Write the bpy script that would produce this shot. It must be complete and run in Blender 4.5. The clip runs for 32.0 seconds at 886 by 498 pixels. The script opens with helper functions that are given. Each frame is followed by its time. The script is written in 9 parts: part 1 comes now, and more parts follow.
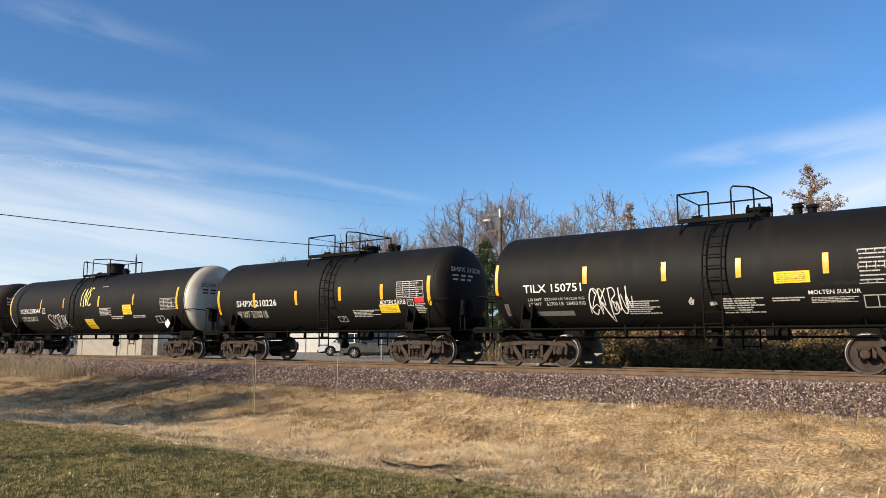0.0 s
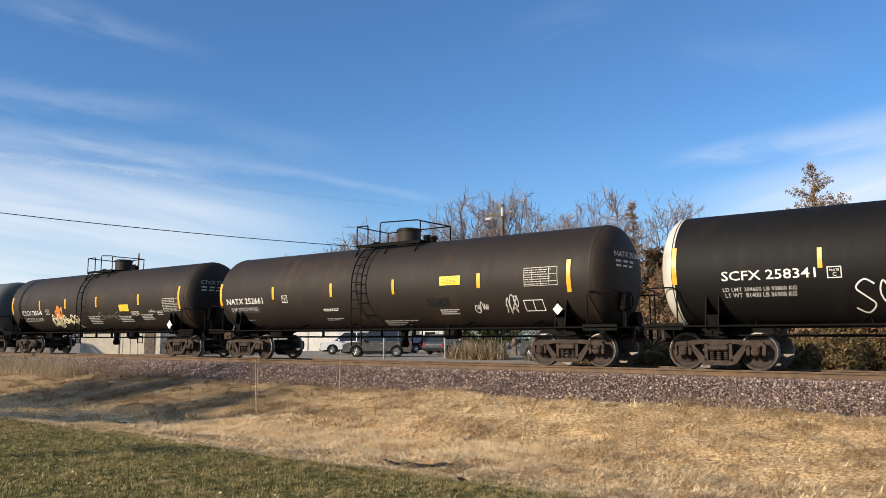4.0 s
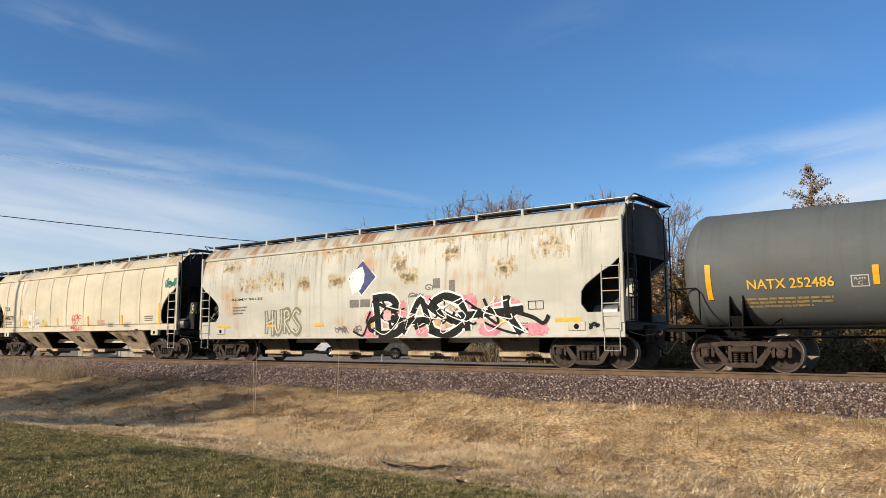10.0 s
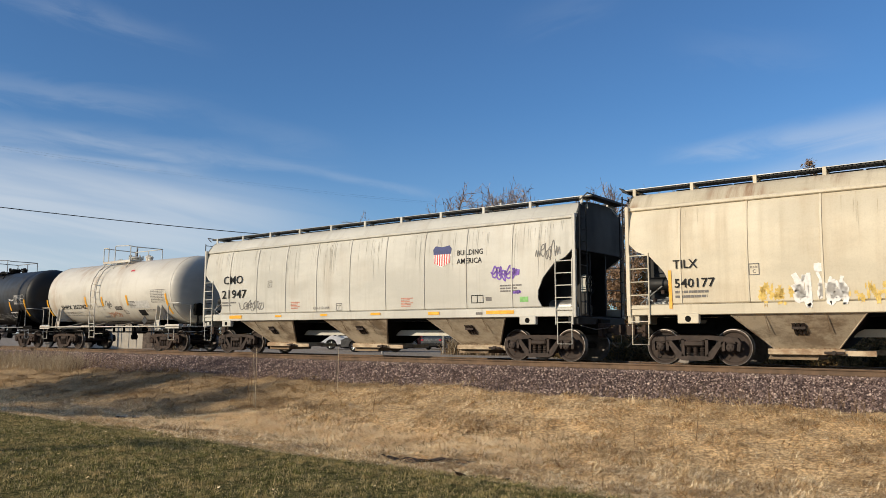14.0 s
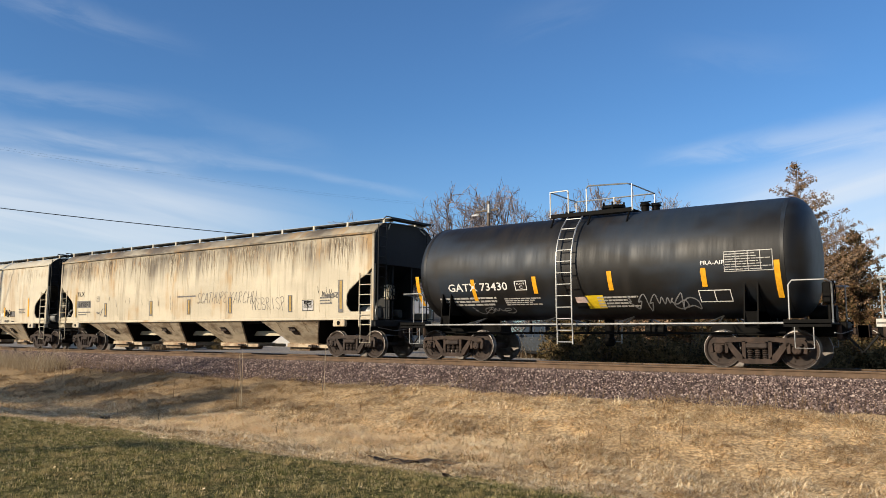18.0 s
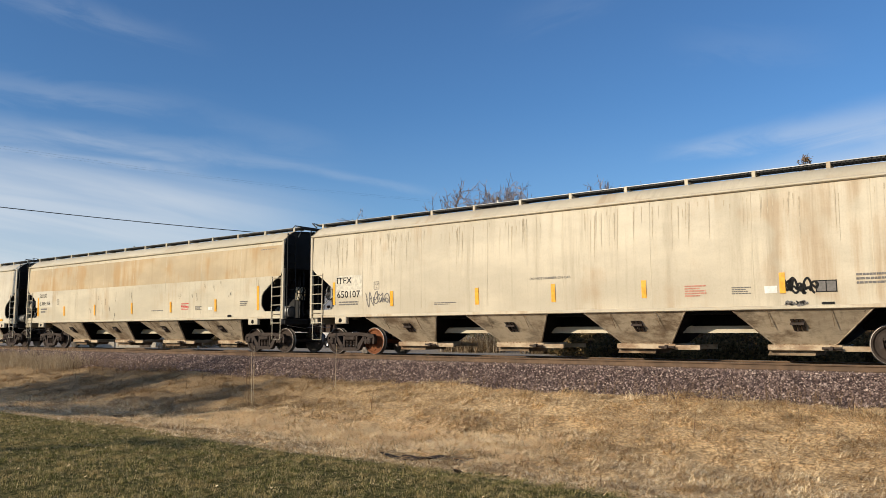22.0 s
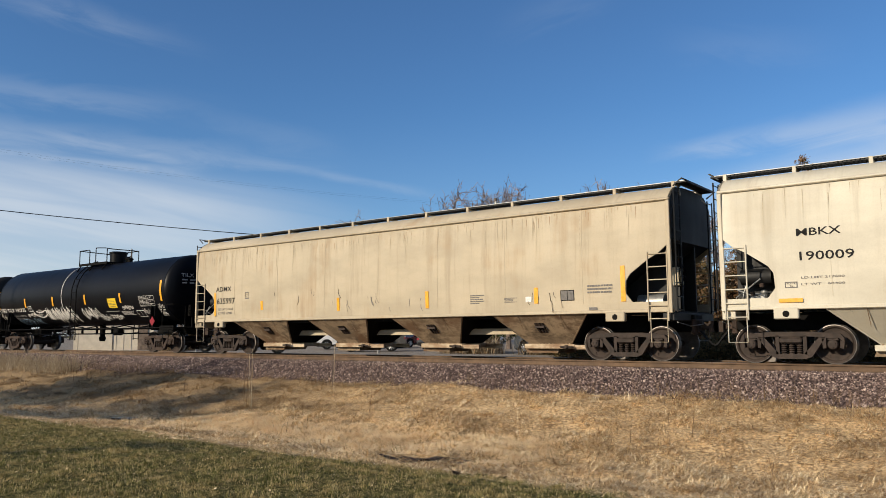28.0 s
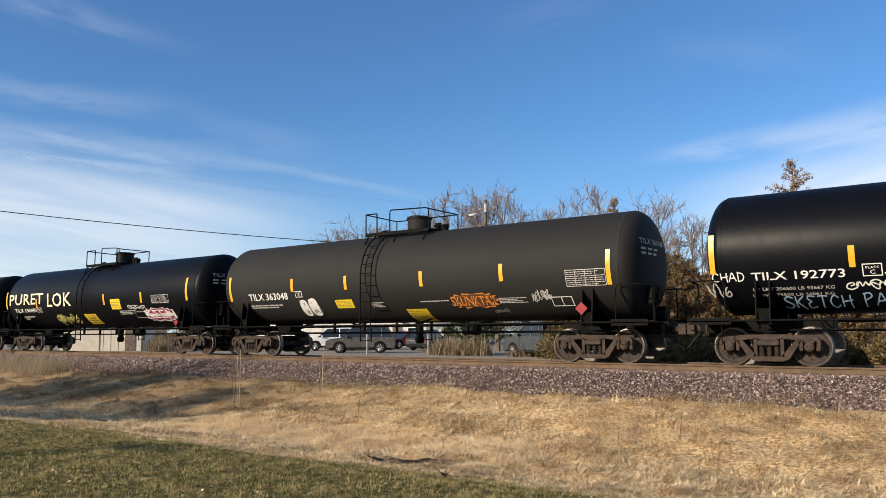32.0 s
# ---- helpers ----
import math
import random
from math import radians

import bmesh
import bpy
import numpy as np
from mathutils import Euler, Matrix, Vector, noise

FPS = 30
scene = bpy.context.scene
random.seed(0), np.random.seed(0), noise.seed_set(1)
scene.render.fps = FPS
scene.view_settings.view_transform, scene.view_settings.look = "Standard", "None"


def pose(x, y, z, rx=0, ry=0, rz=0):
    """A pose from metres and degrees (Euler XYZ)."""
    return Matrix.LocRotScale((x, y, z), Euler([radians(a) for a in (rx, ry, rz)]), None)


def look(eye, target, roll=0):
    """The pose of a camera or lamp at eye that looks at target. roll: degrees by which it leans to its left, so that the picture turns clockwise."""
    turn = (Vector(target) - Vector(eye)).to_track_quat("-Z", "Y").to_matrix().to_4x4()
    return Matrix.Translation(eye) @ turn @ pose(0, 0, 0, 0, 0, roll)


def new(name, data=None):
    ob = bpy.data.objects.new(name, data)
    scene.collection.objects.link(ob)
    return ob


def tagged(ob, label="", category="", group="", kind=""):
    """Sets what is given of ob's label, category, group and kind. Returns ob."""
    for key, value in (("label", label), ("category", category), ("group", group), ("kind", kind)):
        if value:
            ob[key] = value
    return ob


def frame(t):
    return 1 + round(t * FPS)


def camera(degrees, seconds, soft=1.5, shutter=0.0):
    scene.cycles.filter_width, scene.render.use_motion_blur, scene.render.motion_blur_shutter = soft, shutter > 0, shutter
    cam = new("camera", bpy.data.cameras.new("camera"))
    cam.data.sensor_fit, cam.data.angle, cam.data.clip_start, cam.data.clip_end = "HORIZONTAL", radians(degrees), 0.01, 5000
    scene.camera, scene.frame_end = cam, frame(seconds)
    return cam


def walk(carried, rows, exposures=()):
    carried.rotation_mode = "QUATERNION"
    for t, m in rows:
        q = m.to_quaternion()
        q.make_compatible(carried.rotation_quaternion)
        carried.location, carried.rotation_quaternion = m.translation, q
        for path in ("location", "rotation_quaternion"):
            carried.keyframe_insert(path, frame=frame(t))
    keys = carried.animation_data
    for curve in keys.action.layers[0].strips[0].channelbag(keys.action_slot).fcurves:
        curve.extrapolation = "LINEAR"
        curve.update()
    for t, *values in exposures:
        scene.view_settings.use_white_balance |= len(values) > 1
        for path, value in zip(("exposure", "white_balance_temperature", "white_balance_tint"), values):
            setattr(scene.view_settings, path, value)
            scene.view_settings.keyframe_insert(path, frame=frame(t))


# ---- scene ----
# camera: held by hand, only turning a little
cam = camera(60.0, 32.0, soft=0.6)
EYE = Vector((0.0, 0.0, 0.70))
# seconds, turn to the left, tilt up, lean (degrees)
AIM = [
    (0, 37.399, 6.802, 0.001),
    (0.5, 37.408, 6.803, 0.005),
    (1, 37.442, 6.801, 0.014),
    (1.5, 37.451, 6.804, 0.004),
    (2, 37.480, 6.765, -0.033),
    (2.5, 37.489, 6.716, -0.042),
    (3, 37.537, 6.706, -0.016),
    (3.5, 37.569, 6.715, 0.010),
    (5.5, 37.483, 6.623, -0.000),
    (6, 37.435, 6.650, -0.006),
    (6.5, 37.389, 6.703, -0.040),
    (7, 37.330, 6.785, -0.078),
    (7.5, 37.306, 6.826, -0.125),
    (8, 37.300, 6.861, -0.099),
    (8.5, 37.257, 6.876, -0.089),
    (9, 37.273, 6.879, -0.071),
    (9.5, 37.340, 6.882, -0.043),
    (10, 37.439, 6.868, -0.084),
    (10.5, 37.608, 6.826, -0.139),
    (11, 37.742, 6.729, -0.174),
    (11.5, 37.908, 6.663, -0.171),
    (12, 37.998, 6.573, -0.183),
    (12.5, 37.987, 6.502, -0.129),
    (13, 37.909, 6.431, -0.059),
    (13.5, 37.751, 6.384, 0.083),
    (14, 37.466, 6.354, 0.149),
    (14.5, 37.236, 6.339, 0.191),
    (16.5, 36.620, 6.394, 0.314),
    (17, 36.576, 6.399, 0.306),
    (17.5, 36.565, 6.415, 0.283),
    (18, 36.521, 6.426, 0.256),
    (18.5, 36.480, 6.458, 0.209),
    (19, 36.476, 6.500, 0.131),
    (19.5, 36.463, 6.527, 0.081),
    (20, 36.583, 6.510, 0.045),
    (20.5, 36.732, 6.440, 0.030),
    (21, 36.912, 6.380, -0.023),
    (21.5, 37.102, 6.309, -0.104),
    (22, 37.254, 6.172, -0.128),
    (22.5, 37.301, 6.093, -0.148),
    (23, 37.420, 5.939, -0.181),
    (23.5, 37.465, 5.856, -0.195),
    (24, 37.493, 5.801, -0.210),
    (24.5, 37.504, 5.814, -0.187),
    (25, 37.444, 5.870, -0.181),
    (25.5, 37.360, 5.936, -0.179),
    (27.5, 37.130, 6.221, -0.339),
    (28, 37.098, 6.281, -0.347),
    (28.5, 37.103, 6.318, -0.317),
    (29, 37.028, 6.348, -0.316),
    (29.5, 36.905, 6.375, -0.325),
    (30, 36.740, 6.390, -0.304),
    (30.5, 36.591, 6.375, -0.269),
    (31, 36.434, 6.390, -0.185),
    (31.5, 36.375, 6.396, -0.166),
    (32, 36.304, 6.397, -0.171),
]


def aim(left, up, lean):
    way = Vector((-math.sin(radians(left)) * math.cos(radians(up)), math.cos(radians(left)) * math.cos(radians(up)), math.sin(radians(up))))
    return look(EYE, EYE + way, lean)


walk(cam, [(t, aim(a, b, c)) for t, a, b, c in AIM],
     [(0, 0.32), (7, 0.32), (9, 0.22), (11, 0.02), (14, -0.08), (16, 0.06), (17.5, 0.18), (19, 0.08), (24, -0.04), (28, -0.04), (29.5, 0.12), (31, 0.28), (32, 0.28)])

# the train's way along the track: seconds, metres
RUN = [
    (0, 0.00),
    (1, 9.22),
    (2, 18.47),
    (3, 27.56),
    (4, 36.82),
    (5, 46.14),
    (6, 55.52),
    (7, 64.96),
    (8, 74.30),
    (9, 83.45),
    (10, 92.91),
    (11, 102.11),
    (12, 111.53),
    (13, 121.08),
    (14, 130.28),
    (15, 139.75),
    (16, 149.30),
    (17, 158.94),
    (18, 168.55),
    (19, 178.13),
    (20, 187.47),
    (21, 197.08),
    (22, 206.66),
    (23, 216.03),
    (24, 225.73),
    (25, 235.21),
    (26, 244.70),
    (27, 254.07),
    (28, 263.32),
    (29, 273.09),
    (30, 282.93),
    (31, 292.53),
    (32, 302.40),
]


def run(t):
    """Metres that the train has gone at t seconds."""
    k = min(int(t), len(RUN) - 2)
    p = [RUN[max(0, min(len(RUN) - 1, k + i))][1] for i in (-1, 0, 1, 2)]
    m0 = (p[2] - p[0]) / 2 if k > 0 else p[2] - p[1]
    m1 = (p[3] - p[1]) / 2 if k < len(RUN) - 2 else p[2] - p[1]
    u = t - RUN[k][0]
    return p[1] * (2 * u**3 - 3 * u**2 + 1) + m0 * (u**3 - 2 * u**2 + u) + p[2] * (3 * u**2 - 2 * u**3) + m1 * (u**3 - u**2)

# ---- world, sun, exposure ----
SUN_TO = Vector((-0.42, -1.0, 0.42)).normalized()
SUN_EL = math.asin(SUN_TO.z)
SUN_ROT = math.atan2(SUN_TO.x, SUN_TO.y)

world = bpy.data.worlds.new("sky")
scene.world = world
world.use_nodes = True
wn, wl = world.node_tree.nodes, world.node_tree.links
wn.clear()
sky = wn.new("ShaderNodeTexSky")
sky.sky_type, sky.sun_disc = "NISHITA", False
sky.sun_elevation, sky.sun_rotation = SUN_EL, SUN_ROT
sky.air_density, sky.dust_density, sky.ozone_density = 1.0, 0.35, 2.2
# thin streaks of high cloud
coord = wn.new("ShaderNodeTexCoord")
sep = wn.new("ShaderNodeSeparateXYZ")
wl.new(coord.outputs["Generated"], sep.inputs[0])


def wmath(op, a, b=None, c=None):
    n = wn.new("ShaderNodeMath")
    n.operation = op
    for i, v in enumerate((a, b, c)):
        if v is None:
            continue
        if isinstance(v, (int, float)):
            n.inputs[i].default_value = v
        else:
            wl.new(v, n.inputs[i])
    return n.outputs[0]


def wstep(value, low, high):
    mr = wn.new("ShaderNodeMapRange")
    mr.interpolation_type = "SMOOTHSTEP"
    mr.inputs["From Min"].default_value, mr.inputs["From Max"].default_value = low, high
    wl.new(value, mr.inputs[0])
    return mr.outputs[0]


# cirrus in long bands: they sink towards the middle of the sky and rise again in the north
aside = wmath("ADD", wmath("MULTIPLY", sep.outputs[0], 0.794), wmath("MULTIPLY", sep.outputs[1], 0.608))
tilted = wmath("ADD", sep.outputs[2], wmath("MULTIPLY", aside, 0.17))
tilted = wmath("SUBTRACT", tilted, wmath("MULTIPLY", wmath("MAXIMUM", wmath("SUBTRACT", aside, 0.1), 0.0), 0.45))


def streaks(along, across, low, high, seed, detail=5, rough=0.5):
    flat = wn.new("ShaderNodeCombineXYZ")
    wl.new(wmath("MULTIPLY", aside, along), flat.inputs[0])
    wl.new(wmath("MULTIPLY", tilted, across), flat.inputs[1])
    flat.inputs[2].default_value = seed
    nz = wn.new("ShaderNodeTexNoise")
    nz.inputs["Scale"].default_value, nz.inputs["Detail"].default_value, nz.inputs["Roughness"].default_value = 1.0, detail, rough
    nz.inputs["Distortion"].default_value = 0.5
    wl.new(flat.outputs[0], nz.inputs["Vector"])
    return wstep(nz.outputs["Fac"], low, high)


# the bank lies low in the west, a wedge of cirrus in the north, and loose wisps between them
high = sep.outputs[2]


def line(a0, z0, a1, z1):
    return wmath("ADD", wmath("MULTIPLY", wmath("SUBTRACT", aside, a0), (z1 - z0) / (a1 - a0)), z0)


def wisp(a0, z0, a1, z1, thick, amount, seed, start=0.05, end=0.05, grow=0.0):
    """A streak from one bearing and height to another, feathered along its length."""
    mid = line(a0, z0, a1, z1)
    off = wmath("SUBTRACT", high, mid)
    flat = wn.new("ShaderNodeCombineXYZ")
    wl.new(wmath("MULTIPLY", aside, 9.0), flat.inputs[0])
    wl.new(wmath("MULTIPLY", off, 34.0), flat.inputs[1])
    flat.inputs[2].default_value = seed
    nz = wn.new("ShaderNodeTexNoise")
    nz.inputs["Scale"].default_value, nz.inputs["Detail"].default_value, nz.inputs["Roughness"].default_value = 1.0, 6, 0.6
    nz.inputs["Distortion"].default_value = 0.8
    wl.new(flat.outputs[0], nz.inputs["Vector"])
    bent = wmath("ADD", off, wmath("MULTIPLY", wmath("SUBTRACT", nz.outputs["Fac"], 0.5), thick * 1.6))
    wide = wmath("ADD", wmath("MULTIPLY", wmath("MAXIMUM", wmath("SUBTRACT", aside, a0), 0.0), grow), thick)
    core = wmath("SUBTRACT", 1.0, wstep(wmath("DIVIDE", wmath("ABSOLUTE", bent), wide), 0.1, 1.0))
    if start:
        core = wmath("MULTIPLY", core, wstep(aside, a0 - start, a0 + start))
    if end:
        core = wmath("MULTIPLY", core, wmath("SUBTRACT", 1.0, wstep(aside, a1 - end, a1 + end)))
    return wmath("MULTIPLY", core, wmath("MULTIPLY", wstep(nz.outputs["Fac"], 0.15, 0.75), amount))


veil = streaks(1.6, 7.0, 0.28, 0.72, 4.3)
bands = streaks(3.0, 30.0, 0.36, 0.66, 2.6)
under = wstep(wmath("SUBTRACT", line(-0.5, 0.222, -0.05, 0.183), high), -0.012, 0.055)
west = wmath("MULTIPLY", under, wmath("SUBTRACT", 1.0, wstep(aside, -0.40, -0.03)))
west = wmath("MULTIPLY", west, wmath("ADD", wmath("MULTIPLY", wmath("ADD", veil, bands), 0.25), 0.26))
under = wstep(wmath("SUBTRACT", line(0.33, 0.195, 0.5, 0.222), high), -0.012, 0.045)
north = wmath("MULTIPLY", under, wstep(aside, 0.24, 0.46))
north = wmath("MULTIPLY", north, wmath("ADD", wmath("MULTIPLY", wmath("ADD", veil, bands), 0.20), 0.40))
soft = wmath("ADD", wmath("ADD", west, north), wmath("ADD", wmath("MULTIPLY", wmath("SUBTRACT", 1.0, wstep(high, 0.10, 0.30)), 0.07), 0.01))
for streak in ((-0.60, 0.208, -0.31, 0.199, 0.009, 0.24, 1.0, 0, 0.03), (-0.43, 0.228, -0.30, 0.207, 0.008, 0.22, 2.0, 0.04, 0.03), (-0.60, 0.276, -0.32, 0.276, 0.022, 0.14, 3.0, 0, 0.10),
               (-0.47, 0.371, -0.33, 0.351, 0.024, 0.13, 4.0, 0.06, 0.08), (-0.21, 0.214, -0.02, 0.182, 0.009, 0.15, 5.0, 0.08, 0.05), (-0.60, 0.236, -0.20, 0.218, 0.022, 0.20, 8.0, 0, 0.12),
               (0.30, 0.222, 0.9, 0.262, 0.016, 0.34, 6.0, 0.05, 0, 0.10), (0.10, 0.385, 0.20, 0.410, 0.030, 0.05, 7.0), (0.30, 0.346, 0.43, 0.322, 0.030, 0.05, 9.0), (-0.28, 0.262, -0.15, 0.245, 0.020, 0.07, 12.0)):
    soft = wmath("ADD", soft, wisp(*streak))
# a thin veil added over the unseen sunny half, to make the fill light less blue
south = wmath("MULTIPLY", wstep(wmath("MULTIPLY", sep.outputs[1], -1.0), -0.25, 0.5), wmath("ADD", wmath("MULTIPLY", veil, 0.15), 0.12))
cloud = wmath("MINIMUM", wmath("ADD", soft, south), 0.88)
mixc = wn.new("ShaderNodeMix")
mixc.data_type = "RGBA"
wl.new(cloud, mixc.inputs["Factor"])
clear = wn.new("ShaderNodeMix")
clear.data_type, clear.blend_type = "RGBA", "MULTIPLY"
clear.inputs["Factor"].default_value = 1.0
clear.inputs["B"].default_value = (0.60, 0.985, 1.375, 1)
wl.new(sky.outputs[0], clear.inputs["A"])
wl.new(clear.outputs["Result"], mixc.inputs["A"])
mixc.inputs["B"].default_value = (7.9, 8.4, 8.95, 1)
bg = wn.new("ShaderNodeBackground")
bg.inputs["Strength"].default_value = 0.092
wl.new(mixc.outputs["Result"], bg.inputs["Color"])
wo = wn.new("ShaderNodeOutputWorld")
wl.new(bg.outputs[0], wo.inputs["Surface"])

sun_data = bpy.data.lights.new("sun", "SUN")
sun_data.energy, sun_data.angle, sun_data.color = 5.0, radians(0.53), (1.0, 0.86, 0.66)
sun = new("sun", sun_data)
sun.matrix_world = look(SUN_TO * 100, (0, 0, 0))

# ---- materials ----


class Nodes:
    """A small hand for node trees."""

    def __init__(self, name):
        self.mat = bpy.data.materials.new(name)
        self.mat.use_nodes = True
        self.n, self.l = self.mat.node_tree.nodes, self.mat.node_tree.links
        self.bsdf = self.n["Principled BSDF"]
        self.tc = self.n.new("ShaderNodeTexCoord")

    def put(self, socket, value):
        if isinstance(value, bpy.types.NodeSocket):
            self.l.new(value, socket)
        else:
            socket.default_value = value

    def vec(self, scale=(1, 1, 1), random_shift=True, coords="Object"):
        m = self.n.new("ShaderNodeMapping")
        m.inputs["Scale"].default_value = scale
        self.l.new(self.tc.outputs[coords], m.inputs["Vector"])
        if random_shift:
            info = self.n.new("ShaderNodeObjectInfo")
            mul = self.n.new("ShaderNodeVectorMath")
            mul.operation = "SCALE"
            mul.inputs[0].default_value = (37.0, 11.0, 23.0)
            self.l.new(info.outputs["Random"], mul.inputs["Scale"])
            self.l.new(mul.outputs[0], m.inputs["Location"])
        return m.outputs[0]

    def noise(self, vec, scale, detail=4, rough=0.6):
        t = self.n.new("ShaderNodeTexNoise")
        t.inputs["Scale"].default_value, t.inputs["Detail"].default_value, t.inputs["Roughness"].default_value = scale, detail, rough
        self.l.new(vec, t.inputs["Vector"])
        return t.outputs["Fac"]

    def cells(self, vec, scale, out="Color"):
        t = self.n.new("ShaderNodeTexVoronoi")
        t.inputs["Scale"].default_value = scale
        self.l.new(vec, t.inputs["Vector"])
        return t.outputs[out]

    def ramp(self, fac, low, high, a=0.0, b=1.0):
        m = self.n.new("ShaderNodeMapRange")
        m.interpolation_type = "SMOOTHSTEP"
        self.l.new(fac, m.inputs[0])
        for i, v in enumerate((low, high, a, b)):
            m.inputs[1 + i].default_value = v
        return m.outputs[0]

    def mix(self, fac, a, b):
        m = self.n.new("ShaderNodeMix")
        m.data_type = "RGBA"
        self.put(m.inputs["Factor"], fac)
        for key, v in (("A", a), ("B", b)):
            if isinstance(v, tuple) and len(v) == 3:
                v = (*v, 1)
            self.put(m.inputs[key], v)
        return m.outputs["Result"]

    def math(self, op, a, b=0.0):
        m = self.n.new("ShaderNodeMath")
        m.operation = op
        self.put(m.inputs[0], a)
        self.put(m.inputs[1], b)
        return m.outputs[0]

    def island(self):
        return self.n.new("ShaderNodeNewGeometry").outputs["Random Per Island"]

    def object_random(self):
        return self.n.new("ShaderNodeObjectInfo").outputs["Random"]

    def done(self, color, rough=0.6, metal=0.0, bump=None, bump_by=0.2, bump_depth=0.01):
        if isinstance(color, tuple) and len(color) == 3:
            color = (*color, 1)
        self.put(self.bsdf.inputs["Base Color"], color)
        self.put(self.bsdf.inputs["Roughness"], rough)
        self.bsdf.inputs["Metallic"].default_value = metal
        if bump is not None:
            b = self.n.new("ShaderNodeBump")
            b.inputs["Strength"].default_value, b.inputs["Distance"].default_value = bump_by, bump_depth
            self.l.new(bump, b.inputs["Height"])
            self.l.new(b.outputs[0], self.bsdf.inputs["Normal"])
        return self.mat


def plain(name, color, rough=0.6, metal=0.0, vary=0.25, scale=6.0, bump=0.1):
    """Paint, steel or rubber with uneven tone and a little relief."""
    k = Nodes(name)
    v = k.vec()
    n1 = k.noise(v, scale, 5)
    n2 = k.noise(v, scale * 9, 3)
    dark = tuple(c * (1 - vary) for c in color)
    light = tuple(min(1, c * (1 + vary)) for c in color)
    col = k.mix(k.ramp(n1, 0.3, 0.7), dark, light)
    col = k.mix(k.math("MULTIPLY", k.ramp(n2, 0.45, 0.75), 0.35), col, dark)
    if rough > 0.45:
        k.bsdf.inputs["Specular IOR Level"].default_value = 0.05 if max(color) < 0.03 else 0.2
    return k.done(col, k.ramp(n1, 0.2, 0.8, max(0.05, rough - 0.1), min(1, rough + 0.1)), metal, n2, bump, 0.004)


def car_paint(name, base, grime, grime_amount, rust=None, rust_amount=0.0, rough=0.45, fade=None, fade_amount=0.0, rust_cut=0.52, grime_cut=0.5, soot=0.0, sheen=0.35, uneven=0.22, runny=True):
    """Weathered freight car paint: long runs down the side, patches of rust, faded or overpainted areas."""
    k = Nodes(name)
    runs = k.noise(k.vec((2.6, 0.3, 0.16) if runny else (1.5, 1.2, 3.0)), 1.0, 6, 0.7)
    fine = k.noise(k.vec((9.0, 0.5, 0.35) if runny else (8.0, 2.0, 3.5)), 1.0, 4, 0.6)
    blotch = k.noise(k.vec((0.35, 0.35, 0.8)), 1.0, 4)
    grain = k.noise(k.vec((1, 1, 1)), 28.0, 4)
    light = tuple(min(1, c * 1.08) for c in base)
    dark = tuple(c * 0.88 for c in base)
    col = k.mix(k.ramp(blotch, 0.35, 0.65), dark, light)
    if fade:
        col = k.mix(k.math("MULTIPLY", k.ramp(k.noise(k.vec((0.22, 0.2, 0.5)), 1.0, 3), 0.5, 0.62), fade_amount), col, fade)
    both = k.math("MULTIPLY", k.ramp(runs, grime_cut, grime_cut + 0.22), k.ramp(blotch, 0.3, 0.65, 0.25, 1.0))
    col = k.mix(k.math("MULTIPLY", both, grime_amount), col, grime)
    col = k.mix(k.math("MULTIPLY", k.ramp(fine, 0.56, 0.8), grime_amount * 0.6), col, grime)
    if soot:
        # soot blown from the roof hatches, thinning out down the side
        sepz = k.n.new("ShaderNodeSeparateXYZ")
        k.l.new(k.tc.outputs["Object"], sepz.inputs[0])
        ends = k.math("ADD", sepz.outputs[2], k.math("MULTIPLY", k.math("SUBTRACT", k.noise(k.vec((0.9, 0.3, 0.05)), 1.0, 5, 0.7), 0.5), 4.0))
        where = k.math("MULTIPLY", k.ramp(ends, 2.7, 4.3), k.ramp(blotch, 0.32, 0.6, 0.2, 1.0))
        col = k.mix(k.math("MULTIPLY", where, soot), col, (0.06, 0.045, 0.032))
    if rust:
        patch = k.math("MULTIPLY", k.ramp(k.noise(k.vec((0.5, 0.3, 0.45)), 1.0, 3), rust_cut, rust_cut + 0.13), k.ramp(runs, 0.36, 0.6))
        col = k.mix(k.math("MULTIPLY", patch, rust_amount), col, rust)
        specks = k.ramp(k.noise(k.vec((1, 1, 1)), 7.0, 5, 0.7), 0.68, 0.74)
        col = k.mix(k.math("MULTIPLY", specks, rust_amount * 0.6), col, rust)
    col = k.mix(k.math("MULTIPLY", k.ramp(grain, 0.4, 0.75), 0.12), col, grime)
    k.bsdf.inputs["Specular IOR Level"].default_value = sheen
    return k.done(col, k.ramp(runs, 0.3, 0.75, rough, min(1, rough + uneven)), 0.0, grain, 0.08, 0.004)


MAT = {}
# tanks
MAT["black_old"] = car_paint("black_weathered", (0.0062, 0.0058, 0.0054), (0.022, 0.018, 0.015), 0.25, (0.028, 0.018, 0.012), 0.3, 0.62, sheen=0.2, uneven=0.08)
MAT["black_brown"] = car_paint("black_rusty", (0.019, 0.0145, 0.0110), (0.040, 0.024, 0.014), 0.45, (0.05, 0.027, 0.014), 0.7, 0.62, sheen=0.3, uneven=0.1)
MAT["black_patch"] = car_paint("black_repainted", (0.0085, 0.008, 0.0075), (0.026, 0.022, 0.018), 0.4, (0.03, 0.02, 0.012), 0.3, 0.45, (0.018, 0.027, 0.040), 0.9)
MAT["black_new"] = car_paint("black_gloss", (0.0035, 0.004, 0.006), (0.007, 0.007, 0.008), 0.2, None, 0, 0.40, sheen=0.11, uneven=0.05)
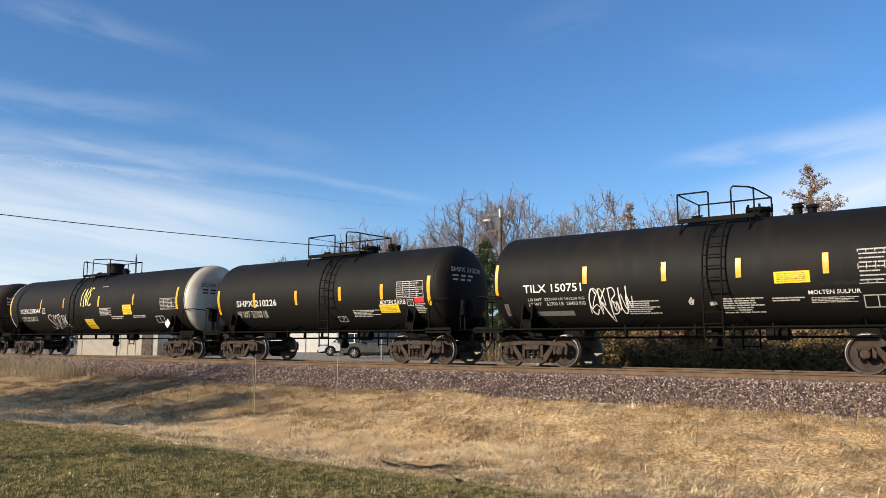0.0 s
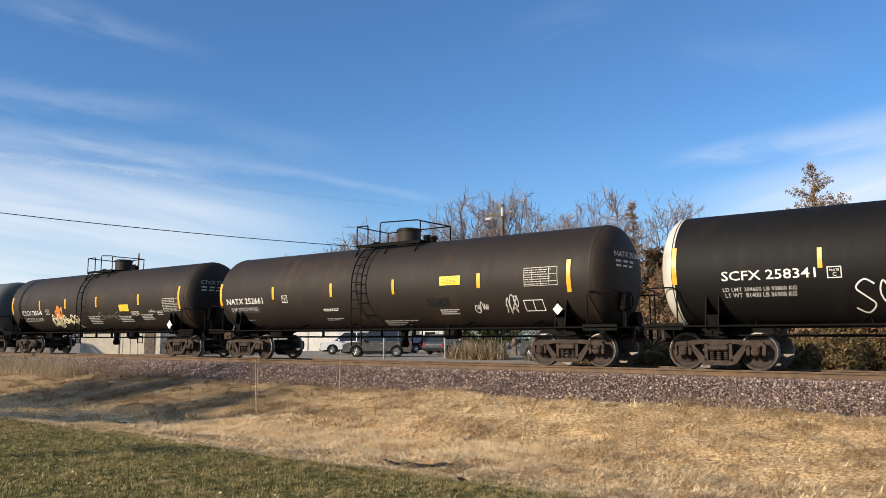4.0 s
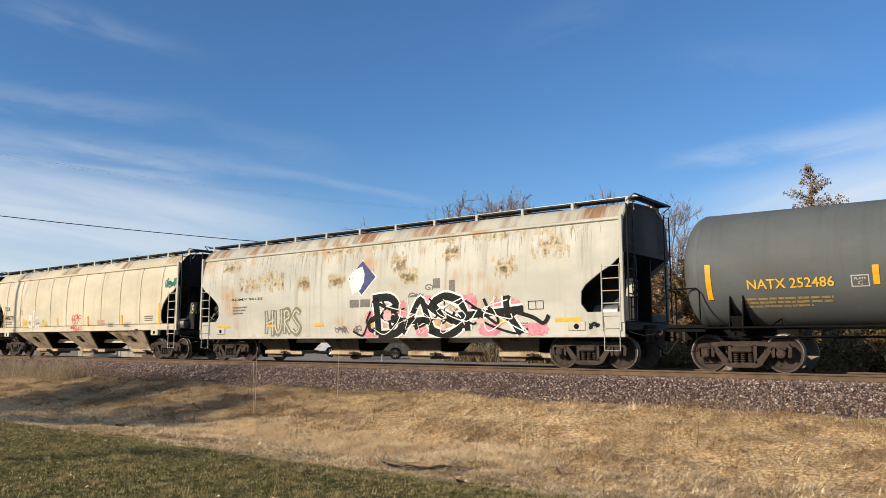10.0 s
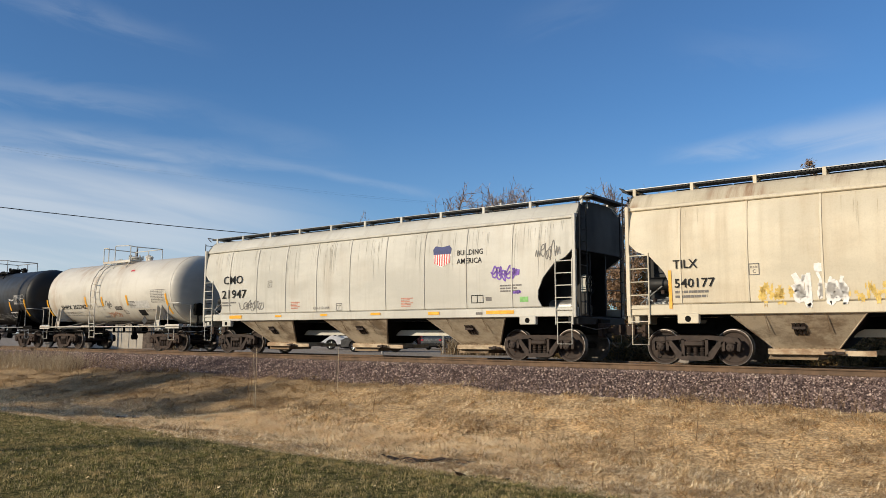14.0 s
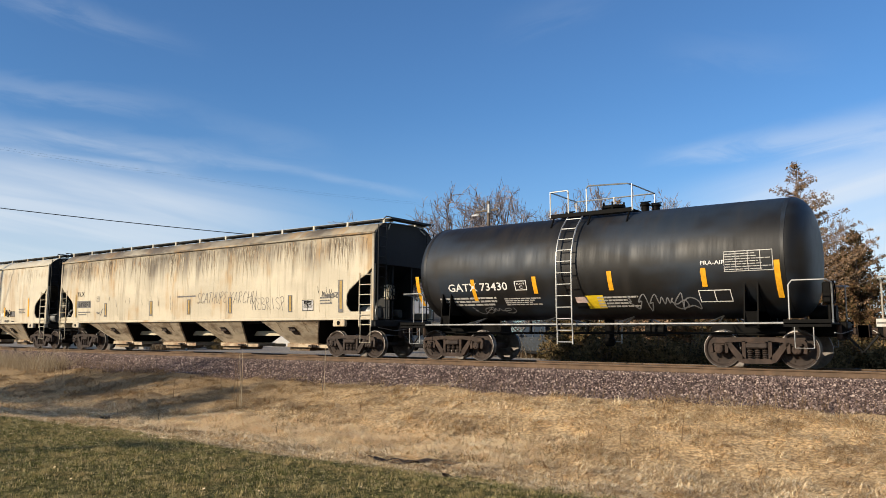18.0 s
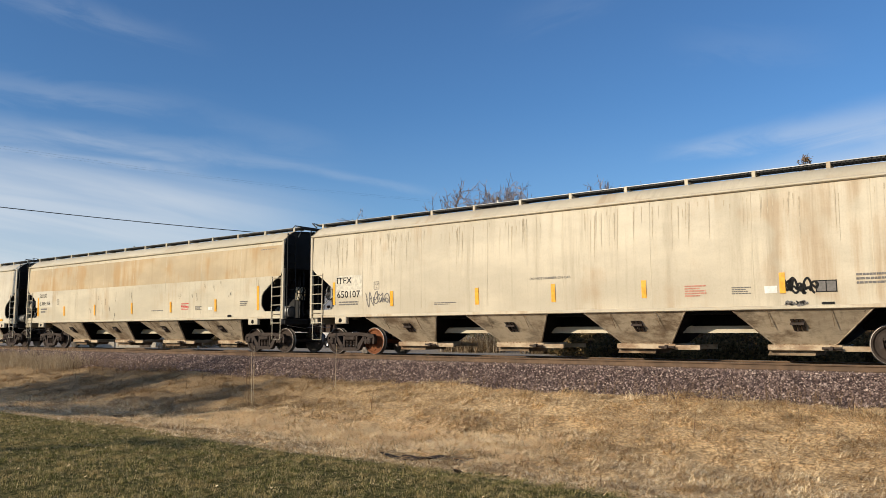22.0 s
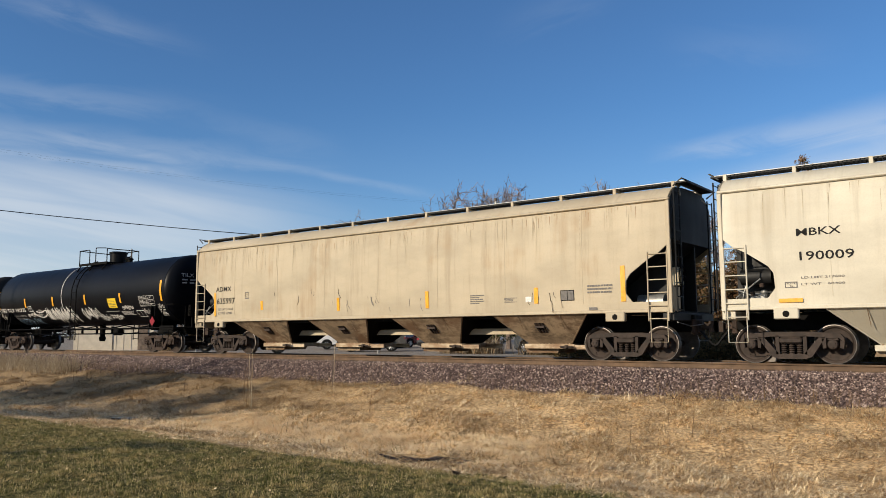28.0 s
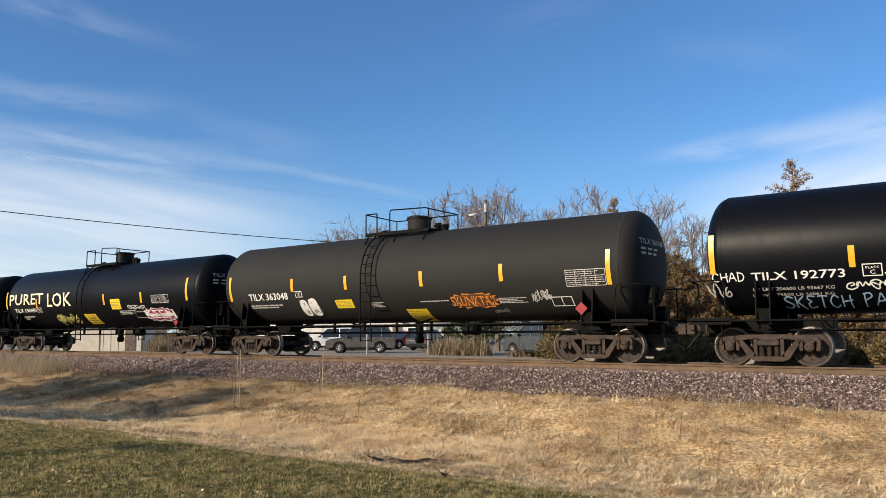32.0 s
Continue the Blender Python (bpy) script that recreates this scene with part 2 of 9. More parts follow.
MAT["black_matte"] = car_paint("black_satin", (0.0156, 0.0150, 0.0143), (0.024, 0.022, 0.02), 0.15, None, 0, 0.72, sheen=0.25, uneven=0.04)
MAT["grey_tank"] = car_paint("grey_tank_paint", (0.098, 0.108, 0.108), (0.05, 0.05, 0.046), 0.35, (0.14, 0.08, 0.05), 0.2, 0.62, sheen=0.25, uneven=0.06)
MAT["white_tank"] = car_paint("white_tank_paint", (0.54, 0.515, 0.45), (0.30, 0.24, 0.17), 0.28, (0.30, 0.17, 0.08), 0.45, 0.4)
# hoppers
MAT["grey_cream"] = car_paint("grey_cream_paint", (0.50, 0.485, 0.425), (0.26, 0.235, 0.19), 0.45, (0.36, 0.25, 0.14), 0.15, 0.45)
MAT["cream"] = car_paint("cream_paint", (0.54, 0.48, 0.36), (0.19, 0.15, 0.10), 0.42, (0.36, 0.22, 0.10), 0.4, 0.45)
MAT["cream_dull"] = car_paint("cream_dull_paint", (0.46, 0.39, 0.275), (0.22, 0.17, 0.12), 0.45, (0.34, 0.21, 0.10), 0.35, 0.5)
MAT["cream_clean"] = car_paint("cream_light_paint", (0.57, 0.525, 0.415), (0.30, 0.26, 0.19), 0.4, (0.38, 0.26, 0.13), 0.15, 0.4)
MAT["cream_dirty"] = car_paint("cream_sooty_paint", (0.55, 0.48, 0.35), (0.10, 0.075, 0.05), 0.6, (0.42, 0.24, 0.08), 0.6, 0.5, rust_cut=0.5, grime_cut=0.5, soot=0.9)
MAT["cream_rust"] = car_paint("cream_rusty_paint", (0.46, 0.45, 0.39), (0.22, 0.195, 0.16), 0.5, (0.41, 0.22, 0.08), 0.85, 0.5, rust_cut=0.53)
MAT["cream_tan"] = car_paint("cream_tan_paint", (0.54, 0.485, 0.36), (0.22, 0.17, 0.11), 0.4, (0.40, 0.24, 0.10), 0.3, 0.5)
MAT["tan_band"] = car_paint("tan_overpaint", (0.47, 0.375, 0.235), (0.26, 0.18, 0.10), 0.45, (0.42, 0.25, 0.09), 0.6, 0.5, rust_cut=0.5)
MAT["cream_warm"] = car_paint("cream_warm_paint", (0.56, 0.50, 0.375), (0.22, 0.17, 0.11), 0.25, (0.36, 0.22, 0.10), 0.15, 0.45)
MAT["roof_worn"] = car_paint("roof_worn_paint", (0.46, 0.44, 0.36), (0.13, 0.09, 0.06), 0.7, (0.24, 0.11, 0.045), 0.95, 0.6, rust_cut=0.44, grime_cut=0.45)
MAT["roof_cream"] = car_paint("roof_cream_paint", (0.52, 0.46, 0.34), (0.15, 0.10, 0.06), 0.55, (0.22, 0.11, 0.05), 0.9, 0.6, rust_cut=0.50, grime_cut=0.5)
MAT["grating"] = plain("walkway_grating", (0.045, 0.045, 0.045), 0.6, 0.3, 0.3, 6)
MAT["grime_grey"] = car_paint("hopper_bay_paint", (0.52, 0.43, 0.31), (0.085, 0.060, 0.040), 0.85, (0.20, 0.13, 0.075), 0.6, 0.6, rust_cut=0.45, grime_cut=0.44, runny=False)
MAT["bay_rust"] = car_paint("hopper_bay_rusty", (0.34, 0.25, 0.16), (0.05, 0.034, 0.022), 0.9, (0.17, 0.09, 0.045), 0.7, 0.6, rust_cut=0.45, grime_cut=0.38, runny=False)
# darkened to carry the shade on c7's bays; also colours the end bulkheads
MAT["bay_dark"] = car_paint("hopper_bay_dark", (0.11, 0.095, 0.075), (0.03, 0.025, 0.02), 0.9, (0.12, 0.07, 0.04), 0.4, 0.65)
MAT["gate_dirty"] = car_paint("outlet_gate_paint", (0.50, 0.40, 0.27), (0.12, 0.075, 0.045), 0.8, (0.26, 0.15, 0.08), 0.6, 0.6, rust_cut=0.42, grime_cut=0.42, runny=False)
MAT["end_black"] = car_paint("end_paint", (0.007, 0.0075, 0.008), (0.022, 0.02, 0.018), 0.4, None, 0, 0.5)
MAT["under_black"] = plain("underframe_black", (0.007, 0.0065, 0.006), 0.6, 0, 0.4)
MAT["rust_iron"] = plain("cast_iron_brown", (0.050, 0.034, 0.026), 0.75, 0, 0.4, 5, 0.25)
MAT["dark_iron"] = plain("cast_iron_dark", (0.046, 0.034, 0.028), 0.7, 0, 0.4, 5, 0.25)
MAT["wheel"] = plain("wheel_steel", (0.045, 0.033, 0.027), 0.75, 0.0, 0.35, 4)
MAT["wheel_orange"] = plain("wheel_fresh_rust", (0.17, 0.062, 0.026), 0.8, 0.0, 0.3, 4)
MAT["tread"] = plain("polished_tread", (0.20, 0.18, 0.165), 0.5, 0.9, 0.25, 8)
MAT["yellow"] = plain("reflective_yellow", (0.75, 0.36, 0.015), 0.4, 0, 0.15, 9)
MAT["yellow_sign"] = plain("sign_yellow", (0.80, 0.55, 0.02), 0.4, 0, 0.1, 9)
MAT["white_paint"] = plain("stencil_white", (0.72, 0.70, 0.66), 0.5, 0, 0.12, 12)
MAT["white_faded"] = plain("stencil_white_worn", (0.46, 0.44, 0.41), 0.55, 0, 0.2, 12)
MAT["black_paint"] = plain("stencil_black", (0.02, 0.02, 0.02), 0.5, 0, 0.3, 12)
MAT["grey_paint"] = plain("stencil_grey", (0.16, 0.15, 0.14), 0.5, 0, 0.2, 12)
MAT["red_paint"] = plain("sign_red", (0.55, 0.03, 0.03), 0.45, 0, 0.2, 12)
MAT["orange_paint"] = plain("spray_orange", (0.62, 0.22, 0.05), 0.5, 0, 0.3, 8)
MAT["pink_paint"] = plain("spray_pink", (0.62, 0.22, 0.27), 0.5, 0, 0.3, 8)
MAT["blue_paint"] = plain("spray_blue", (0.10, 0.22, 0.50), 0.5, 0, 0.3, 8)
MAT["purple_paint"] = plain("spray_purple", (0.17, 0.09, 0.36), 0.5, 0, 0.3, 8)
MAT["green_paint"] = plain("spray_green", (0.05, 0.20, 0.16), 0.5, 0, 0.3, 8)
MAT["rail_steel"] = plain("rail_rusty", (0.125, 0.080, 0.050), 0.75, 0, 0.3, 3, 0.2)
MAT["tie_wood"] = plain("tie_creosote", (0.06, 0.045, 0.035), 0.9, 0, 0.4, 4, 0.4)
MAT["galv"] = plain("galvanised_grey", (0.30, 0.30, 0.29), 0.45, 0.6, 0.2, 5)
MAT["rubber"] = plain("tyre_rubber", (0.02, 0.02, 0.02), 0.85, 0, 0.2)
MAT["alloy"] = plain("alloy_rim", (0.55, 0.55, 0.55), 0.3, 0.8, 0.1)
MAT["pole_wood"] = plain("pole_wood_grey", (0.14, 0.11, 0.085), 0.85, 0, 0.35, 3, 0.4)
MAT["mud"] = plain("wet_earth", (0.035, 0.024, 0.018), 0.55, 0, 0.4, 9, 0.5)
MAT["cable"] = plain("cable_black", (0.01, 0.01, 0.012), 0.6, 0, 0.1)
MAT["bark"] = plain("bark_grey_brown", (0.16, 0.125, 0.10), 0.9, 0, 0.35, 4, 0.5)
MAT["wall_white"] = plain("siding_white", (0.78, 0.74, 0.66), 0.6, 0, 0.08, 2)
MAT["wall_cream"] = plain("siding_cream", (0.58, 0.52, 0.42), 0.6, 0, 0.1, 2)
MAT["wall_tan"] = plain("siding_tan", (0.45, 0.38, 0.28), 0.6, 0, 0.1, 2)
MAT["roof_dark"] = plain("shingle_dark", (0.07, 0.065, 0.06), 0.9, 0, 0.3, 5, 0.4)
MAT["roof_metal"] = plain("roof_metal", (0.35, 0.34, 0.32), 0.45, 0.2, 0.1, 2)


def glass():
    k = Nodes("tinted_glass")
    return k.done((0.02, 0.025, 0.03), 0.06, 0.0)


MAT["glass"] = glass()


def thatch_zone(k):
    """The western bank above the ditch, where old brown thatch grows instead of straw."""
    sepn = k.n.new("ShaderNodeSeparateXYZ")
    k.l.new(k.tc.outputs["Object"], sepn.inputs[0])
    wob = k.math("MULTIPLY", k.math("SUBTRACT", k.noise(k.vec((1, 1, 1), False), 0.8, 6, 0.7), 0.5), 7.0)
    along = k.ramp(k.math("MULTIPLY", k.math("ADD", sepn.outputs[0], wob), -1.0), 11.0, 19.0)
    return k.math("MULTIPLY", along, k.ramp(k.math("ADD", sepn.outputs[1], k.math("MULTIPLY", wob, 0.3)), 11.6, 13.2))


def tufts(name, tones, rough=0.85, patch=None, patch_scale=1.2, patch_amount=0.6, through_light=0.0, thatch=None, speck=None):
    """Blades, needles or leaves, each of its own tone."""
    k = Nodes(name)
    r = k.island()
    ramp = k.n.new("ShaderNodeValToRGB")
    els = ramp.color_ramp.elements
    while len(els) < len(tones):
        els.new(0.5)
    for i, c in enumerate(tones):
        els[i].position = i / (len(tones) - 1)
        els[i].color = (*c, 1)
    k.l.new(r, ramp.inputs[0])
    big = k.noise(k.vec((1, 1, 1), False), 0.9, 4)
    col = k.mix(k.math("MULTIPLY", k.ramp(big, 0.4, 0.7), 0.35), ramp.outputs[0], tones[0])
    if patch:
        col = k.mix(k.math("MULTIPLY", k.ramp(k.noise(k.vec((1, 1, 1), False), patch_scale, 8, 0.75), 0.45, 0.60), patch_amount), col, patch)
    if speck:
        dark, pale = speck
        grain = k.noise(k.vec((1, 1, 1), False), 11.0, 3, 0.6)
        col = k.mix(k.math("MULTIPLY", k.ramp(grain, 0.50, 0.36), 0.65), col, dark)
        col = k.mix(k.math("MULTIPLY", k.ramp(grain, 0.52, 0.66), 0.9), col, pale)
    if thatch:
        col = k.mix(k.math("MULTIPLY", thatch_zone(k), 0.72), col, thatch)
    k.bsdf.inputs["Specular IOR Level"].default_value = 0.06
    k.done(col, rough)
    if through_light:
        # thin blades let light through
        thin = k.n.new("ShaderNodeBsdfTranslucent")
        k.l.new(col, thin.inputs["Color"])
        both = k.n.new("ShaderNodeMixShader")
        both.inputs[0].default_value = through_light
        k.l.new(k.bsdf.outputs[0], both.inputs[1])
        k.l.new(thin.outputs[0], both.inputs[2])
        k.l.new(both.outputs[0], k.n["Material Output"].inputs["Surface"])
    return k.mat


MAT["far_wood"] = tufts("distant_wood", [(0.10, 0.085, 0.08), (0.16, 0.14, 0.13), (0.22, 0.195, 0.185)])
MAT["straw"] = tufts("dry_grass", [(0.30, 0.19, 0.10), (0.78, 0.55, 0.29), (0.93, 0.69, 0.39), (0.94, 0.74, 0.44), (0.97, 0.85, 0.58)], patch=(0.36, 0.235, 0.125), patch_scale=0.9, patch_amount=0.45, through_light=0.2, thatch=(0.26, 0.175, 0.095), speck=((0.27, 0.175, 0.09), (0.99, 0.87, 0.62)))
MAT["reed"] = tufts("flattened_reeds", [(0.78, 0.55, 0.29), (0.97, 0.76, 0.45), (0.99, 0.86, 0.58)], through_light=0.1)
MAT["tall_straw"] = tufts("standing_straw", [(0.26, 0.20, 0.13), (0.45, 0.36, 0.24), (0.62, 0.52, 0.37)], through_light=0.3)
MAT["weed"] = tufts("dead_weeds", [(0.11, 0.07, 0.04), (0.20, 0.13, 0.075), (0.28, 0.19, 0.11)])
MAT["lawn_blade"] = tufts("lawn_grass", [(0.050, 0.062, 0.016), (0.155, 0.158, 0.046), (0.33, 0.29, 0.11), (0.72, 0.58, 0.30)], patch=(0.50, 0.37, 0.17), patch_scale=2.4, patch_amount=0.7, through_light=0.3, speck=((0.05, 0.06, 0.02), (0.60, 0.47, 0.25)))
MAT["cedar"] = tufts("winter_cedar", [(0.05, 0.05, 0.02), (0.10, 0.065, 0.03), (0.17, 0.09, 0.045), (0.23, 0.14, 0.08)])
MAT["cedar_rust"] = tufts("rusty_cedar", [(0.11, 0.072, 0.035), (0.25, 0.155, 0.085), (0.37, 0.235, 0.14), (0.48, 0.33, 0.22)], through_light=0.2)
MAT["pine"] = tufts("green_conifer", [(0.02, 0.03, 0.012), (0.04, 0.06, 0.02), (0.07, 0.09, 0.03)])
MAT["shrub"] = tufts("winter_shrub", [(0.05, 0.042, 0.022), (0.13, 0.10, 0.045), (0.24, 0.17, 0.075), (0.33, 0.21, 0.10)], through_light=0.2)
MAT["twig"] = tufts("bare_twigs", [(0.18, 0.14, 0.128), (0.28, 0.228, 0.212), (0.40, 0.345, 0.322)])


def ground_mat():
    k = Nodes("earth_grass_gravel")
    v = k.vec((1, 1, 1), False)
    sepn = k.n.new("ShaderNodeSeparateXYZ")
    k.l.new(k.tc.outputs["Object"], sepn.inputs[0])
    wob = k.math("MULTIPLY", k.math("SUBTRACT", k.noise(v, 0.5, 4), 0.5), 1.3)
    y = k.math("ADD", sepn.outputs[1], wob)
    straw = k.mix(k.ramp(k.noise(v, 16.0, 6, 0.7), 0.36, 0.66), (0.26, 0.17, 0.09), (0.88, 0.64, 0.35))
    straw = k.mix(k.ramp(k.noise(v, 0.7, 4), 0.5, 0.7, 0, 0.5), straw, (0.26, 0.18, 0.10))
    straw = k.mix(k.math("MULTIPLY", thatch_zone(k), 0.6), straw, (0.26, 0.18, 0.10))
    lawn = k.mix(k.ramp(k.noise(v, 14.0, 6, 0.7), 0.36, 0.64), (0.03, 0.034, 0.011), (0.20, 0.165, 0.065))
    gravel = k.mix(k.ramp(k.noise(v, 9.0, 4), 0.35, 0.7), (0.22, 0.19, 0.155), (0.38, 0.335, 0.28))
    bed = k.mix(k.ramp(k.noise(v, 16.0, 4), 0.35, 0.7), (0.05, 0.035, 0.031), (0.15, 0.105, 0.093))
    col = k.mix(k.ramp(y, 7.9, 8.25), lawn, straw)
    yb = k.math("ADD", sepn.outputs[1], k.math("MULTIPLY", wob, 0.35))
    col = k.mix(k.ramp(yb, 16.35, 16.75), col, bed)
    col = k.mix(k.ramp(yb, 23.6, 24.2), col, gravel)
    col = k.mix(k.ramp(y, 150, 190), col, lawn)
    k.bsdf.inputs["Specular IOR Level"].default_value = 0.03
    return k.done(col, 0.95, 0, k.noise(v, 14.0, 5), 0.7, 0.05)


MAT["ground"] = ground_mat()


def stone_mat():
    k = Nodes("ballast_stone")
    r = k.island()
    ramp = k.n.new("ShaderNodeValToRGB")
    els = ramp.color_ramp.elements
    tones = [(0.062, 0.040, 0.034), (0.125, 0.082, 0.070), (0.200, 0.137, 0.116), (0.29, 0.206, 0.174), (0.60, 0.47, 0.385)]
    while len(els) < len(tones):
        els.new(0.5)
    for i, c in enumerate(tones):
        els[i].position, els[i].color = (i / (len(tones) - 1)) ** 0.8, (*c, 1)
    k.l.new(r, ramp.inputs[0])
    return k.done(ramp.outputs[0], 0.8)


MAT["stone"] = stone_mat()


def water_mat():
    k = Nodes("puddle_water")
    return k.done((0.03, 0.03, 0.03), 0.08, 0, k.noise(k.vec(), 6.0, 3), 0.1, 0.01)


MAT["water"] = water_mat()


def vehicle_paint(name, color, rough=0.25):
    return plain(name, color, rough, 0.0, 0.08, 3, 0.02)


MAT["veh_silver"] = vehicle_paint("paint_pewter", (0.09, 0.087, 0.08))
MAT["veh_white"] = vehicle_paint("paint_white", (0.75, 0.75, 0.74))
MAT["veh_dark"] = vehicle_paint("paint_dark_grey", (0.05, 0.055, 0.06))
MAT["veh_red"] = vehicle_paint("paint_dark_red", (0.10, 0.012, 0.012))

# ---- mesh helpers ----


class Geo:
    """Collects vertices and faces for one mesh."""

    def __init__(self):
        self.v, self.f, self.m = [], [], []

    def add(self, verts, faces, slot=0):
        o = len(self.v)
        self.v += [tuple(p) for p in verts]
        self.f += [tuple(i + o for i in f) for f in faces]
        self.m += [slot] * len(faces)
        return self

    def box(self, x0, x1, y0, y1, z0, z1, bevel=0.0, slot=0):
        if bevel <= 0:
            v = [(x, y, z) for z in (z0, z1) for y in (y0, y1) for x in (x0, x1)]
            return self.add(v, [(0, 2, 3, 1), (4, 5, 7, 6), (0, 1, 5, 4), (2, 6, 7, 3), (0, 4, 6, 2), (1, 3, 7, 5)], slot)
        b = min(bevel, (x1 - x0) * 0.45, (y1 - y0) * 0.45, (z1 - z0) * 0.45)
        rings = []
        for z, i in ((z0, b), (z0 + b, 0), (z1 - b, 0), (z1, b)):
            a0, a1, c0, c1 = x0 + i, x1 - i, y0 + i, y1 - i
            rings.append([(a0 + b, c0, z), (a1 - b, c0, z), (a1, c0 + b, z), (a1, c1 - b, z), (a1 - b, c1, z), (a0 + b, c1, z), (a0, c1 - b, z), (a0, c0 + b, z)])
        return self.loft(rings, slot=slot)

    def loft(self, rings, caps=True, closed=True, slot=0):
        n = len(rings[0])
        v = [p for r in rings for p in r]
        f = []
        for k in range(len(rings) - 1):
            for i in range(n if closed else n - 1):
                j = (i + 1) % n
                f.append((k * n + i, k * n + j, (k + 1) * n + j, (k + 1) * n + i))
        if caps:
            f.append(tuple(range(n - 1, -1, -1)))
            f.append(tuple(range((len(rings) - 1) * n, len(rings) * n)))
        return self.add(v, f, slot)

    def tube(self, path, r, seg=6, closed=False, slot=0):
        """A bar of radius r (or one radius a point) along a path."""
        P = [Vector(p) for p in path]
        rings, ref = [], None
        for i, p in enumerate(P):
            d = (P[min(i + 1, len(P) - 1)] - P[max(i - 1, 0)]).normalized()
            if ref is None:
                ref = d.cross(Vector((0, 0, 1)) if abs(d.z) < 0.9 else Vector((1, 0, 0))).normalized()
            side = (ref - d * ref.dot(d)).normalized()
            up_ = d.cross(side)
            rr = r[i] if isinstance(r, (list, tuple)) else r
            rings.append([p + side * math.cos(a) * rr + up_ * math.sin(a) * rr for a in (2 * math.pi * (k + 0.5) / seg for k in range(seg))])
            ref = side
        return self.loft(rings, slot=slot)

    def prism(self, outline, y0, y1, slot=0):
        """An outline in x, z pulled from y0 to y1."""
        return self.loft([[(x, y0, z) for x, z in outline], [(x, y1, z) for x, z in outline]], slot=slot)

    def lathe_x(self, profile, cy, cz, seg=48, slot=0):
        """(x, radius) pairs turned round a line along x."""
        rings = [[(x, cy + r * math.cos(2 * math.pi * k / seg), cz + r * math.sin(2 * math.pi * k / seg)) for k in range(seg)] for x, r in profile]
        return self.loft(rings, slot=slot)

    def lathe_y(self, profile, cx, cz, seg=24, slot=0, caps=True):
        rings = [[(cx + r * math.cos(2 * math.pi * k / seg), y, cz + r * math.sin(2 * math.pi * k / seg)) for k in range(seg)] for y, r in profile]
        return self.loft(rings, caps, slot=slot)

    def lathe_z(self, profile, cx, cy, seg=20, slot=0):
        rings = [[(cx + r * math.cos(2 * math.pi * k / seg), cy + r * math.sin(2 * math.pi * k / seg), z) for k in range(seg)] for z, r in profile]
        return self.loft(rings, slot=slot)

    def mesh(self, name, mats, smooth=0.6):
        me = bpy.data.meshes.new(name)
        me.from_pydata(self.v, [], self.f)
        for m in mats if isinstance(mats, (list, tuple)) else [mats]:
            me.materials.append(m)
        if any(self.m):
            me.polygons.foreach_set("material_index", self.m)
        bm = bmesh.new()
        bm.from_mesh(me)
        bmesh.ops.recalc_face_normals(bm, faces=bm.faces)
        bm.to_mesh(me)
        bm.free()
        if smooth:
            me.shade_smooth()
            me.set_sharp_from_angle(angle=smooth)
        return me


def part(name, geo, material, parent=None, label="", at=None, smooth=0.6):
    """One mesh object under a thing or a part. geo: a Geo or a finished mesh."""
    me = geo.mesh(name, material, smooth) if isinstance(geo, Geo) else geo
    ob = new(name, me)
    if parent is not None:
        ob.parent = parent
    if at is not None:
        ob.matrix_basis = at
    if label:
        tagged(ob, label)
    return ob


def raw_mesh(name, verts, faces, material):
    """A mesh from numpy arrays of triangles."""
    me = bpy.data.meshes.new(name)
    me.vertices.add(len(verts))
    me.vertices.foreach_set("co", np.asarray(verts, dtype=np.float32).ravel())
    me.loops.add(len(faces) * 3)
    me.polygons.add(len(faces))
    me.loops.foreach_set("vertex_index", np.asarray(faces, dtype=np.int32).ravel())
    me.polygons.foreach_set("loop_start", np.arange(0, len(faces) * 3, 3, dtype=np.int32))
    me.polygons.foreach_set("loop_total", np.full(len(faces), 3, dtype=np.int32))
    me.materials.append(material)
    me.update(calc_edges=True)
    return me


def thing(name, label, category, group="", at=None):
    ob = tagged(new(name), label, category, group)
    ob.empty_display_size = 0.2
    if at is not None:
        ob.matrix_basis = at
    return ob


def structure(name, geo, material, label="", smooth=0.6):
    return tagged(part(name, geo, material, smooth=smooth), label, kind="structure")


# ---- ground and track ----
YC = 20.4  # middle of the track
SINK = -0.06  # rail heads below the level that the cars count from
PROFILE = [(-400, -1.0), (-30, -1.0), (0, -0.92), (5, -0.95), (7.4, -1.04), (8.3, -1.12), (9.6, -1.31), (10.8, -1.46), (12.0, -1.40), (14.0, -1.12), (16.2, -0.80), (17.3, -0.62),
           (18.55, -0.26), (19.1, -0.25), (21.7, -0.25), (22.3, -0.26), (23.4, -0.54), (24.5, -0.58), (34, -0.48), (60, -0.45), (400, 0.0), (2500, 2.0)]


# washed-out hollows in the ditch: place, half length, half width
HOLLOWS = [(-7.90, 9.95, 0.68, 0.30), (-5.96, 8.65, 0.36, 0.20)]


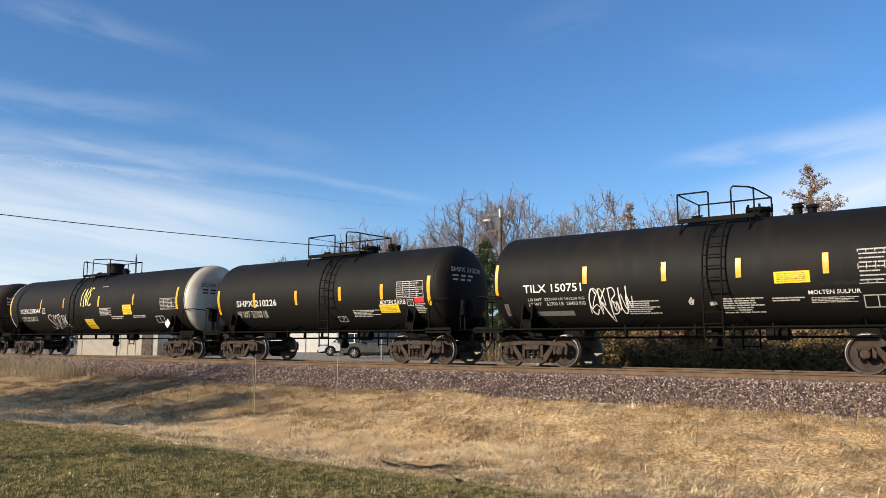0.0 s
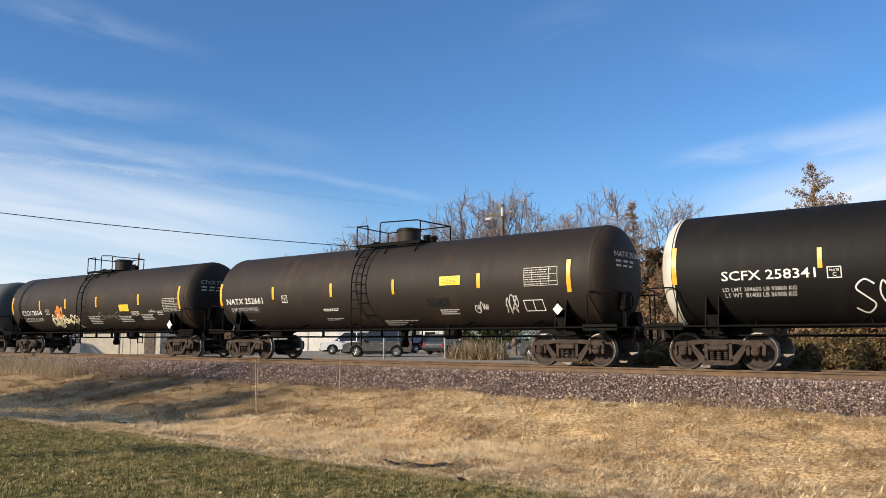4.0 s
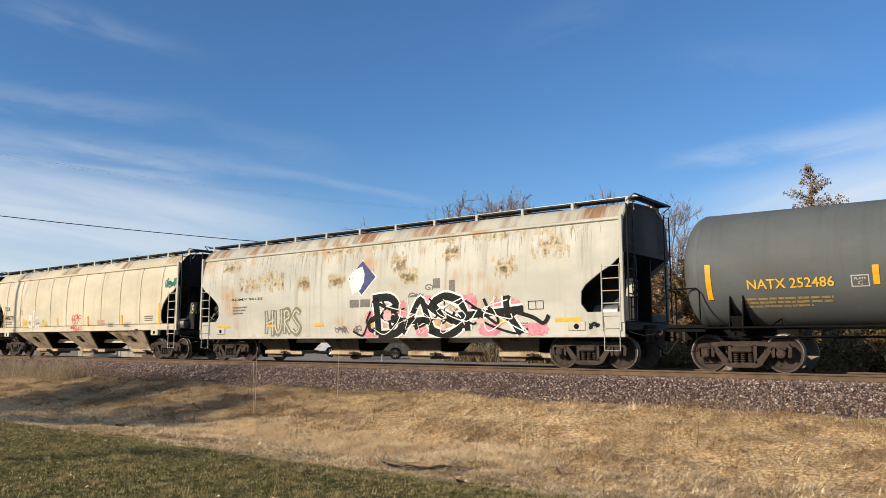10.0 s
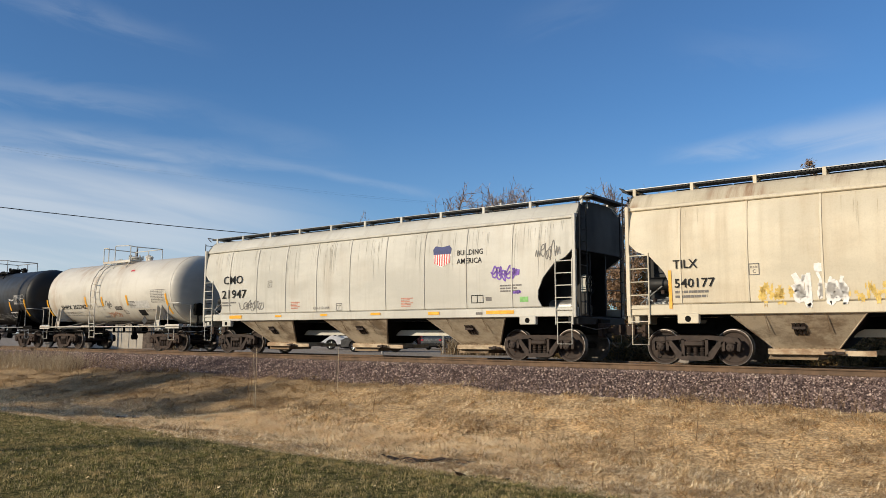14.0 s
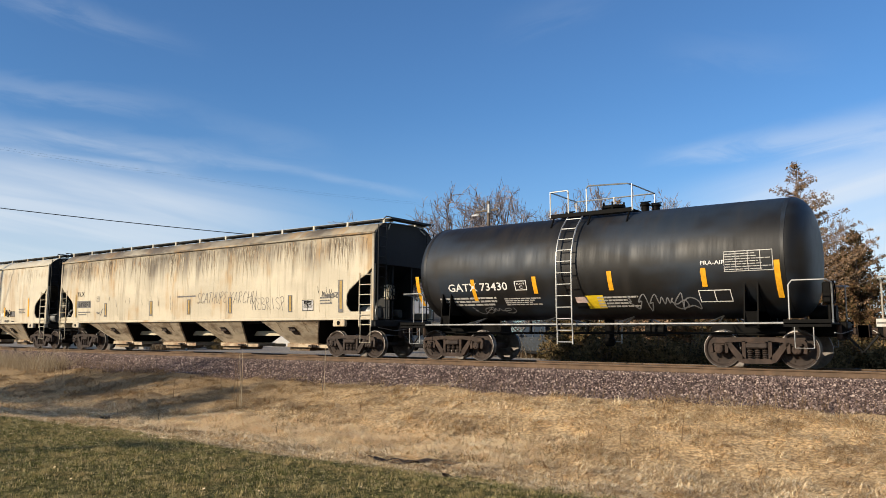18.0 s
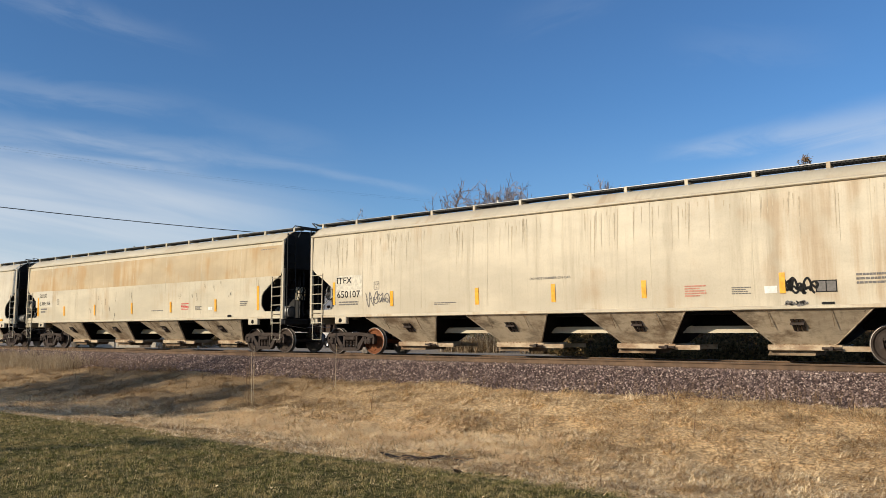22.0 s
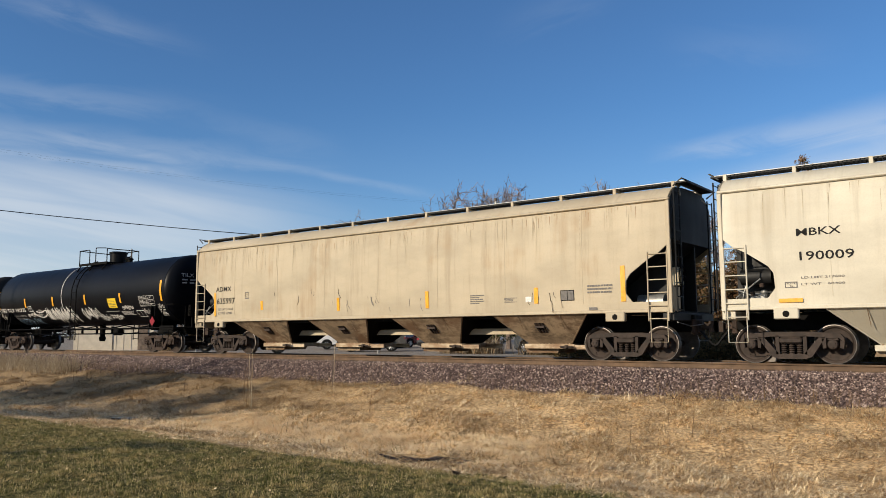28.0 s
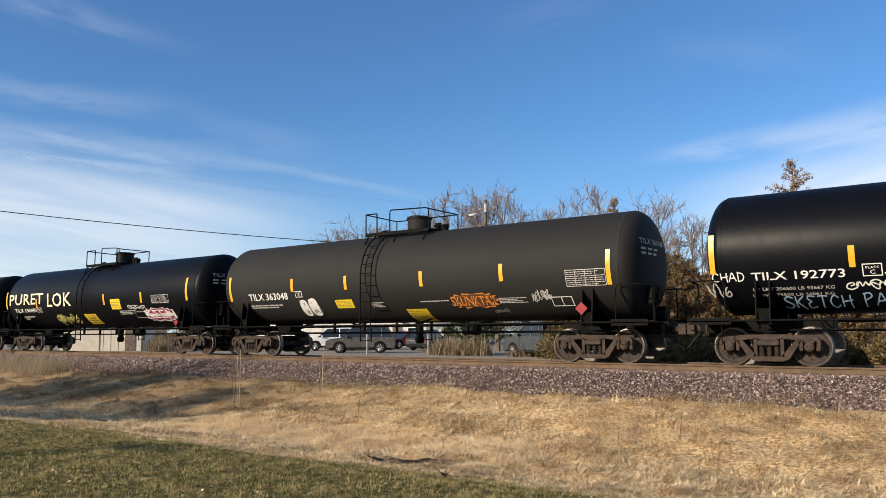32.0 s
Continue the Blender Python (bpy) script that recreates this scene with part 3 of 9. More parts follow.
def ground_z(x, y):
    z = float(np.interp(y, [p[0] for p in PROFILE], [p[1] for p in PROFILE]))
    if 8.0 < y < 17.4:
        k = min(1, (y - 8.0) / 1.5, (17.4 - y) / 0.8)
        z += k * (0.10 * noise.noise((x * 0.45, y * 0.6, 0.0)) + 0.07 * noise.noise((x * 1.3, y * 1.5, 3.0)))
        z += 0.10 * math.exp(-((y - 15.6) / 0.9) ** 2) * (0.5 + noise.noise((x * 0.3, 0.0, 7.0)))
        z += k * 0.055 * noise.noise((x * 2.3, y * 2.6, 11.0))
        for hx, hy, ha, hb in HOLLOWS:
            z -= 0.16 * math.exp(-(((x - hx) * 0.794 + (y - hy) * 0.607) / ha) ** 4 - (((y - hy) * 0.794 - (x - hx) * 0.607) / hb) ** 2)
    elif 17.3 <= y < 18.7:
        z += 0.03 * noise.noise((x * 2.0, y * 2.0, 5.0))
    elif y <= 8.0:
        z += 0.03 * noise.noise((x * 0.5, y * 0.5, 9.0))
    return z


def ground():
    xs = np.concatenate([[-2500, -1200, -600, -300, -160, -100], np.arange(-80, -40, 2.0), np.arange(-40, 6, 0.2), [8, 12, 20, 40, 80, 160, 300, 600, 1200, 2500]])
    ys = np.concatenate([[-400, -200, -100, -50, -20, -8, 0, 3], np.arange(4, 7.6, 0.4), np.arange(7.6, 18.8, 0.2), [19.1, 20.4, 21.7, 22.3, 22.8, 23.4, 24, 24.5, 27, 30, 34, 40, 50, 60, 80, 120, 200, 400, 800, 1500, 2500]])
    v = [(x, y, ground_z(x, y)) for y in ys for x in xs]
    n = len(xs)
    f = [(j * n + i, j * n + i + 1, (j + 1) * n + i + 1, (j + 1) * n + i) for j in range(len(ys) - 1) for i in range(n - 1)]
    g = Geo().add(v, f)
    return structure("ground", g, MAT["ground"], "mown lawn, dry grass ditch and gravel beyond the railway", smooth=3.0)


ground()


def rails():
    # foot, web and head of a flat-bottomed rail
    half = [(0.075, -0.180), (0.075, -0.168), (0.020, -0.150), (0.010, -0.135), (0.010, -0.055), (0.036, -0.042), (0.038, -0.012), (0.030, -0.001)]
    outline = half + [(-a, b) for a, b in reversed(half)]
    for side in (-1, 1):
        y = YC + side * 0.755
        g = Geo().loft([[(x, y + a, b + SINK) for a, b in outline] for x in (-400.0, -60.0, -30.0, 0.0, 40.0, 400.0)])
        r = structure("rail", g, MAT["rail_steel"], "rusty brown steel rail with a worn bright head")
        top = Geo().box(-400, 400, y - 0.030, y + 0.030, SINK - 0.0012, SINK + 0.0005)
        part("rail_head", top, MAT["tread"], r, "bright worn running surface")


rails()


def ballast_stones():
    """Loose stones along the near shoulder and between the rails, one heap of stuff."""
    rng = np.random.default_rng(5)
    base_v = np.array([(1, 0, 0), (-1, 0, 0), (0, 1, 0), (0, -1, 0), (0, 0, 1), (0, 0, -1)], dtype=float)
    base_f = np.array([(0, 2, 4), (2, 1, 4), (1, 3, 4), (3, 0, 4), (2, 0, 5), (1, 2, 5), (3, 1, 5), (0, 3, 5)])
    V, F, o = [], [], 0
    n_near = 68000
    xs = -3 - 55 * rng.random(n_near) ** 1.5 + 5
    ys = 16.45 + 3.1 * rng.random(n_near) ** 0.85
    for k in range(n_near):
        x, y = xs[k], ys[k]
        if 19.5 < y < 19.75:
            continue
        if y < 16.75 and rng.random() < (16.75 - y) * 2.2:
            continue
        s = (0.015 + 0.020 * rng.random() ** 2) * (1.25 if x < -25 else 1.0)
        m = rng.normal(size=(3, 3)) * 0.35 + np.eye(3)
        v = base_v @ m * s + (x, y, ground_z(x, y) + s * 0.35)
        V.append(v)
        F.append(base_f + o)
        o += 6
    ob = part("ballast", raw_mesh("ballast", np.concatenate(V), np.concatenate(F), MAT["stone"]), None)
    return tagged(ob, "purplish grey crushed stone ballast beside the rail", "ballast", kind="stuff")


ballast_stones()


def ties():
    bed = thing("track_ties", "dark creosoted wooden ties sunk in ballast", "railway ties")
    tagged(bed, kind="structure")
    me = Geo().box(-0.115, 0.115, YC - 1.3, YC + 1.3, -0.36, -0.183, 0.012).mesh("tie", MAT["tie_wood"])
    plate = Geo().box(-0.10, 0.10, YC - 0.93, YC - 0.58, -0.184, -0.172).mesh("tie_plate", MAT["rust_iron"])
    for k in range(150):
        x = 6.0 - k * 0.52 + random.uniform(-0.03, 0.03)
        t = part("tie", me, None, bed, at=pose(x, random.uniform(-0.04, 0.04), SINK, 0, 0, random.uniform(-0.8, 0.8)))
        part("tie_plate", plate, None, t)


ties()
# ---- freight cars: shared pieces ----
TRAIN = []  # car, its middle along the train
WHEELSETS = []
WHEEL_R = 0.457


def wheelset_mesh(face):
    g = Geo()
    for s in (-1, 1):
        prof = [(s * 0.66, 0.08), (s * 0.66, 0.40), (s * 0.665, 0.478), (s * 0.69, 0.482), (s * 0.705, 0.462), (s * 0.80, WHEEL_R - 0.004), (s * 0.803, 0.436)]
        g.lathe_y([p for p in prof], 0, 0, 36, 1, False)
        dish = [(s * 0.803, 0.437), (s * 0.798, 0.395), (s * 0.755, 0.365), (s * 0.735, 0.25), (s * 0.775, 0.15), (s * 0.80, 0.13), (s * 0.80, 0.02)]
        g.lathe_y(dish, 0, 0, 36, 0, False)
        # casting marks that show the wheel turn
        for a in (0.3, 2.4, 4.5):
            c, q = math.cos(a) * 0.30, math.sin(a) * 0.30
            g.box(c - 0.03, c + 0.03, s * 0.755 - 0.012, s * 0.755 + 0.012, q - 0.012, q + 0.012)
    g.lathe_y([(-1.08, 0.075), (-0.66, 0.085), (0.66, 0.085), (1.08, 0.075)], 0, 0, 14, 0)
    return g.mesh("wheelset", [face, MAT["tread"]])


def side_frame_mesh(mat, y):
    """Cast side frame: two pedestals over the bearings, a sagging lower chord and three windows."""
    g = Geo()
    o = 0.07
    top = [(-1.13, 0.60), (-1.06, 0.69), (-0.80, 0.72), (-0.45, 0.75), (0.45, 0.75), (0.80, 0.72), (1.06, 0.69), (1.13, 0.60)]
    top_in = [(-1.13, 0.48), (-1.03, 0.60), (-0.74, 0.60), (-0.45, 0.64), (0.45, 0.64), (0.74, 0.60), (1.03, 0.60), (1.13, 0.48)]
    for a, b, c, d in zip(top, top[1:], top_in[1:], top_in):
        g.prism([a, b, c, d], y - o, y + o)
    for s in (-1, 1):
        g.prism([(s * 0.74, 0.62), (s * 0.60, 0.62), (s * 0.26, 0.22), (s * 0.36, 0.16), (s * 0.44, 0.17)], y - o, y + o)  # sloping arm
        g.prism([(s * 0.26, 0.66), (s * 0.34, 0.66), (s * 0.34, 0.20), (s * 0.26, 0.20)], y - o, y + o)  # column
        g.prism([(s * 1.13, 0.50), (s * 1.05, 0.56), (s * 1.03, 0.38), (s * 1.11, 0.36)], y - o, y + o)  # outer jaw
        g.prism([(s * 0.75, 0.60), (s * 0.66, 0.58), (s * 0.68, 0.36), (s * 0.75, 0.38)], y - o, y + o)  # inner jaw
    g.prism([(-0.44, 0.17), (-0.30, 0.12), (0.30, 0.12), (0.44, 0.17), (0.30, 0.235), (-0.30, 0.235)], y - o * 1.2, y + o * 1.2)
    return g.mesh("side_frame", mat)


def spring_mesh(y):
    g = Geo()
    for cx in (-0.17, 0.0, 0.17):
        g.lathe_z([(0.23 + 0.024 * i, 0.048 if i % 2 else 0.074) for i in range(12)], cx, y, 8)
    g.box(-0.25, 0.25, y - 0.13, y + 0.13, 0.478, 0.62, 0.03)
    return g.mesh("spring_nest", MAT["dark_iron"])


def bearing_mesh(mat, s):
    g = Geo()
    g.lathe_y([(s * 0.90, 0.115), (s * 1.06, 0.115), (s * 1.08, 0.10), (s * 1.10, 0.10), (s * 1.115, 0.07), (s * 1.115, 0.01)], 0, 0, 18)
    for a in (0.5, 2.6, 4.7):
        c, q = 0.055 * math.cos(a), 0.055 * math.sin(a)
        g.lathe_y([(s * 1.11, 0.018), (s * 1.135, 0.018), (s * 1.135, 0.002)], c, q, 6)
    g.prism([(-0.12, 0.10), (0.12, 0.10), (0.09, 0.165), (-0.09, 0.165)], s * 1.04 if s > 0 else -1.04, s * 0.92)
    return g.mesh("bearing", mat)


def bolster_mesh(mat):
    g = Geo()
    g.loft([[(-0.2, y, 0.50 - d), (0.2, y, 0.50 - d), (0.2, y, 0.70), (-0.2, y, 0.70)] for y, d in ((-1.05, 0.0), (-0.5, 0.06), (0.0, 0.12), (0.5, 0.06), (1.05, 0.0))])
    g.lathe_z([(0.70, 0.22), (0.78, 0.20)], 0, 0, 18)
    # brake beams
    for s in (-1, 1):
        g.tube([(s * 0.36, -0.8, 0.34), (s * 0.36, 0.8, 0.34)], 0.04)
        g.tube([(s * 0.36, -0.75, 0.34), (s * 0.16, 0, 0.40), (s * 0.36, 0.75, 0.34)], 0.03)
        for t in (-1, 1):
            g.box(s * 0.36 - 0.03, s * 0.44, t * 0.75 - 0.05, t * 0.75 + 0.05, 0.24, 0.50, 0.01)
    return g.mesh("bogie", mat)


TRUCK = {}
for key, frame_mat, face in (("brown", MAT["rust_iron"], MAT["wheel"]), ("dark", MAT["dark_iron"], MAT["wheel"])):
    TRUCK[key] = dict(bolster=bolster_mesh(frame_mat), wheels=wheelset_mesh(face), near=side_frame_mesh(frame_mat, -0.99), far=side_frame_mesh(frame_mat, 0.99),
                      bn=bearing_mesh(frame_mat, -1), bf=bearing_mesh(frame_mat, 1), sn=spring_mesh(-0.99), sf=spring_mesh(0.99))
ORANGE_WHEELS = wheelset_mesh(MAT["wheel_orange"])


def bogie(car, x, key="brown", orange=False):
    t = TRUCK[key]
    b = part("bogie", t["bolster"], None, car, "three-piece cast steel bogie", pose(x, 0, SINK))
    part("side_frame", t["near"], None, b)
    part("side_frame", t["far"], None, b)
    part("spring_nest", t["sn"], None, b)
    part("spring_nest", t["sf"], None, b)
    for s in (-1, 1):
        w = part("wheelset", ORANGE_WHEELS if orange and s > 0 else t["wheels"], None, b, at=pose(s * 0.889, 0, WHEEL_R))
        WHEELSETS.append((w, s * 0.889))
        part("bearing", t["bn"], None, b, at=pose(s * 0.889, 0, WHEEL_R))
        part("bearing", t["bf"], None, b, at=pose(s * 0.889, 0, WHEEL_R))
    return b


def coupler_geo(s, x0, x1):
    """Draft gear stub, shank and knuckle from x0 out to x1."""
    g = Geo()
    a, b = sorted((s * x0, s * (x1 - 0.42)))
    g.box(a, b, -0.16, 0.16, 0.70, 0.98, 0.02)
    a, b = sorted((s * (x1 - 0.5), s * (x1 - 0.16)))
    g.box(a, b, -0.07, 0.07, 0.76, 0.92, 0.02)
    g.prism([(s * (x1 - 0.2), 0.70), (s * (x1 + 0.03), 0.70), (s * (x1 + 0.03), 0.98), (s * (x1 - 0.2), 0.98)], -0.17, 0.02)
    g.lathe_z([(0.69, 0.06), (0.99, 0.06)], s * x1, 0.06, 10)
    a, b = sorted((s * (x1 - 0.62), s * (x1 - 0.50)))
    g.box(a, b, -0.34, 0.34, 0.62, 1.06, 0.04)
    g.box(*sorted((s * (x1 - 0.5), s * (x1 - 0.42))), -0.22, 0.22, 0.64, 0.72, 0.02)
    return g


def hose_geo(s, x1):
    pts = [(s * (x1 - 0.35), -0.30, 0.72), (s * (x1 - 0.2), -0.32, 0.55), (s * (x1 - 0.08), -0.3, 0.40), (s * x1, -0.25, 0.36)]
    return Geo().tube(pts, 0.028, 6)


def ladder(name, xs, z0, z1, n, mat, car, fy, r=0.016, at=None):
    """Two stiles with n rungs; fy gives the y at a height."""
    zs = [z0 + (z1 - z0) * i / 10 for i in range(11)]
    lad = None
    for x in xs:
        stile = part(name if lad is None else "stile", Geo().tube([(x, fy(z), z) for z in zs], r * 1.4, 6), mat, car if lad is None else lad, at=at if lad is None else None)
        lad = lad or stile
    for i in range(n):
        z = z0 + 0.06 + (z1 - z0 - 0.12) * i / (n - 1)
        part("rung", Geo().tube([(xs[0], fy(z), z), (xs[1], fy(z), z)], r, 6), mat, lad)
    return lad


def stirrup_geo(x0, x1, y, z_top, z_low):
    return Geo().tube([(x0, y, z_top), (x0, y, z_low), (x1, y, z_low), (x1, y, z_top)], 0.014, 6)


# ---- decals: thin paint on a side ----


def flat_side(y):
    return lambda x, z, lift: (x, y(z) - lift if callable(y) else y - lift, z)


def round_side(cz, r):
    """Paint heights as seen on the side of a round tank."""

    def put(x, z, lift):
        q = max(-0.985, min(0.97, (z - cz) / r))
        return (x, -math.sqrt(1 - q * q) * (r + lift), cz + q * (r + lift))

    return put


def decal_quad(put, x0, x1, z0, z1, lift=0.006, nz=4):
    g = Geo()
    v = [put(x, z0 + (z1 - z0) * i / nz, lift) for i in range(nz + 1) for x in (x0, x1)]
    g.add(v, [(2 * i, 2 * i + 1, 2 * i + 3, 2 * i + 2) for i in range(nz)])
    return g


TEXTS = {}


def text_points(body):
    """Outline mesh of words in the built-in font, one unit high, starting at 0, 0."""
    if body not in TEXTS:
        cu = bpy.data.curves.new("words", "FONT")
        cu.body, cu.resolution_u, cu.fill_mode = body, 2, "FRONT"
        cu.offset = 0.010
        ob = bpy.data.objects.new("words", cu)
        scene.collection.objects.link(ob)
        bpy.context.view_layer.update()
        me = bpy.data.meshes.new_from_object(ob.evaluated_get(bpy.context.evaluated_depsgraph_get()))
        v = [tuple(p.co) for p in me.vertices]
        f = [tuple(p.vertices) for p in me.polygons]
        bpy.data.objects.remove(ob)
        bpy.data.meshes.remove(me)
        bpy.data.curves.remove(cu)
        w = max(p[0] for p in v)
        h = max(p[1] for p in v)
        TEXTS[body] = (v, f, w, h)
    return TEXTS[body]


def words(car, put, body, x0, x1, z0, z1, mat, lift=0.0135, name="lettering"):
    """Words that fill the box from x0 to x1 and z0 to z1."""
    v, f, w, h = text_points(body)
    g = Geo().add([put(x0 + p[0] / w * (x1 - x0), z0 + p[1] / h * (z1 - z0), lift) for p in v], f)
    return part(name, g, MAT[mat], car)


def bars(car, put, x0, x1, z0, z1, rows, mat, name="small_print", fill=0.55, seed=1, lift=0.007):
    """Unreadable small print: rows of short bars."""
    rng = random.Random(seed)
    g = Geo()
    step = (z1 - z0) / rows
    for i in range(rows):
        za = z1 - i * step - step * fill
        x = x0
        end = x1 - (0 if i % 3 == 0 else rng.uniform(0, 0.35) * (x1 - x0))
        while x < end - 0.02:
            w = min(end - x, rng.uniform(0.05, 0.16) * max(0.6, (x1 - x0)))
            q = decal_quad(put, x, x + w * 0.86, za, za + step * fill, lift, 1)
            g.add(q.v, q.f)
            x += w
    return part(name, g, MAT[mat], car)


def patch(car, put, x0, x1, z0, z1, mat, name="panel", label="", lift=0.005):
    return part(name, decal_quad(put, x0, x1, z0, z1, lift), MAT[mat], car, label)


def outline_box(car, put, x0, x1, z0, z1, mat, w=0.02, cells=0, name="stencil_box"):
    g = Geo()
    for a, b, c, d in ((x0, x1, z0, z0 + w), (x0, x1, z1 - w, z1), (x0, x0 + w, z0, z1), (x1 - w, x1, z0, z1)):
        q = decal_quad(put, a, b, c, d, 0.007, 2)
        g.add(q.v, q.f)
    for i in range(1, cells):
        x = x0 + (x1 - x0) * i / cells
        q = decal_quad(put, x - w / 2, x + w / 2, z0, z1, 0.007, 2)
        g.add(q.v, q.f)
    box = part(name, g, MAT[mat], car)
    if cells == 1 and x1 - x0 < 0.46:
        w, h = x1 - x0, z1 - z0
        words(box, put, "PLATE", x0 + 0.16 * w, x1 - 0.16 * w, z0 + 0.60 * h, z0 + 0.78 * h, mat, 0.008)
        words(box, put, "C", x0 + 0.36 * w, x1 - 0.36 * w, z0 + 0.18 * h, z0 + 0.50 * h, mat, 0.008)
    return box


def stroke(g, put, pts, w, lift=0.009):
    """A brush stroke through points (x, z)."""
    P = []
    for i in range(len(pts) - 1):
        p0, p1, p2, p3 = pts[max(i - 1, 0)], pts[i], pts[i + 1], pts[min(i + 2, len(pts) - 1)]
        for k in range(4):
            u = k / 4
            P.append(tuple(0.5 * (2 * p1[a] + (p2[a] - p0[a]) * u + (2 * p0[a] - 5 * p1[a] + 4 * p2[a] - p3[a]) * u * u + (3 * p1[a] - p0[a] - 3 * p2[a] + p3[a]) * u**3) for a in (0, 1)))
    P.append(pts[-1])
    v = []
    for i, p in enumerate(P):
        a, b = P[max(i - 1, 0)], P[min(i + 1, len(P) - 1)]
        dx, dz = b[0] - a[0], b[1] - a[1]
        n = math.hypot(dx, dz) or 1
        ox, oz = -dz / n * w / 2, dx / n * w / 2
        v += [put(p[0] + ox, p[1] + oz, lift), put(p[0] - ox, p[1] - oz, lift)]
    g.add(v, [(2 * i, 2 * i + 1, 2 * i + 3, 2 * i + 2) for i in range(len(P) - 1)])


LOOPS = (
    ((0.0, 0.3), (0.2, 0.85), (0.4, 0.25), (0.6, 0.8), (0.8, 0.3), (1.0, 0.75)),
    ((0.5, 0.5), (0.72, 0.62), (0.6, 0.88), (0.22, 0.72), (0.2, 0.25), (0.62, 0.02), (1.0, 0.35), (0.92, 0.95)),
    ((0.0, 0.0), (0.5, 0.9), (0.25, 1.0), (0.2, 0.5), (0.8, 0.2), (1.0, 0.8), (0.7, 0.9), (0.6, 0.3), (1.1, 0.0)),
    ((0.1, 1.0), (0.42, 0.42), (0.2, 0.5), (0.75, -0.15)),
    ((0.0, 0.0), (0.1, 0.7), (0.5, 1.0), (0.9, 0.7), (1.0, 0.1), (0.6, 0.35), (0.2, 0.2)),
    ((0.0, 0.6), (0.4, 0.4), (0.9, 0.65), (1.1, 0.3), (0.6, 0.1), (0.2, 0.35), (0.5, 0.9), (0.8, 1.05)),
)


def scrawl(car, put, x0, x1, z0, z1, mat, seed, count=5, w=0.05, lift=0.009, name="graffiti", label=""):
    """A sprayed tag: one crowded run of loops and zigzags that spell nothing."""
    rng = random.Random(seed)
    g = Geo()
    count = max(1, count)
    dx, h = (x1 - x0) / count, z1 - z0
    run = []
    for i in range(count):
        xa, slant, tall = x0 + dx * i, rng.uniform(-0.3, 0.4), rng.uniform(0.55, 1.0)
        za = z0 + h * (1 - tall) * rng.random()
        wide = dx * rng.uniform(0.9, 1.5)
        shape = rng.choice(LOOPS)
        if rng.random() < 0.4:
            shape = [(a, 1 - b) for a, b in shape]
        run += [(xa + wide * (a + slant * b * 0.5) + rng.uniform(-0.05, 0.05) * dx, za + h * tall * b) for a, b in shape]
    stroke(g, put, run, w, lift)
    return part(name, g, MAT[mat], car, label)


# letter skeletons inside a unit box, one tuple of (x, z) points a stroke
LETTERS = {
    "A": (((0.0, 0.0), (0.25, 0.5), (0.5, 1.0), (0.75, 0.5), (1.0, 0.0)), ((0.15, 0.35), (0.85, 0.4))),
    "B": (((0.1, 0.0), (0.12, 0.5), (0.1, 1.0)), ((0.0, 0.98), (0.6, 1.0), (0.8, 0.75), (0.3, 0.52), (0.9, 0.35), (0.75, 0.05), (0.1, 0.0))),
    "C": (((0.9, 0.8), (0.5, 1.0), (0.1, 0.6), (0.2, 0.15), (0.6, 0.0), (0.95, 0.2)),),
    "D": (((0.15, 0.0), (0.15, 1.0)), ((0.05, 1.0), (0.7, 0.85), (0.9, 0.45), (0.6, 0.05), (0.05, 0.0))),
    "E": (((0.9, 0.95), (0.3, 1.0), (0.15, 0.75), (0.5, 0.55), (0.15, 0.35), (0.3, 0.0), (0.95, 0.1)),),
    "H": (((0.1, 1.0), (0.15, 0.5), (0.1, 0.0)), ((0.9, 1.0), (0.85, 0.5), (0.95, -0.1)), ((0.0, 0.45), (0.5, 0.5), (1.1, 0.6))),
    "I": (((0.5, 1.0), (0.45, 0.5), (0.5, 0.0)),),
    "K": (((0.1, 1.0), (0.1, 0.0)), ((0.9, 1.0), (0.15, 0.5)), ((0.2, 0.52), (0.6, 0.2), (1.0, -0.15))),
    "N": (((0.05, -0.05), (0.1, 0.5), (0.15, 1.0)), ((0.15, 1.0), (0.5, 0.5), (0.8, 0.0)), ((0.8, 0.0), (0.88, 0.5), (0.95, 1.05))),
    "P": (((0.2, -0.1), (0.15, 0.5), (0.2, 1.0)), ((0.05, 0.95), (0.6, 1.05), (0.8, 0.75), (0.2, 0.45))),
    "R": (((0.15, 0.0), (0.15, 1.0)), ((0.05, 0.95), (0.6, 1.0), (0.75, 0.7), (0.2, 0.5), (0.9, 0.0))),
    "S": (((0.95, 0.85), (0.5, 1.0), (0.1, 0.75), (0.5, 0.5), (0.9, 0.25), (0.5, 0.0), (0.0, 0.15)),),
    "T": (((0.0, 0.95), (0.5, 1.0), (1.0, 0.95)), ((0.5, 1.0), (0.45, 0.0))),
    "U": (((0.1, 1.0), (0.1, 0.3), (0.45, 0.0), (0.85, 0.3), (0.9, 1.05)),),
    "*": (((0.5, 0.0), (0.05, 0.55), (0.2, 0.95), (0.5, 0.7), (0.8, 0.95), (0.98, 0.55), (0.5, 0.0)),),
}


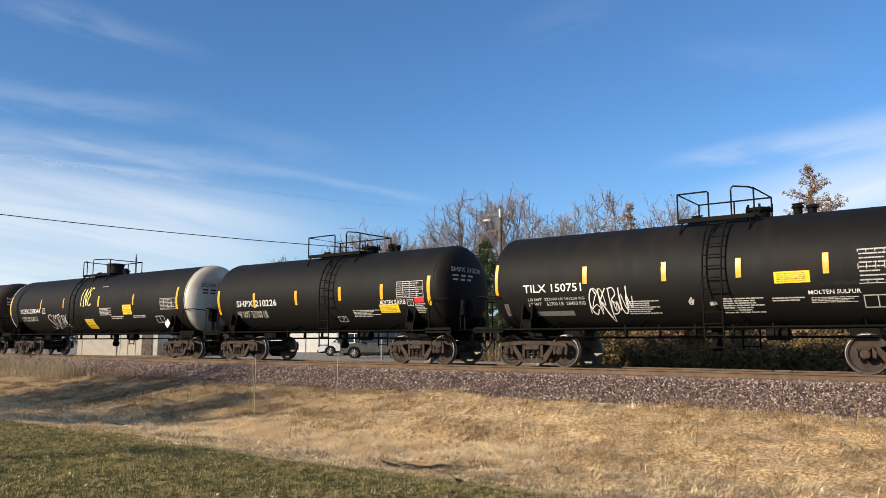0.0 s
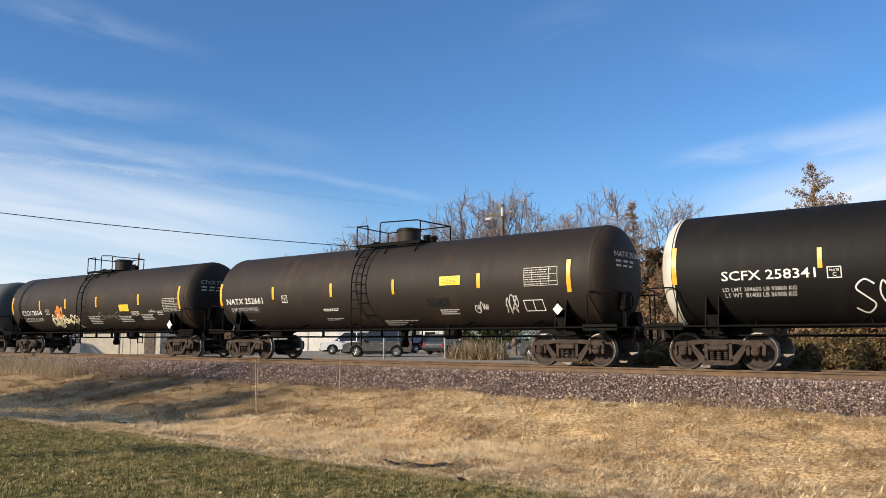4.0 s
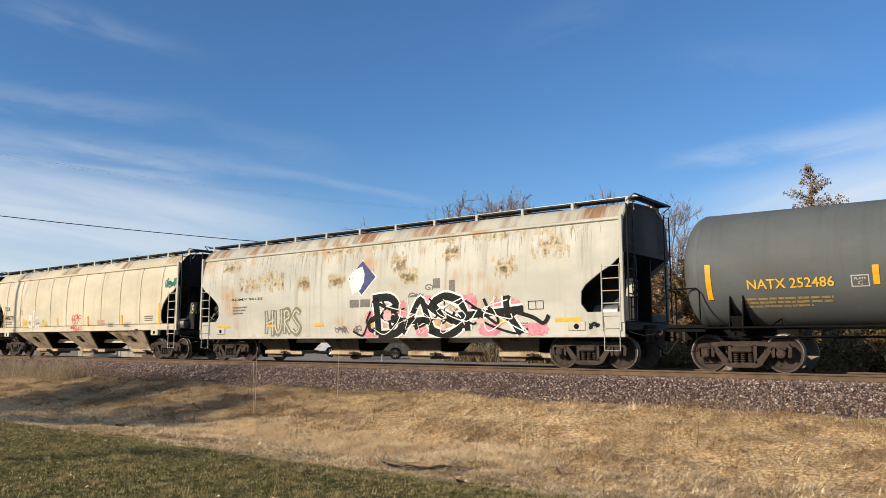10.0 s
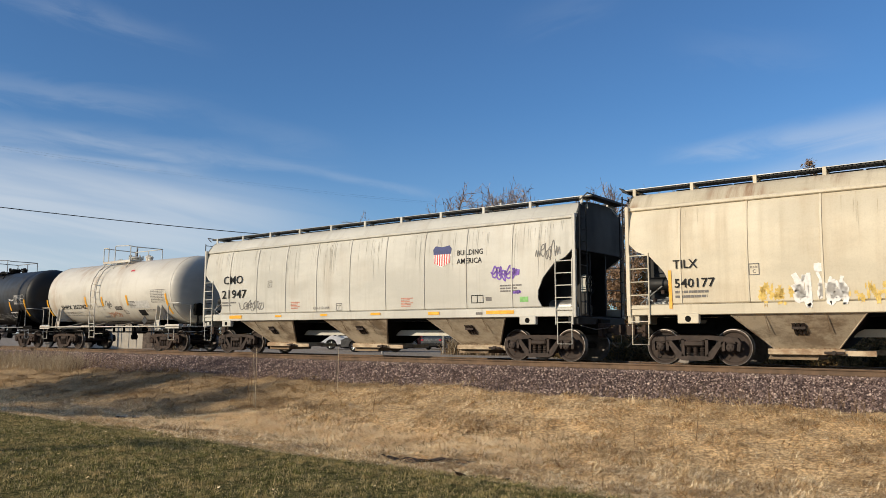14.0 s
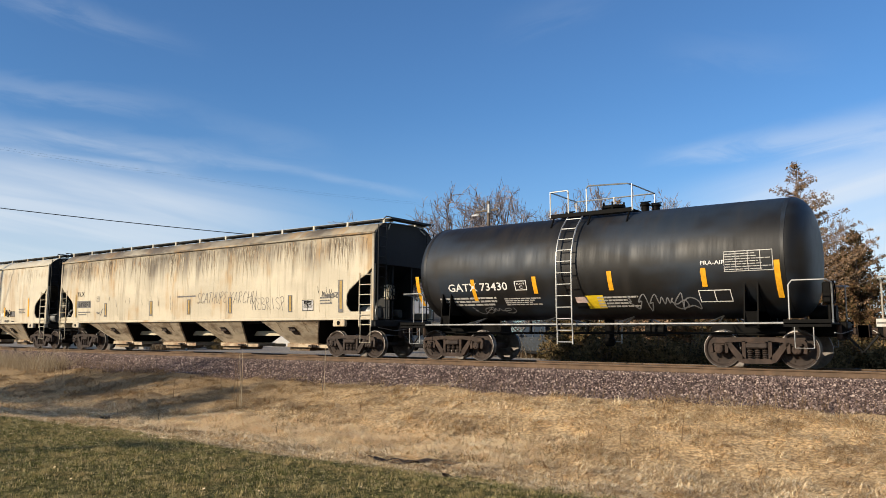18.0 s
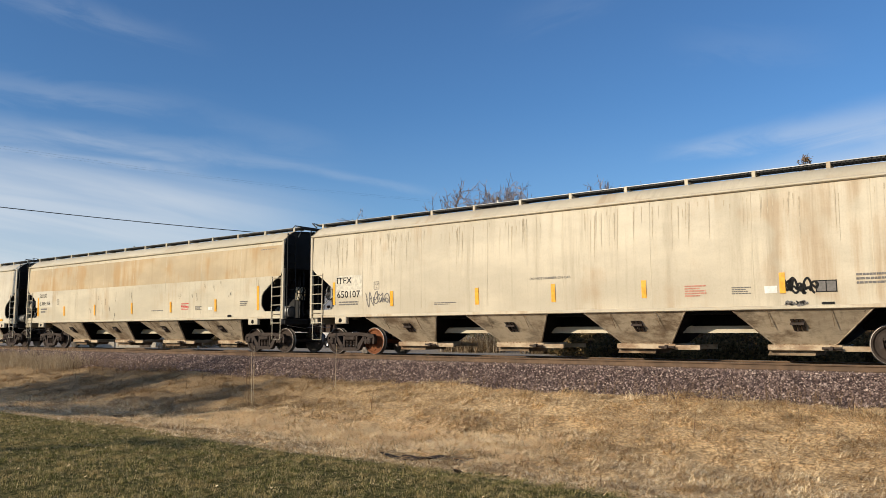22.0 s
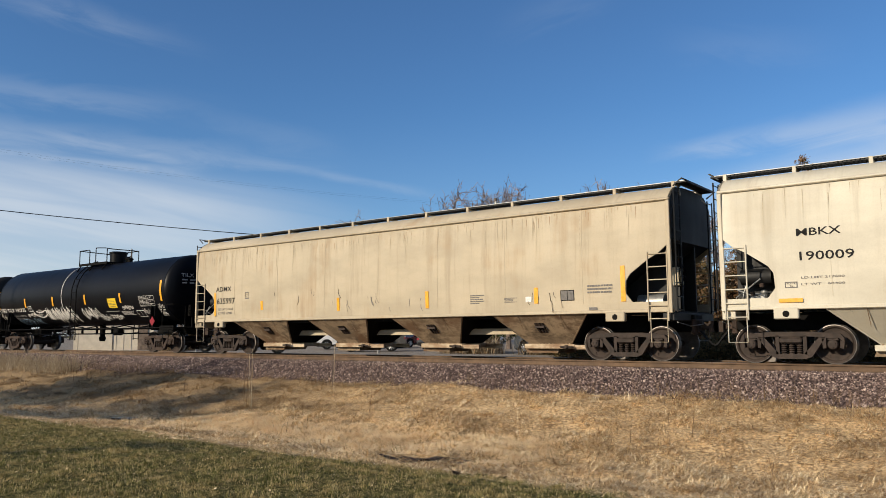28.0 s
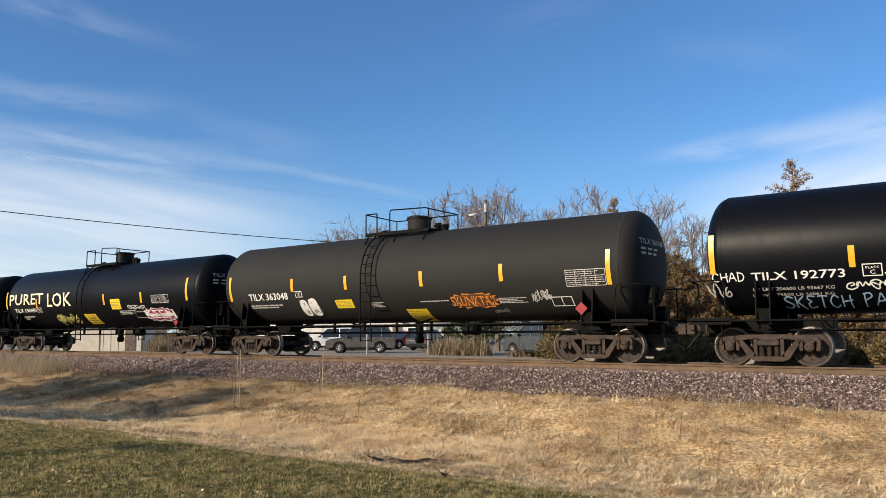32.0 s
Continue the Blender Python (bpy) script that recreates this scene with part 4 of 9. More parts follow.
def sprayed(car, put, text, x0, x1, z0, z1, mat, w=0.04, lift=0.010, slant=0.0, name="graffiti", label=""):
    """Letters sprayed freehand, stroke by stroke, side by side in a box."""
    g = Geo()
    dx = (x1 - x0) / len(text)
    for i, c in enumerate(text):
        for pts in LETTERS.get(c, ()):
            stroke(g, put, [(x0 + dx * (i + 0.06 + 0.88 * a) + slant * b * (z1 - z0), z0 + (z1 - z0) * b) for a, b in pts], w, lift)
    return part(name, g, MAT[mat], car, label)


def wild(car, put, x0, x1, z0, z1, mat, seed, count, w, lift=0.010):
    """A crowded tag: barbed strokes that cross in every cell and spell nothing."""
    rng = random.Random(seed)
    g = Geo()
    dx, h = (x1 - x0) / count, z1 - z0
    for i in range(count):
        for k in range(4):
            xa = x0 + dx * (i + rng.uniform(-0.15, 0.9))
            xb = xa + dx * rng.uniform(-0.5, 0.9)
            za, zb = z0 + h * rng.uniform(0.55, 1.0), z0 + h * rng.uniform(0.0, 0.45)
            bow = dx * rng.uniform(-0.5, 0.5)
            stroke(g, put, [(xa, za), ((xa + xb) / 2 + bow, (za + zb) / 2), (xb, zb), (xb + dx * rng.uniform(-0.4, 0.4), zb + h * rng.uniform(0.1, 0.35))], w * rng.uniform(0.5, 1.2), lift)
    return part("graffiti", g, MAT[mat], car)


def rust_field(car, put, x0, x1, z0, z1, seed, mat="rust_wash", count=40):
    """Rust that bleeds through the paint in short brushed patches."""
    rng = random.Random(seed)
    g = Geo()
    for k in range(count):
        x = min(x1, max(x0, rng.gauss((x0 + x1) / 2, (x1 - x0) * 0.28)))
        z = min(z1, max(z0, rng.gauss((z0 + z1) / 2, (z1 - z0) * 0.26)))
        wide, tall = rng.uniform(0.02, 0.09), rng.uniform(0.04, 0.16)
        edge = spikes(x - wide, x + wide, z - tall, z + tall, 6, seed * 100 + k, 0.45)
        c = len(g.v)
        g.add([put(x, z, 0.006)] + [put(a, b, 0.006) for a, b in edge], [(0, i + 1, (i + 1) % 12 + 1) for i in range(12)])
    return part("rust_patch", g, MAT[mat], car, "brushed orange rust")


def drips(car, put, x0, x1, top, seed, mat, count, longest=0.9, w=0.05):
    """Dirt that has run down from the eaves: tapering streaks of uneven length."""
    rng = random.Random(seed)
    g = Geo()
    for k in range(count):
        x = rng.uniform(x0, x1)
        if rng.random() < 0.5:
            x = x0 + (x1 - x0) * (int(8 * (x - x0) / (x1 - x0)) + rng.gauss(0.5, 0.12)) / 8
        z, run_, wide = top - rng.random() ** 2 * 0.25, longest * rng.uniform(0.15, 1.0) ** 1.6, w * rng.uniform(0.25, 1.0)
        v = []
        for i in range(6):
            u = i / 5
            half = wide * 0.5 * (1 - u) ** 0.7
            v += [put(x - half, z - run_ * u, 0.0055), put(x + half, z - run_ * u, 0.0055)]
        g.add(v, [(2 * i, 2 * i + 1, 2 * i + 3, 2 * i + 2) for i in range(5)])
    return tagged(part("eaves_dirt", g, MAT[mat], car, "dark runs of dirt below the eaves"), kind="stuff")


def scratches(car, put, x0, x1, z0, z1, mat, seed, count=8, w=0.02, lift=0.008):
    """Short dark scuffs and runs, scattered."""
    rng = random.Random(seed)
    g = Geo()
    for i in range(count):
        x, z = rng.uniform(x0, x1), rng.uniform(z0, z1)
        r = rng.uniform(0.08, 0.35)
        stroke(g, put, [(x, z), (x + 0.05 * r, z - 0.5 * r), (x + rng.uniform(-0.2, 0.45) * r, z - r)], w * rng.uniform(0.5, 1.3), lift)
    return tagged(part("scuffing", g, MAT[mat], car), kind="stuff")


def shape(car, put, pts, mat, lift=0.009, name="graffiti", label=""):
    """A flat painted field with straight edges, following the side sheet."""
    g = Geo()
    c = (sum(p[0] for p in pts) / len(pts), sum(p[1] for p in pts) / len(pts))
    g.add([put(*c, lift)] + [put(x, z, lift) for x, z in pts], [(0, i + 1, (i + 1) % len(pts) + 1) for i in range(len(pts))])
    return part(name, g, MAT[mat], car, label)


def spikes(x0, x1, z0, z1, n, seed, deep=0.25):
    """An uneven star-like outline inside a box."""
    rng = random.Random(seed)
    out = []
    for i in range(2 * n):
        a = math.pi * i / n
        q = 1.0 - (deep * rng.uniform(0.6, 1.4) if i % 2 else rng.uniform(0, 0.1))
        out.append(((x0 + x1) / 2 + (x1 - x0) / 2 * q * math.copysign(abs(math.cos(a)) ** 0.55, math.cos(a)), (z0 + z1) / 2 + (z1 - z0) / 2 * q * math.copysign(abs(math.sin(a)) ** 0.7, math.sin(a))))
    return out


def head_words(car, body, h, cz, r, mat="white_faded"):
    """Stencil high on the domed head that leads the car."""
    v, f, w, hh = text_points(body)

    def on_head(y, z):
        q = min(0.98, math.hypot(y, z - cz) / r)
        return (h + 0.92 + 0.52 * math.sqrt(1 - q ** 3.2) + 0.014, y, z)

    g = Geo().add([on_head(-0.95 + p[0] / w * 1.5, cz + 0.50 + p[1] / hh * 0.15) for p in v], f)
    part("head_lettering", g, MAT[mat], car)
    g = Geo()
    for i, (a, b) in enumerate(((-0.92, 0.2), (-0.92, 0.1))):
        z = cz + 0.34 - 0.13 * i
        n = 9
        ys = [a + (b - a) * k / n for k in range(n + 1)]
        for k in range(n):
            if k % 3 < 2:
                g.add([on_head(ys[k], z), on_head(ys[k + 1], z), on_head(ys[k + 1], z + 0.06), on_head(ys[k], z + 0.06)], [(0, 1, 2, 3)])
    part("head_print", g, MAT[mat], car)


def diamond(car, put, x, z, r, mat, name="placard", label=""):
    g = Geo()
    y = -1.50
    ring = [(x - r, z), (x, z - r), (x + r, z), (x, z + r)]
    g.add([(a, y, b) for a, b in ring] + [(a, y + 0.01, b) for a, b in ring], [(0, 1, 2, 3), (7, 6, 5, 4)] + [(i, 4 + i, 4 + (i + 1) % 4, (i + 1) % 4) for i in range(4)])
    hook = put(x, z, -0.02)
    g.tube([(x, y + 0.01, z), hook], 0.02, 5)
    return part(name, g, MAT[mat], car, label)


# ---- tank cars ----


def tank_car(name_label, xa, xb, crest, r, paint, truck="brown", head=None, band=None, steps=-0.55, deck=(-0.75, 2.6), dome="round", trim="under_black", rails_mat="under_black", squat=False, orange=False, over=0.92):
    """xa, xb: where its bogies stand along the train; crest: height of the shell's top."""
    mid, tc = (xa + xb) / 2, xb - xa
    h = tc / 2
    car = thing("tank_car", name_label, "tank car", "freight cars of the train")
    cz = crest - r
    e = h + over  # end of the straight shell
    d = 0.52
    n = 10
    ends = [(e + d * math.sin(math.pi / 2 * i / n), r * math.cos(math.pi / 2 * i / n) ** 0.62 if i < n else 0.02) for i in range(n + 1)]
    body = [(-x, q) for x, q in reversed(ends)] + [(-e * 0.6, r), (-e * 0.2, r), (e * 0.2, r), (e * 0.6, r)] + ends
    part("tank", Geo().lathe_x(body, 0, cz, 64), MAT[paint], car)
    if head:
        for s in (-1, 1):
            cap = [(s * (e - 0.02), r + 0.006)] + [(s * (x + 0.012), q + 0.006) for x, q in ends]
            part("tank_head", Geo().lathe_x(cap, 0, cz, 64), MAT[head], car, "white painted tank head")
    # jacket seams
    seams = [-e, e]
    for x in seams:
        part("jacket_band", Geo().lathe_x([(x - 0.05, r), (x - 0.045, r + 0.005), (x + 0.045, r + 0.005), (x + 0.05, r)], 0, cz, 64), MAT[band or paint], car)
    put = round_side(cz, r)
    # running bar along each side with brackets
    for s in (-1, 1):
        part("side_bar", Geo().tube([(-h - 0.75, s * 1.47, 1.02), (h + 0.75, s * 1.47, 1.02)], 0.028, 8), MAT[rails_mat], car)
        k = max(2, int(tc / 2.6))
        for i in range(k + 1):
            x = -h + 0.9 + (tc - 1.8) * i / k
            q = 1.25 - 0.02
            yy = abs(put(x, q, 0)[1])
            g = Geo().tube([(x - 0.14, s * 1.47, 1.02), (x, s * (yy + 0.01), q), (x + 0.14, s * 1.47, 1.02)], 0.022, 5)
            part("bracket", g, MAT[rails_mat], car)
    # lower pipe, valve gear
    part("brake_pipe", Geo().tube([(-h - 0.6, -0.75, 0.80), (-h * 0.5, -0.9, 0.78), (h * 0.5, -0.9, 0.78), (h + 0.6, -0.75, 0.80)], 0.03, 6), MAT["under_black"], car)
    part("bottom_outlet", Geo().lathe_z([(0.42, 0.11), (0.50, 0.16), (0.62, 0.16), (0.66, 0.12), (cz - r + 0.03, 0.14)], 0.25, 0, 14), MAT["under_black"], car)
    part("brake_cylinder", Geo().lathe_x([(h * 0.35, 0.02), (h * 0.35, 0.16), (h * 0.35 + 0.5, 0.16), (h * 0.35 + 0.55, 0.02)], -0.55, 0.86, 14), MAT["under_black"], car)
    for i in range(5):
        x = -h * 0.4 + i * h * 0.2
        part("pipe_hanger", Geo().box(x - 0.02, x + 0.02, -0.95, -0.85, 0.78, 1.12), MAT["under_black"], car)
    for s in (-1, 1):
        # stub sill, cradle, end platform
        x0, x1 = sorted((s * (h - 1.3), s * (h + 1.85)))
        part("stub_sill", Geo().box(x0, x1, -0.30, 0.30, 0.72, 1.06, 0.02), MAT["under_black"], car)
        for t in (-1, 1):
            g = Geo()
            zt = cz - r * 0.30
            yy = abs(put(0, zt, 0)[1])
            g.loft([[(s * h - 0.17, t * 1.35, 0.92), (s * h + 0.17, t * 1.35, 0.92), (s * h + 0.17, t * 0.3, 0.92), (s * h - 0.17, t * 0.3, 0.92)],
                    [(s * h - 0.17, t * 1.42, 1.30), (s * h + 0.17, t * 1.42, 1.30), (s * h + 0.17, t * 0.3, 1.30), (s * h - 0.17, t * 0.3, 1.30)]])
            # web plates from the bolster up to the shell
            zt = cz - r * 0.46
            web = [(1.47, 0.96), (abs(put(0, zt, 0)[1]) + 0.02, zt), (abs(put(0, (zt + 1.25) / 2, 0)[1]) - 0.06, (zt + 1.25) / 2), (abs(put(0, 1.25, 0)[1]) - 0.08, 1.25), (0.4, 1.0)]
            for xx in (s * h - 0.17, s * h + 0.14):
                g.loft([[(xx, t * a, b) for a, b in web], [(xx + 0.03, t * a, b) for a, b in web]])
            part("cradle", g, MAT[trim], car)
        g = Geo()
        xa_, xb_ = sorted((s * (h + 0.72), s * (h + 1.72)))
        g.box(xa_, xb_, -1.5, 1.5, 0.985, 1.03, 0.01)
        g.box(xa_, xb_, -1.5, -1.46, 0.93, 1.10)
        g.box(xa_, xb_, 1.46, 1.5, 0.93, 1.10)
        part("end_platform", g, MAT[trim], car)
        for t in (-1, 1):
            xo, xi = s * (h + 1.66), s * (h + 0.85)
            part("corner_rail", Geo().tube([(xi, t * 1.46, 1.03), (xi, t * 1.46, 1.9), (xi + s * 0.08, t * 1.46, 2.0), (xo - s * 0.05, t * 1.46, 2.0), (xo, t * 1.40, 1.98), (xo, t * 0.95, 1.96), (xo, t * 0.9, 1.9), (xo, t * 0.9, 1.03)], 0.02, 6), MAT[rails_mat], car)
            part("corner_step", stirrup_geo(s * (h + 0.95), s * (h + 1.35), t * 1.48, 1.0, 0.45), MAT[rails_mat], car)
        part("coupler", coupler_geo(s, h + 1.0, h + 2.24), MAT["rust_iron"], car)
        part("brake_hose", hose_geo(s, h + 2.2), MAT["rubber"], car)
        part("cut_lever", Geo().tube([(s * (h + 1.75), -1.3, 0.80), (s * (h + 1.78), -0.6, 0.78), (s * (h + 1.95), -0.25, 0.86)], 0.012, 5), MAT[rails_mat], car)
    # brake gear on the leading end
    g = Geo()
    xw = h + 1.62
    ring = [(xw, -0.45 + 0.26 * math.cos(a), 1.75 + 0.26 * math.sin(a)) for a in np.linspace(0, 2 * math.pi, 21)]
    g.tube(ring, 0.016, 6)
    for a in (0, 1.05, 2.09):
        g.tube([(xw, -0.45 + 0.26 * math.cos(a), 1.75 + 0.26 * math.sin(a)), (xw, -0.45 - 0.26 * math.cos(a), 1.75 - 0.26 * math.sin(a))], 0.012, 5)
    part("brake_wheel", g, MAT["under_black"], car)
    g = Geo().box(xw - 0.22, xw - 0.02, -0.62, -0.28, 1.5, 2.0, 0.03)
    g.tube([(xw - 0.1, -0.45, 1.5), (xw - 0.1, -0.45, 1.03)], 0.04)
    part("brake_housing", g, MAT["under_black"], car)
    g = Geo().lathe_x([(xw - 0.72, 0.02), (xw - 0.70, 0.2), (xw - 0.1, 0.2), (xw - 0.08, 0.02)], 0.5, 1.28, 16)
    part("air_reservoir", g, MAT["under_black"], car)
    # ladders from the steps up to the deck
    lx = (steps, steps + 0.46)
    top = crest - 0.02

    def bend(z):
        q = (z - cz) / (r + 0.16)
        if q < 0:
            return -(r + 0.16) + (0.04 if z < 1.0 else 0)
        return -(r + 0.16) * math.sqrt(max(0.0, 1 - min(1, q) ** 2)) - 0.0

    ladder("ladder", lx, 0.48, top - 0.10, 12, MAT[rails_mat], car, bend, 0.017)
    ladder("ladder", lx, 0.48, top - 0.10, 12, MAT[rails_mat], car, lambda z: -bend(z), 0.017)
    # deck grating and hand rails
    d0, d1 = deck
    g = Geo()
    dz = crest + 0.03
    g.box(d0, d1, -0.85, -0.80, dz - 0.12, dz, 0.01)
    g.box(d0, d1, 0.80, 0.85, dz - 0.12, dz, 0.01)
    for i in range(int((d1 - d0) / 0.09)):
        x = d0 + 0.05 + i * 0.09
        g.box(x, x + 0.02, -0.82, 0.82, dz - 0.04, dz)
    part("deck_grating", g, MAT[trim], car)
    for x in (d0 + 0.1, (d0 + d1) / 2, d1 - 0.1):
        for t in (-1, 1):
            part("deck_support", Geo().tube([(x, t * 0.8, dz - 0.1), (x, t * 1.0, crest - (r - math.sqrt(r * r - 1.0)))], 0.025), MAT[trim], car)
    hz_ = dz + 0.66
    gate = steps + 0.55
    posts = [(d0, -0.83), (steps - 0.02, -0.83), (gate, -0.83), (d1, -0.83), (d0, 0.83), ((d0 + d1) / 2, 0.83), (d1, 0.83)]
    for x, y in posts:
        part("rail_post", Geo().tube([(x, y, dz - 0.1), (x, y, hz_ - 0.02)], 0.022, 6), MAT[rails_mat], car)
    top_rails = [[(steps - 0.02, -0.83, hz_ - 0.1), (steps - 0.04, -0.83, hz_), (d0, -0.83, hz_), (d0, 0.83, hz_ - 0.04), (d1, 0.83, hz_ - 0.04), (d1, -0.6, hz_ - 0.04), (d1 - 0.12, -0.83, hz_), (gate + 0.06, -0.83, hz_ + 0.06), (gate, -0.83, hz_)]]
    for p in top_rails:
        part("hand_rail", Geo().tube(p, 0.022, 6), MAT[rails_mat], car)
    # manway, valves
    mx = gate + 0.62 if dome == "round" else gate + 0.45
    if squat:
        mx = d0 + 0.85
    if dome == "round":
        g = Geo().lathe_z([(crest - 0.15, 0.40), (dz + 0.45, 0.40), (dz + 0.45, 0.44), (dz + 0.50, 0.44), (dz + 0.54, 0.36), (dz + 0.56, 0.02)], mx, 0, 28)
        part("valve_housing", g, MAT[paint], car, "round bolted valve housing")
    else:
        g = Geo().lathe_z([(crest - 0.1, 0.27), (crest + 0.16, 0.27), (crest + 0.17, 0.33), (crest + 0.24, 0.33), (crest + 0.27, 0.2), (crest + 0.28, 0.02)], mx, 0, 20)
        for a in range(6):
            c, q = 0.31 * math.cos(a), 0.31 * math.sin(a)
            g.lathe_z([(crest + 0.12, 0.03), (crest + 0.33, 0.03)], mx + c, q, 6)
        part("manway", g, MAT[trim], car, "bolted manway lid")
    for i, (vx, vh) in enumerate(((gate + 1.35, 0.30), (gate + 1.7, 0.22), (d0 + 0.25, 0.2))):
        g = Geo().lathe_z([(crest - 0.08, 0.11), (crest + vh * 0.6, 0.11), (crest + vh * 0.6, 0.15), (crest + vh * 0.75, 0.15), (crest + vh, 0.06)], vx, 0.1 - 0.1 * i, 12)
        g.tube([(vx - 0.14, 0.1 - 0.1 * i, crest + vh - 0.01), (vx + 0.16, 0.1 - 0.1 * i, crest + vh - 0.01)], 0.02)
        part("valve", g, MAT[trim], car)
    bogie(car, -h, truck)
    bogie(car, h, truck, orange)
    TRAIN.append((car, mid))
    return car, put, mid


# ---- covered hoppers ----


def hopper_profile(kind):
    """(half width, height) points up the side to the eaves, then over the roof."""
    if kind == "deep":
        side = [(1.570, 0.80), (1.575, 1.20), (1.585, 1.50), (1.60, 1.9), (1.605, 2.4), (1.60, 2.9), (1.575, 3.35), (1.52, 3.7), (1.45, 3.95)]
        roof = [(1.42, 4.06), (1.25, 4.28), (1.06, 4.42), (0.6, 4.47), (0.0, 4.49)]
    elif kind == "round":
        side = [(1.50, 1.20), (1.50, 1.44), (1.56, 1.50), (1.59, 1.9), (1.60, 2.4), (1.595, 2.9), (1.57, 3.35), (1.52, 3.7), (1.45, 3.95)]
        roof = [(1.42, 4.06), (1.25, 4.28), (1.06, 4.42), (0.6, 4.47), (0.0, 4.49)]
    else:
        side = [(1.552, 1.20), (1.555, 1.47), (1.575, 1.9), (1.585, 2.5), (1.58, 3.0), (1.565, 3.5), (1.535, 4.08)]
        roof = [(1.49, 4.16), (1.30, 4.33), (1.09, 4.45), (0.6, 4.49), (0.0, 4.51)]
    return side, roof


def hopper_car(name_label, xa, xb, x0, x1, kind, bays, paint, bay_paint="grime_grey", truck="dark", rails_mat=None, ribs=(), orange=False, cut="angled", walk_posts=1.63, roof_paint=None):
    """xa, xb: bogies; x0, x1: corner posts along the train."""
    mid = (xa + xb) / 2
    h = (xb - xa) / 2
    L = (x1 - x0) / 2
    car = thing("covered_hopper", name_label, "hopper car", "freight cars of the train")
    rails_mat = rails_mat or paint
    side, roof = hopper_profile(kind)

    def wide(z):
        return float(np.interp(z, [p[1] for p in side], [p[0] for p in side]))

    base = 0.80 if kind == "deep" else 1.20
    flat_put = flat_side(lambda z: -wide(z) if z > 1.47 or kind == "deep" else -1.574)

    def put(x, z, lift):
        return flat_put(x, max(z, base + 0.015), lift)

    # outline of the side sheet, with the corners cut away
    if cut == "round":
        corner = [(0.0, 3.15), (0.30, 2.85), (0.66, 2.70), (1.02, 2.30), (1.18, 1.95), (1.20, 1.70), (1.08, 1.47)]
    else:
        corner = [(0.0, 3.0), (0.32, 2.72), (0.62, 2.56), (1.10, 2.22), (1.22, 2.05), (1.24, 1.70), (1.06, 1.47)]
    zs_cut = [p[1] for p in reversed(corner)]
    xs_cut = [p[0] for p in reversed(corner)]

    def reach(z):
        return L if z >= corner[0][1] else L - float(np.interp(z, zs_cut, xs_cut)) if z > 1.47 else L

    heights = sorted({p[1] for p in side if p[1] >= 1.47} | {p[1] for p in corner} | {1.48} | ({1.27} if kind == "flat" else {0.86, 1.2} if kind == "deep" else set()))
    for s in (-1, 1):
        g = Geo()
        cols = 25
        v, f = [], []
        for z in heights:
            q = reach(z)
            for i in range(cols):
                v.append((-q + 2 * q * i / (cols - 1), s * wide(z), z))
        for j in range(len(heights) - 1):
            for i in range(cols - 1):
                f.append((j * cols + i, j * cols + i + 1, (j + 1) * cols + i + 1, (j + 1) * cols + i))
        g.add(v, f)
        o = len(g.v)
        g.add([(x, y - s * 0.04, z) for x, y, z in v], [tuple(reversed(q)) for q in f])
        part("side_sheet", g, MAT[paint], car, smooth=0.5)
        part("side_sill", Geo().box(-L, L, *sorted((s * 1.40, s * 1.57)), base, 0.88 if kind == "deep" else 1.29 if kind == "flat" else 1.46, 0.015), MAT[paint], car)
        part("eave_rail", Geo().box(-L, L, *sorted((s * (wide(3.98) - 0.06), s * (wide(3.98) + 0.06))), 4.05 if kind == "flat" else 3.93, 4.13 if kind == "flat" else 4.03, 0.02), MAT[paint], car)
        if kind == "flat" and s < 0:
            # weld seams between the side sheets
            zz = [z for z in heights if z > 1.46]
            for i in range(1, 8):
                x = -L + 2 * L * i / 8
                g = Geo().loft([[(x - 0.010, s * (wide(z) - 0.004), z), (x - 0.006, s * (wide(z) + 0.005), z), (x + 0.006, s * (wide(z) + 0.005), z), (x + 0.010, s * (wide(z) - 0.004), z)] for z in zz if reach(z) > abs(x) + 0.05])
                part("weld_seam", g, MAT[paint], car)
        for x in ribs:
            zz = [z for z in heights if z > 1.46]
            g = Geo().loft([[(x - 0.035, s * (wide(z) - 0.01), z), (x - 0.02, s * (wide(z) + 0.022), z), (x + 0.02, s * (wide(z) + 0.022), z), (x + 0.035, s * (wide(z) - 0.01), z)] for z in zz])
            part("side_rib", g, MAT[paint], car)
    ring = [(-a, b) for a, b in [(wide(4.0), 3.96)] + roof] + [(a, b) for a, b in reversed([(wide(4.0), 3.96)] + roof[:-1])]
    part("roof", Geo().loft([[(x, a, b) for a, b in ring] for x in (-L, -L / 2, 0.0, L / 2, L)]), MAT[roof_paint or paint], car)
    # trough hatch and running boards on posts
    for k in range(int(2 * (L - 1) / 1.5)):
        xx = -L + 1.0 + k * 1.5
        g = Geo().loft([[(xx + 0.03, y, 4.40 + z) for y, z in ((-0.56, -0.06), (-0.55, 0.15), (0, 0.19), (0.55, 0.15), (0.56, -0.06))], [(xx + 1.46, y, 4.40 + z) for y, z in ((-0.56, -0.06), (-0.55, 0.15), (0, 0.19), (0.55, 0.15), (0.56, -0.06))]])
        part("roof_hatch", g, MAT["grating"], car, "dark hatch cover")
    nposts = int(round(2 * L / walk_posts))
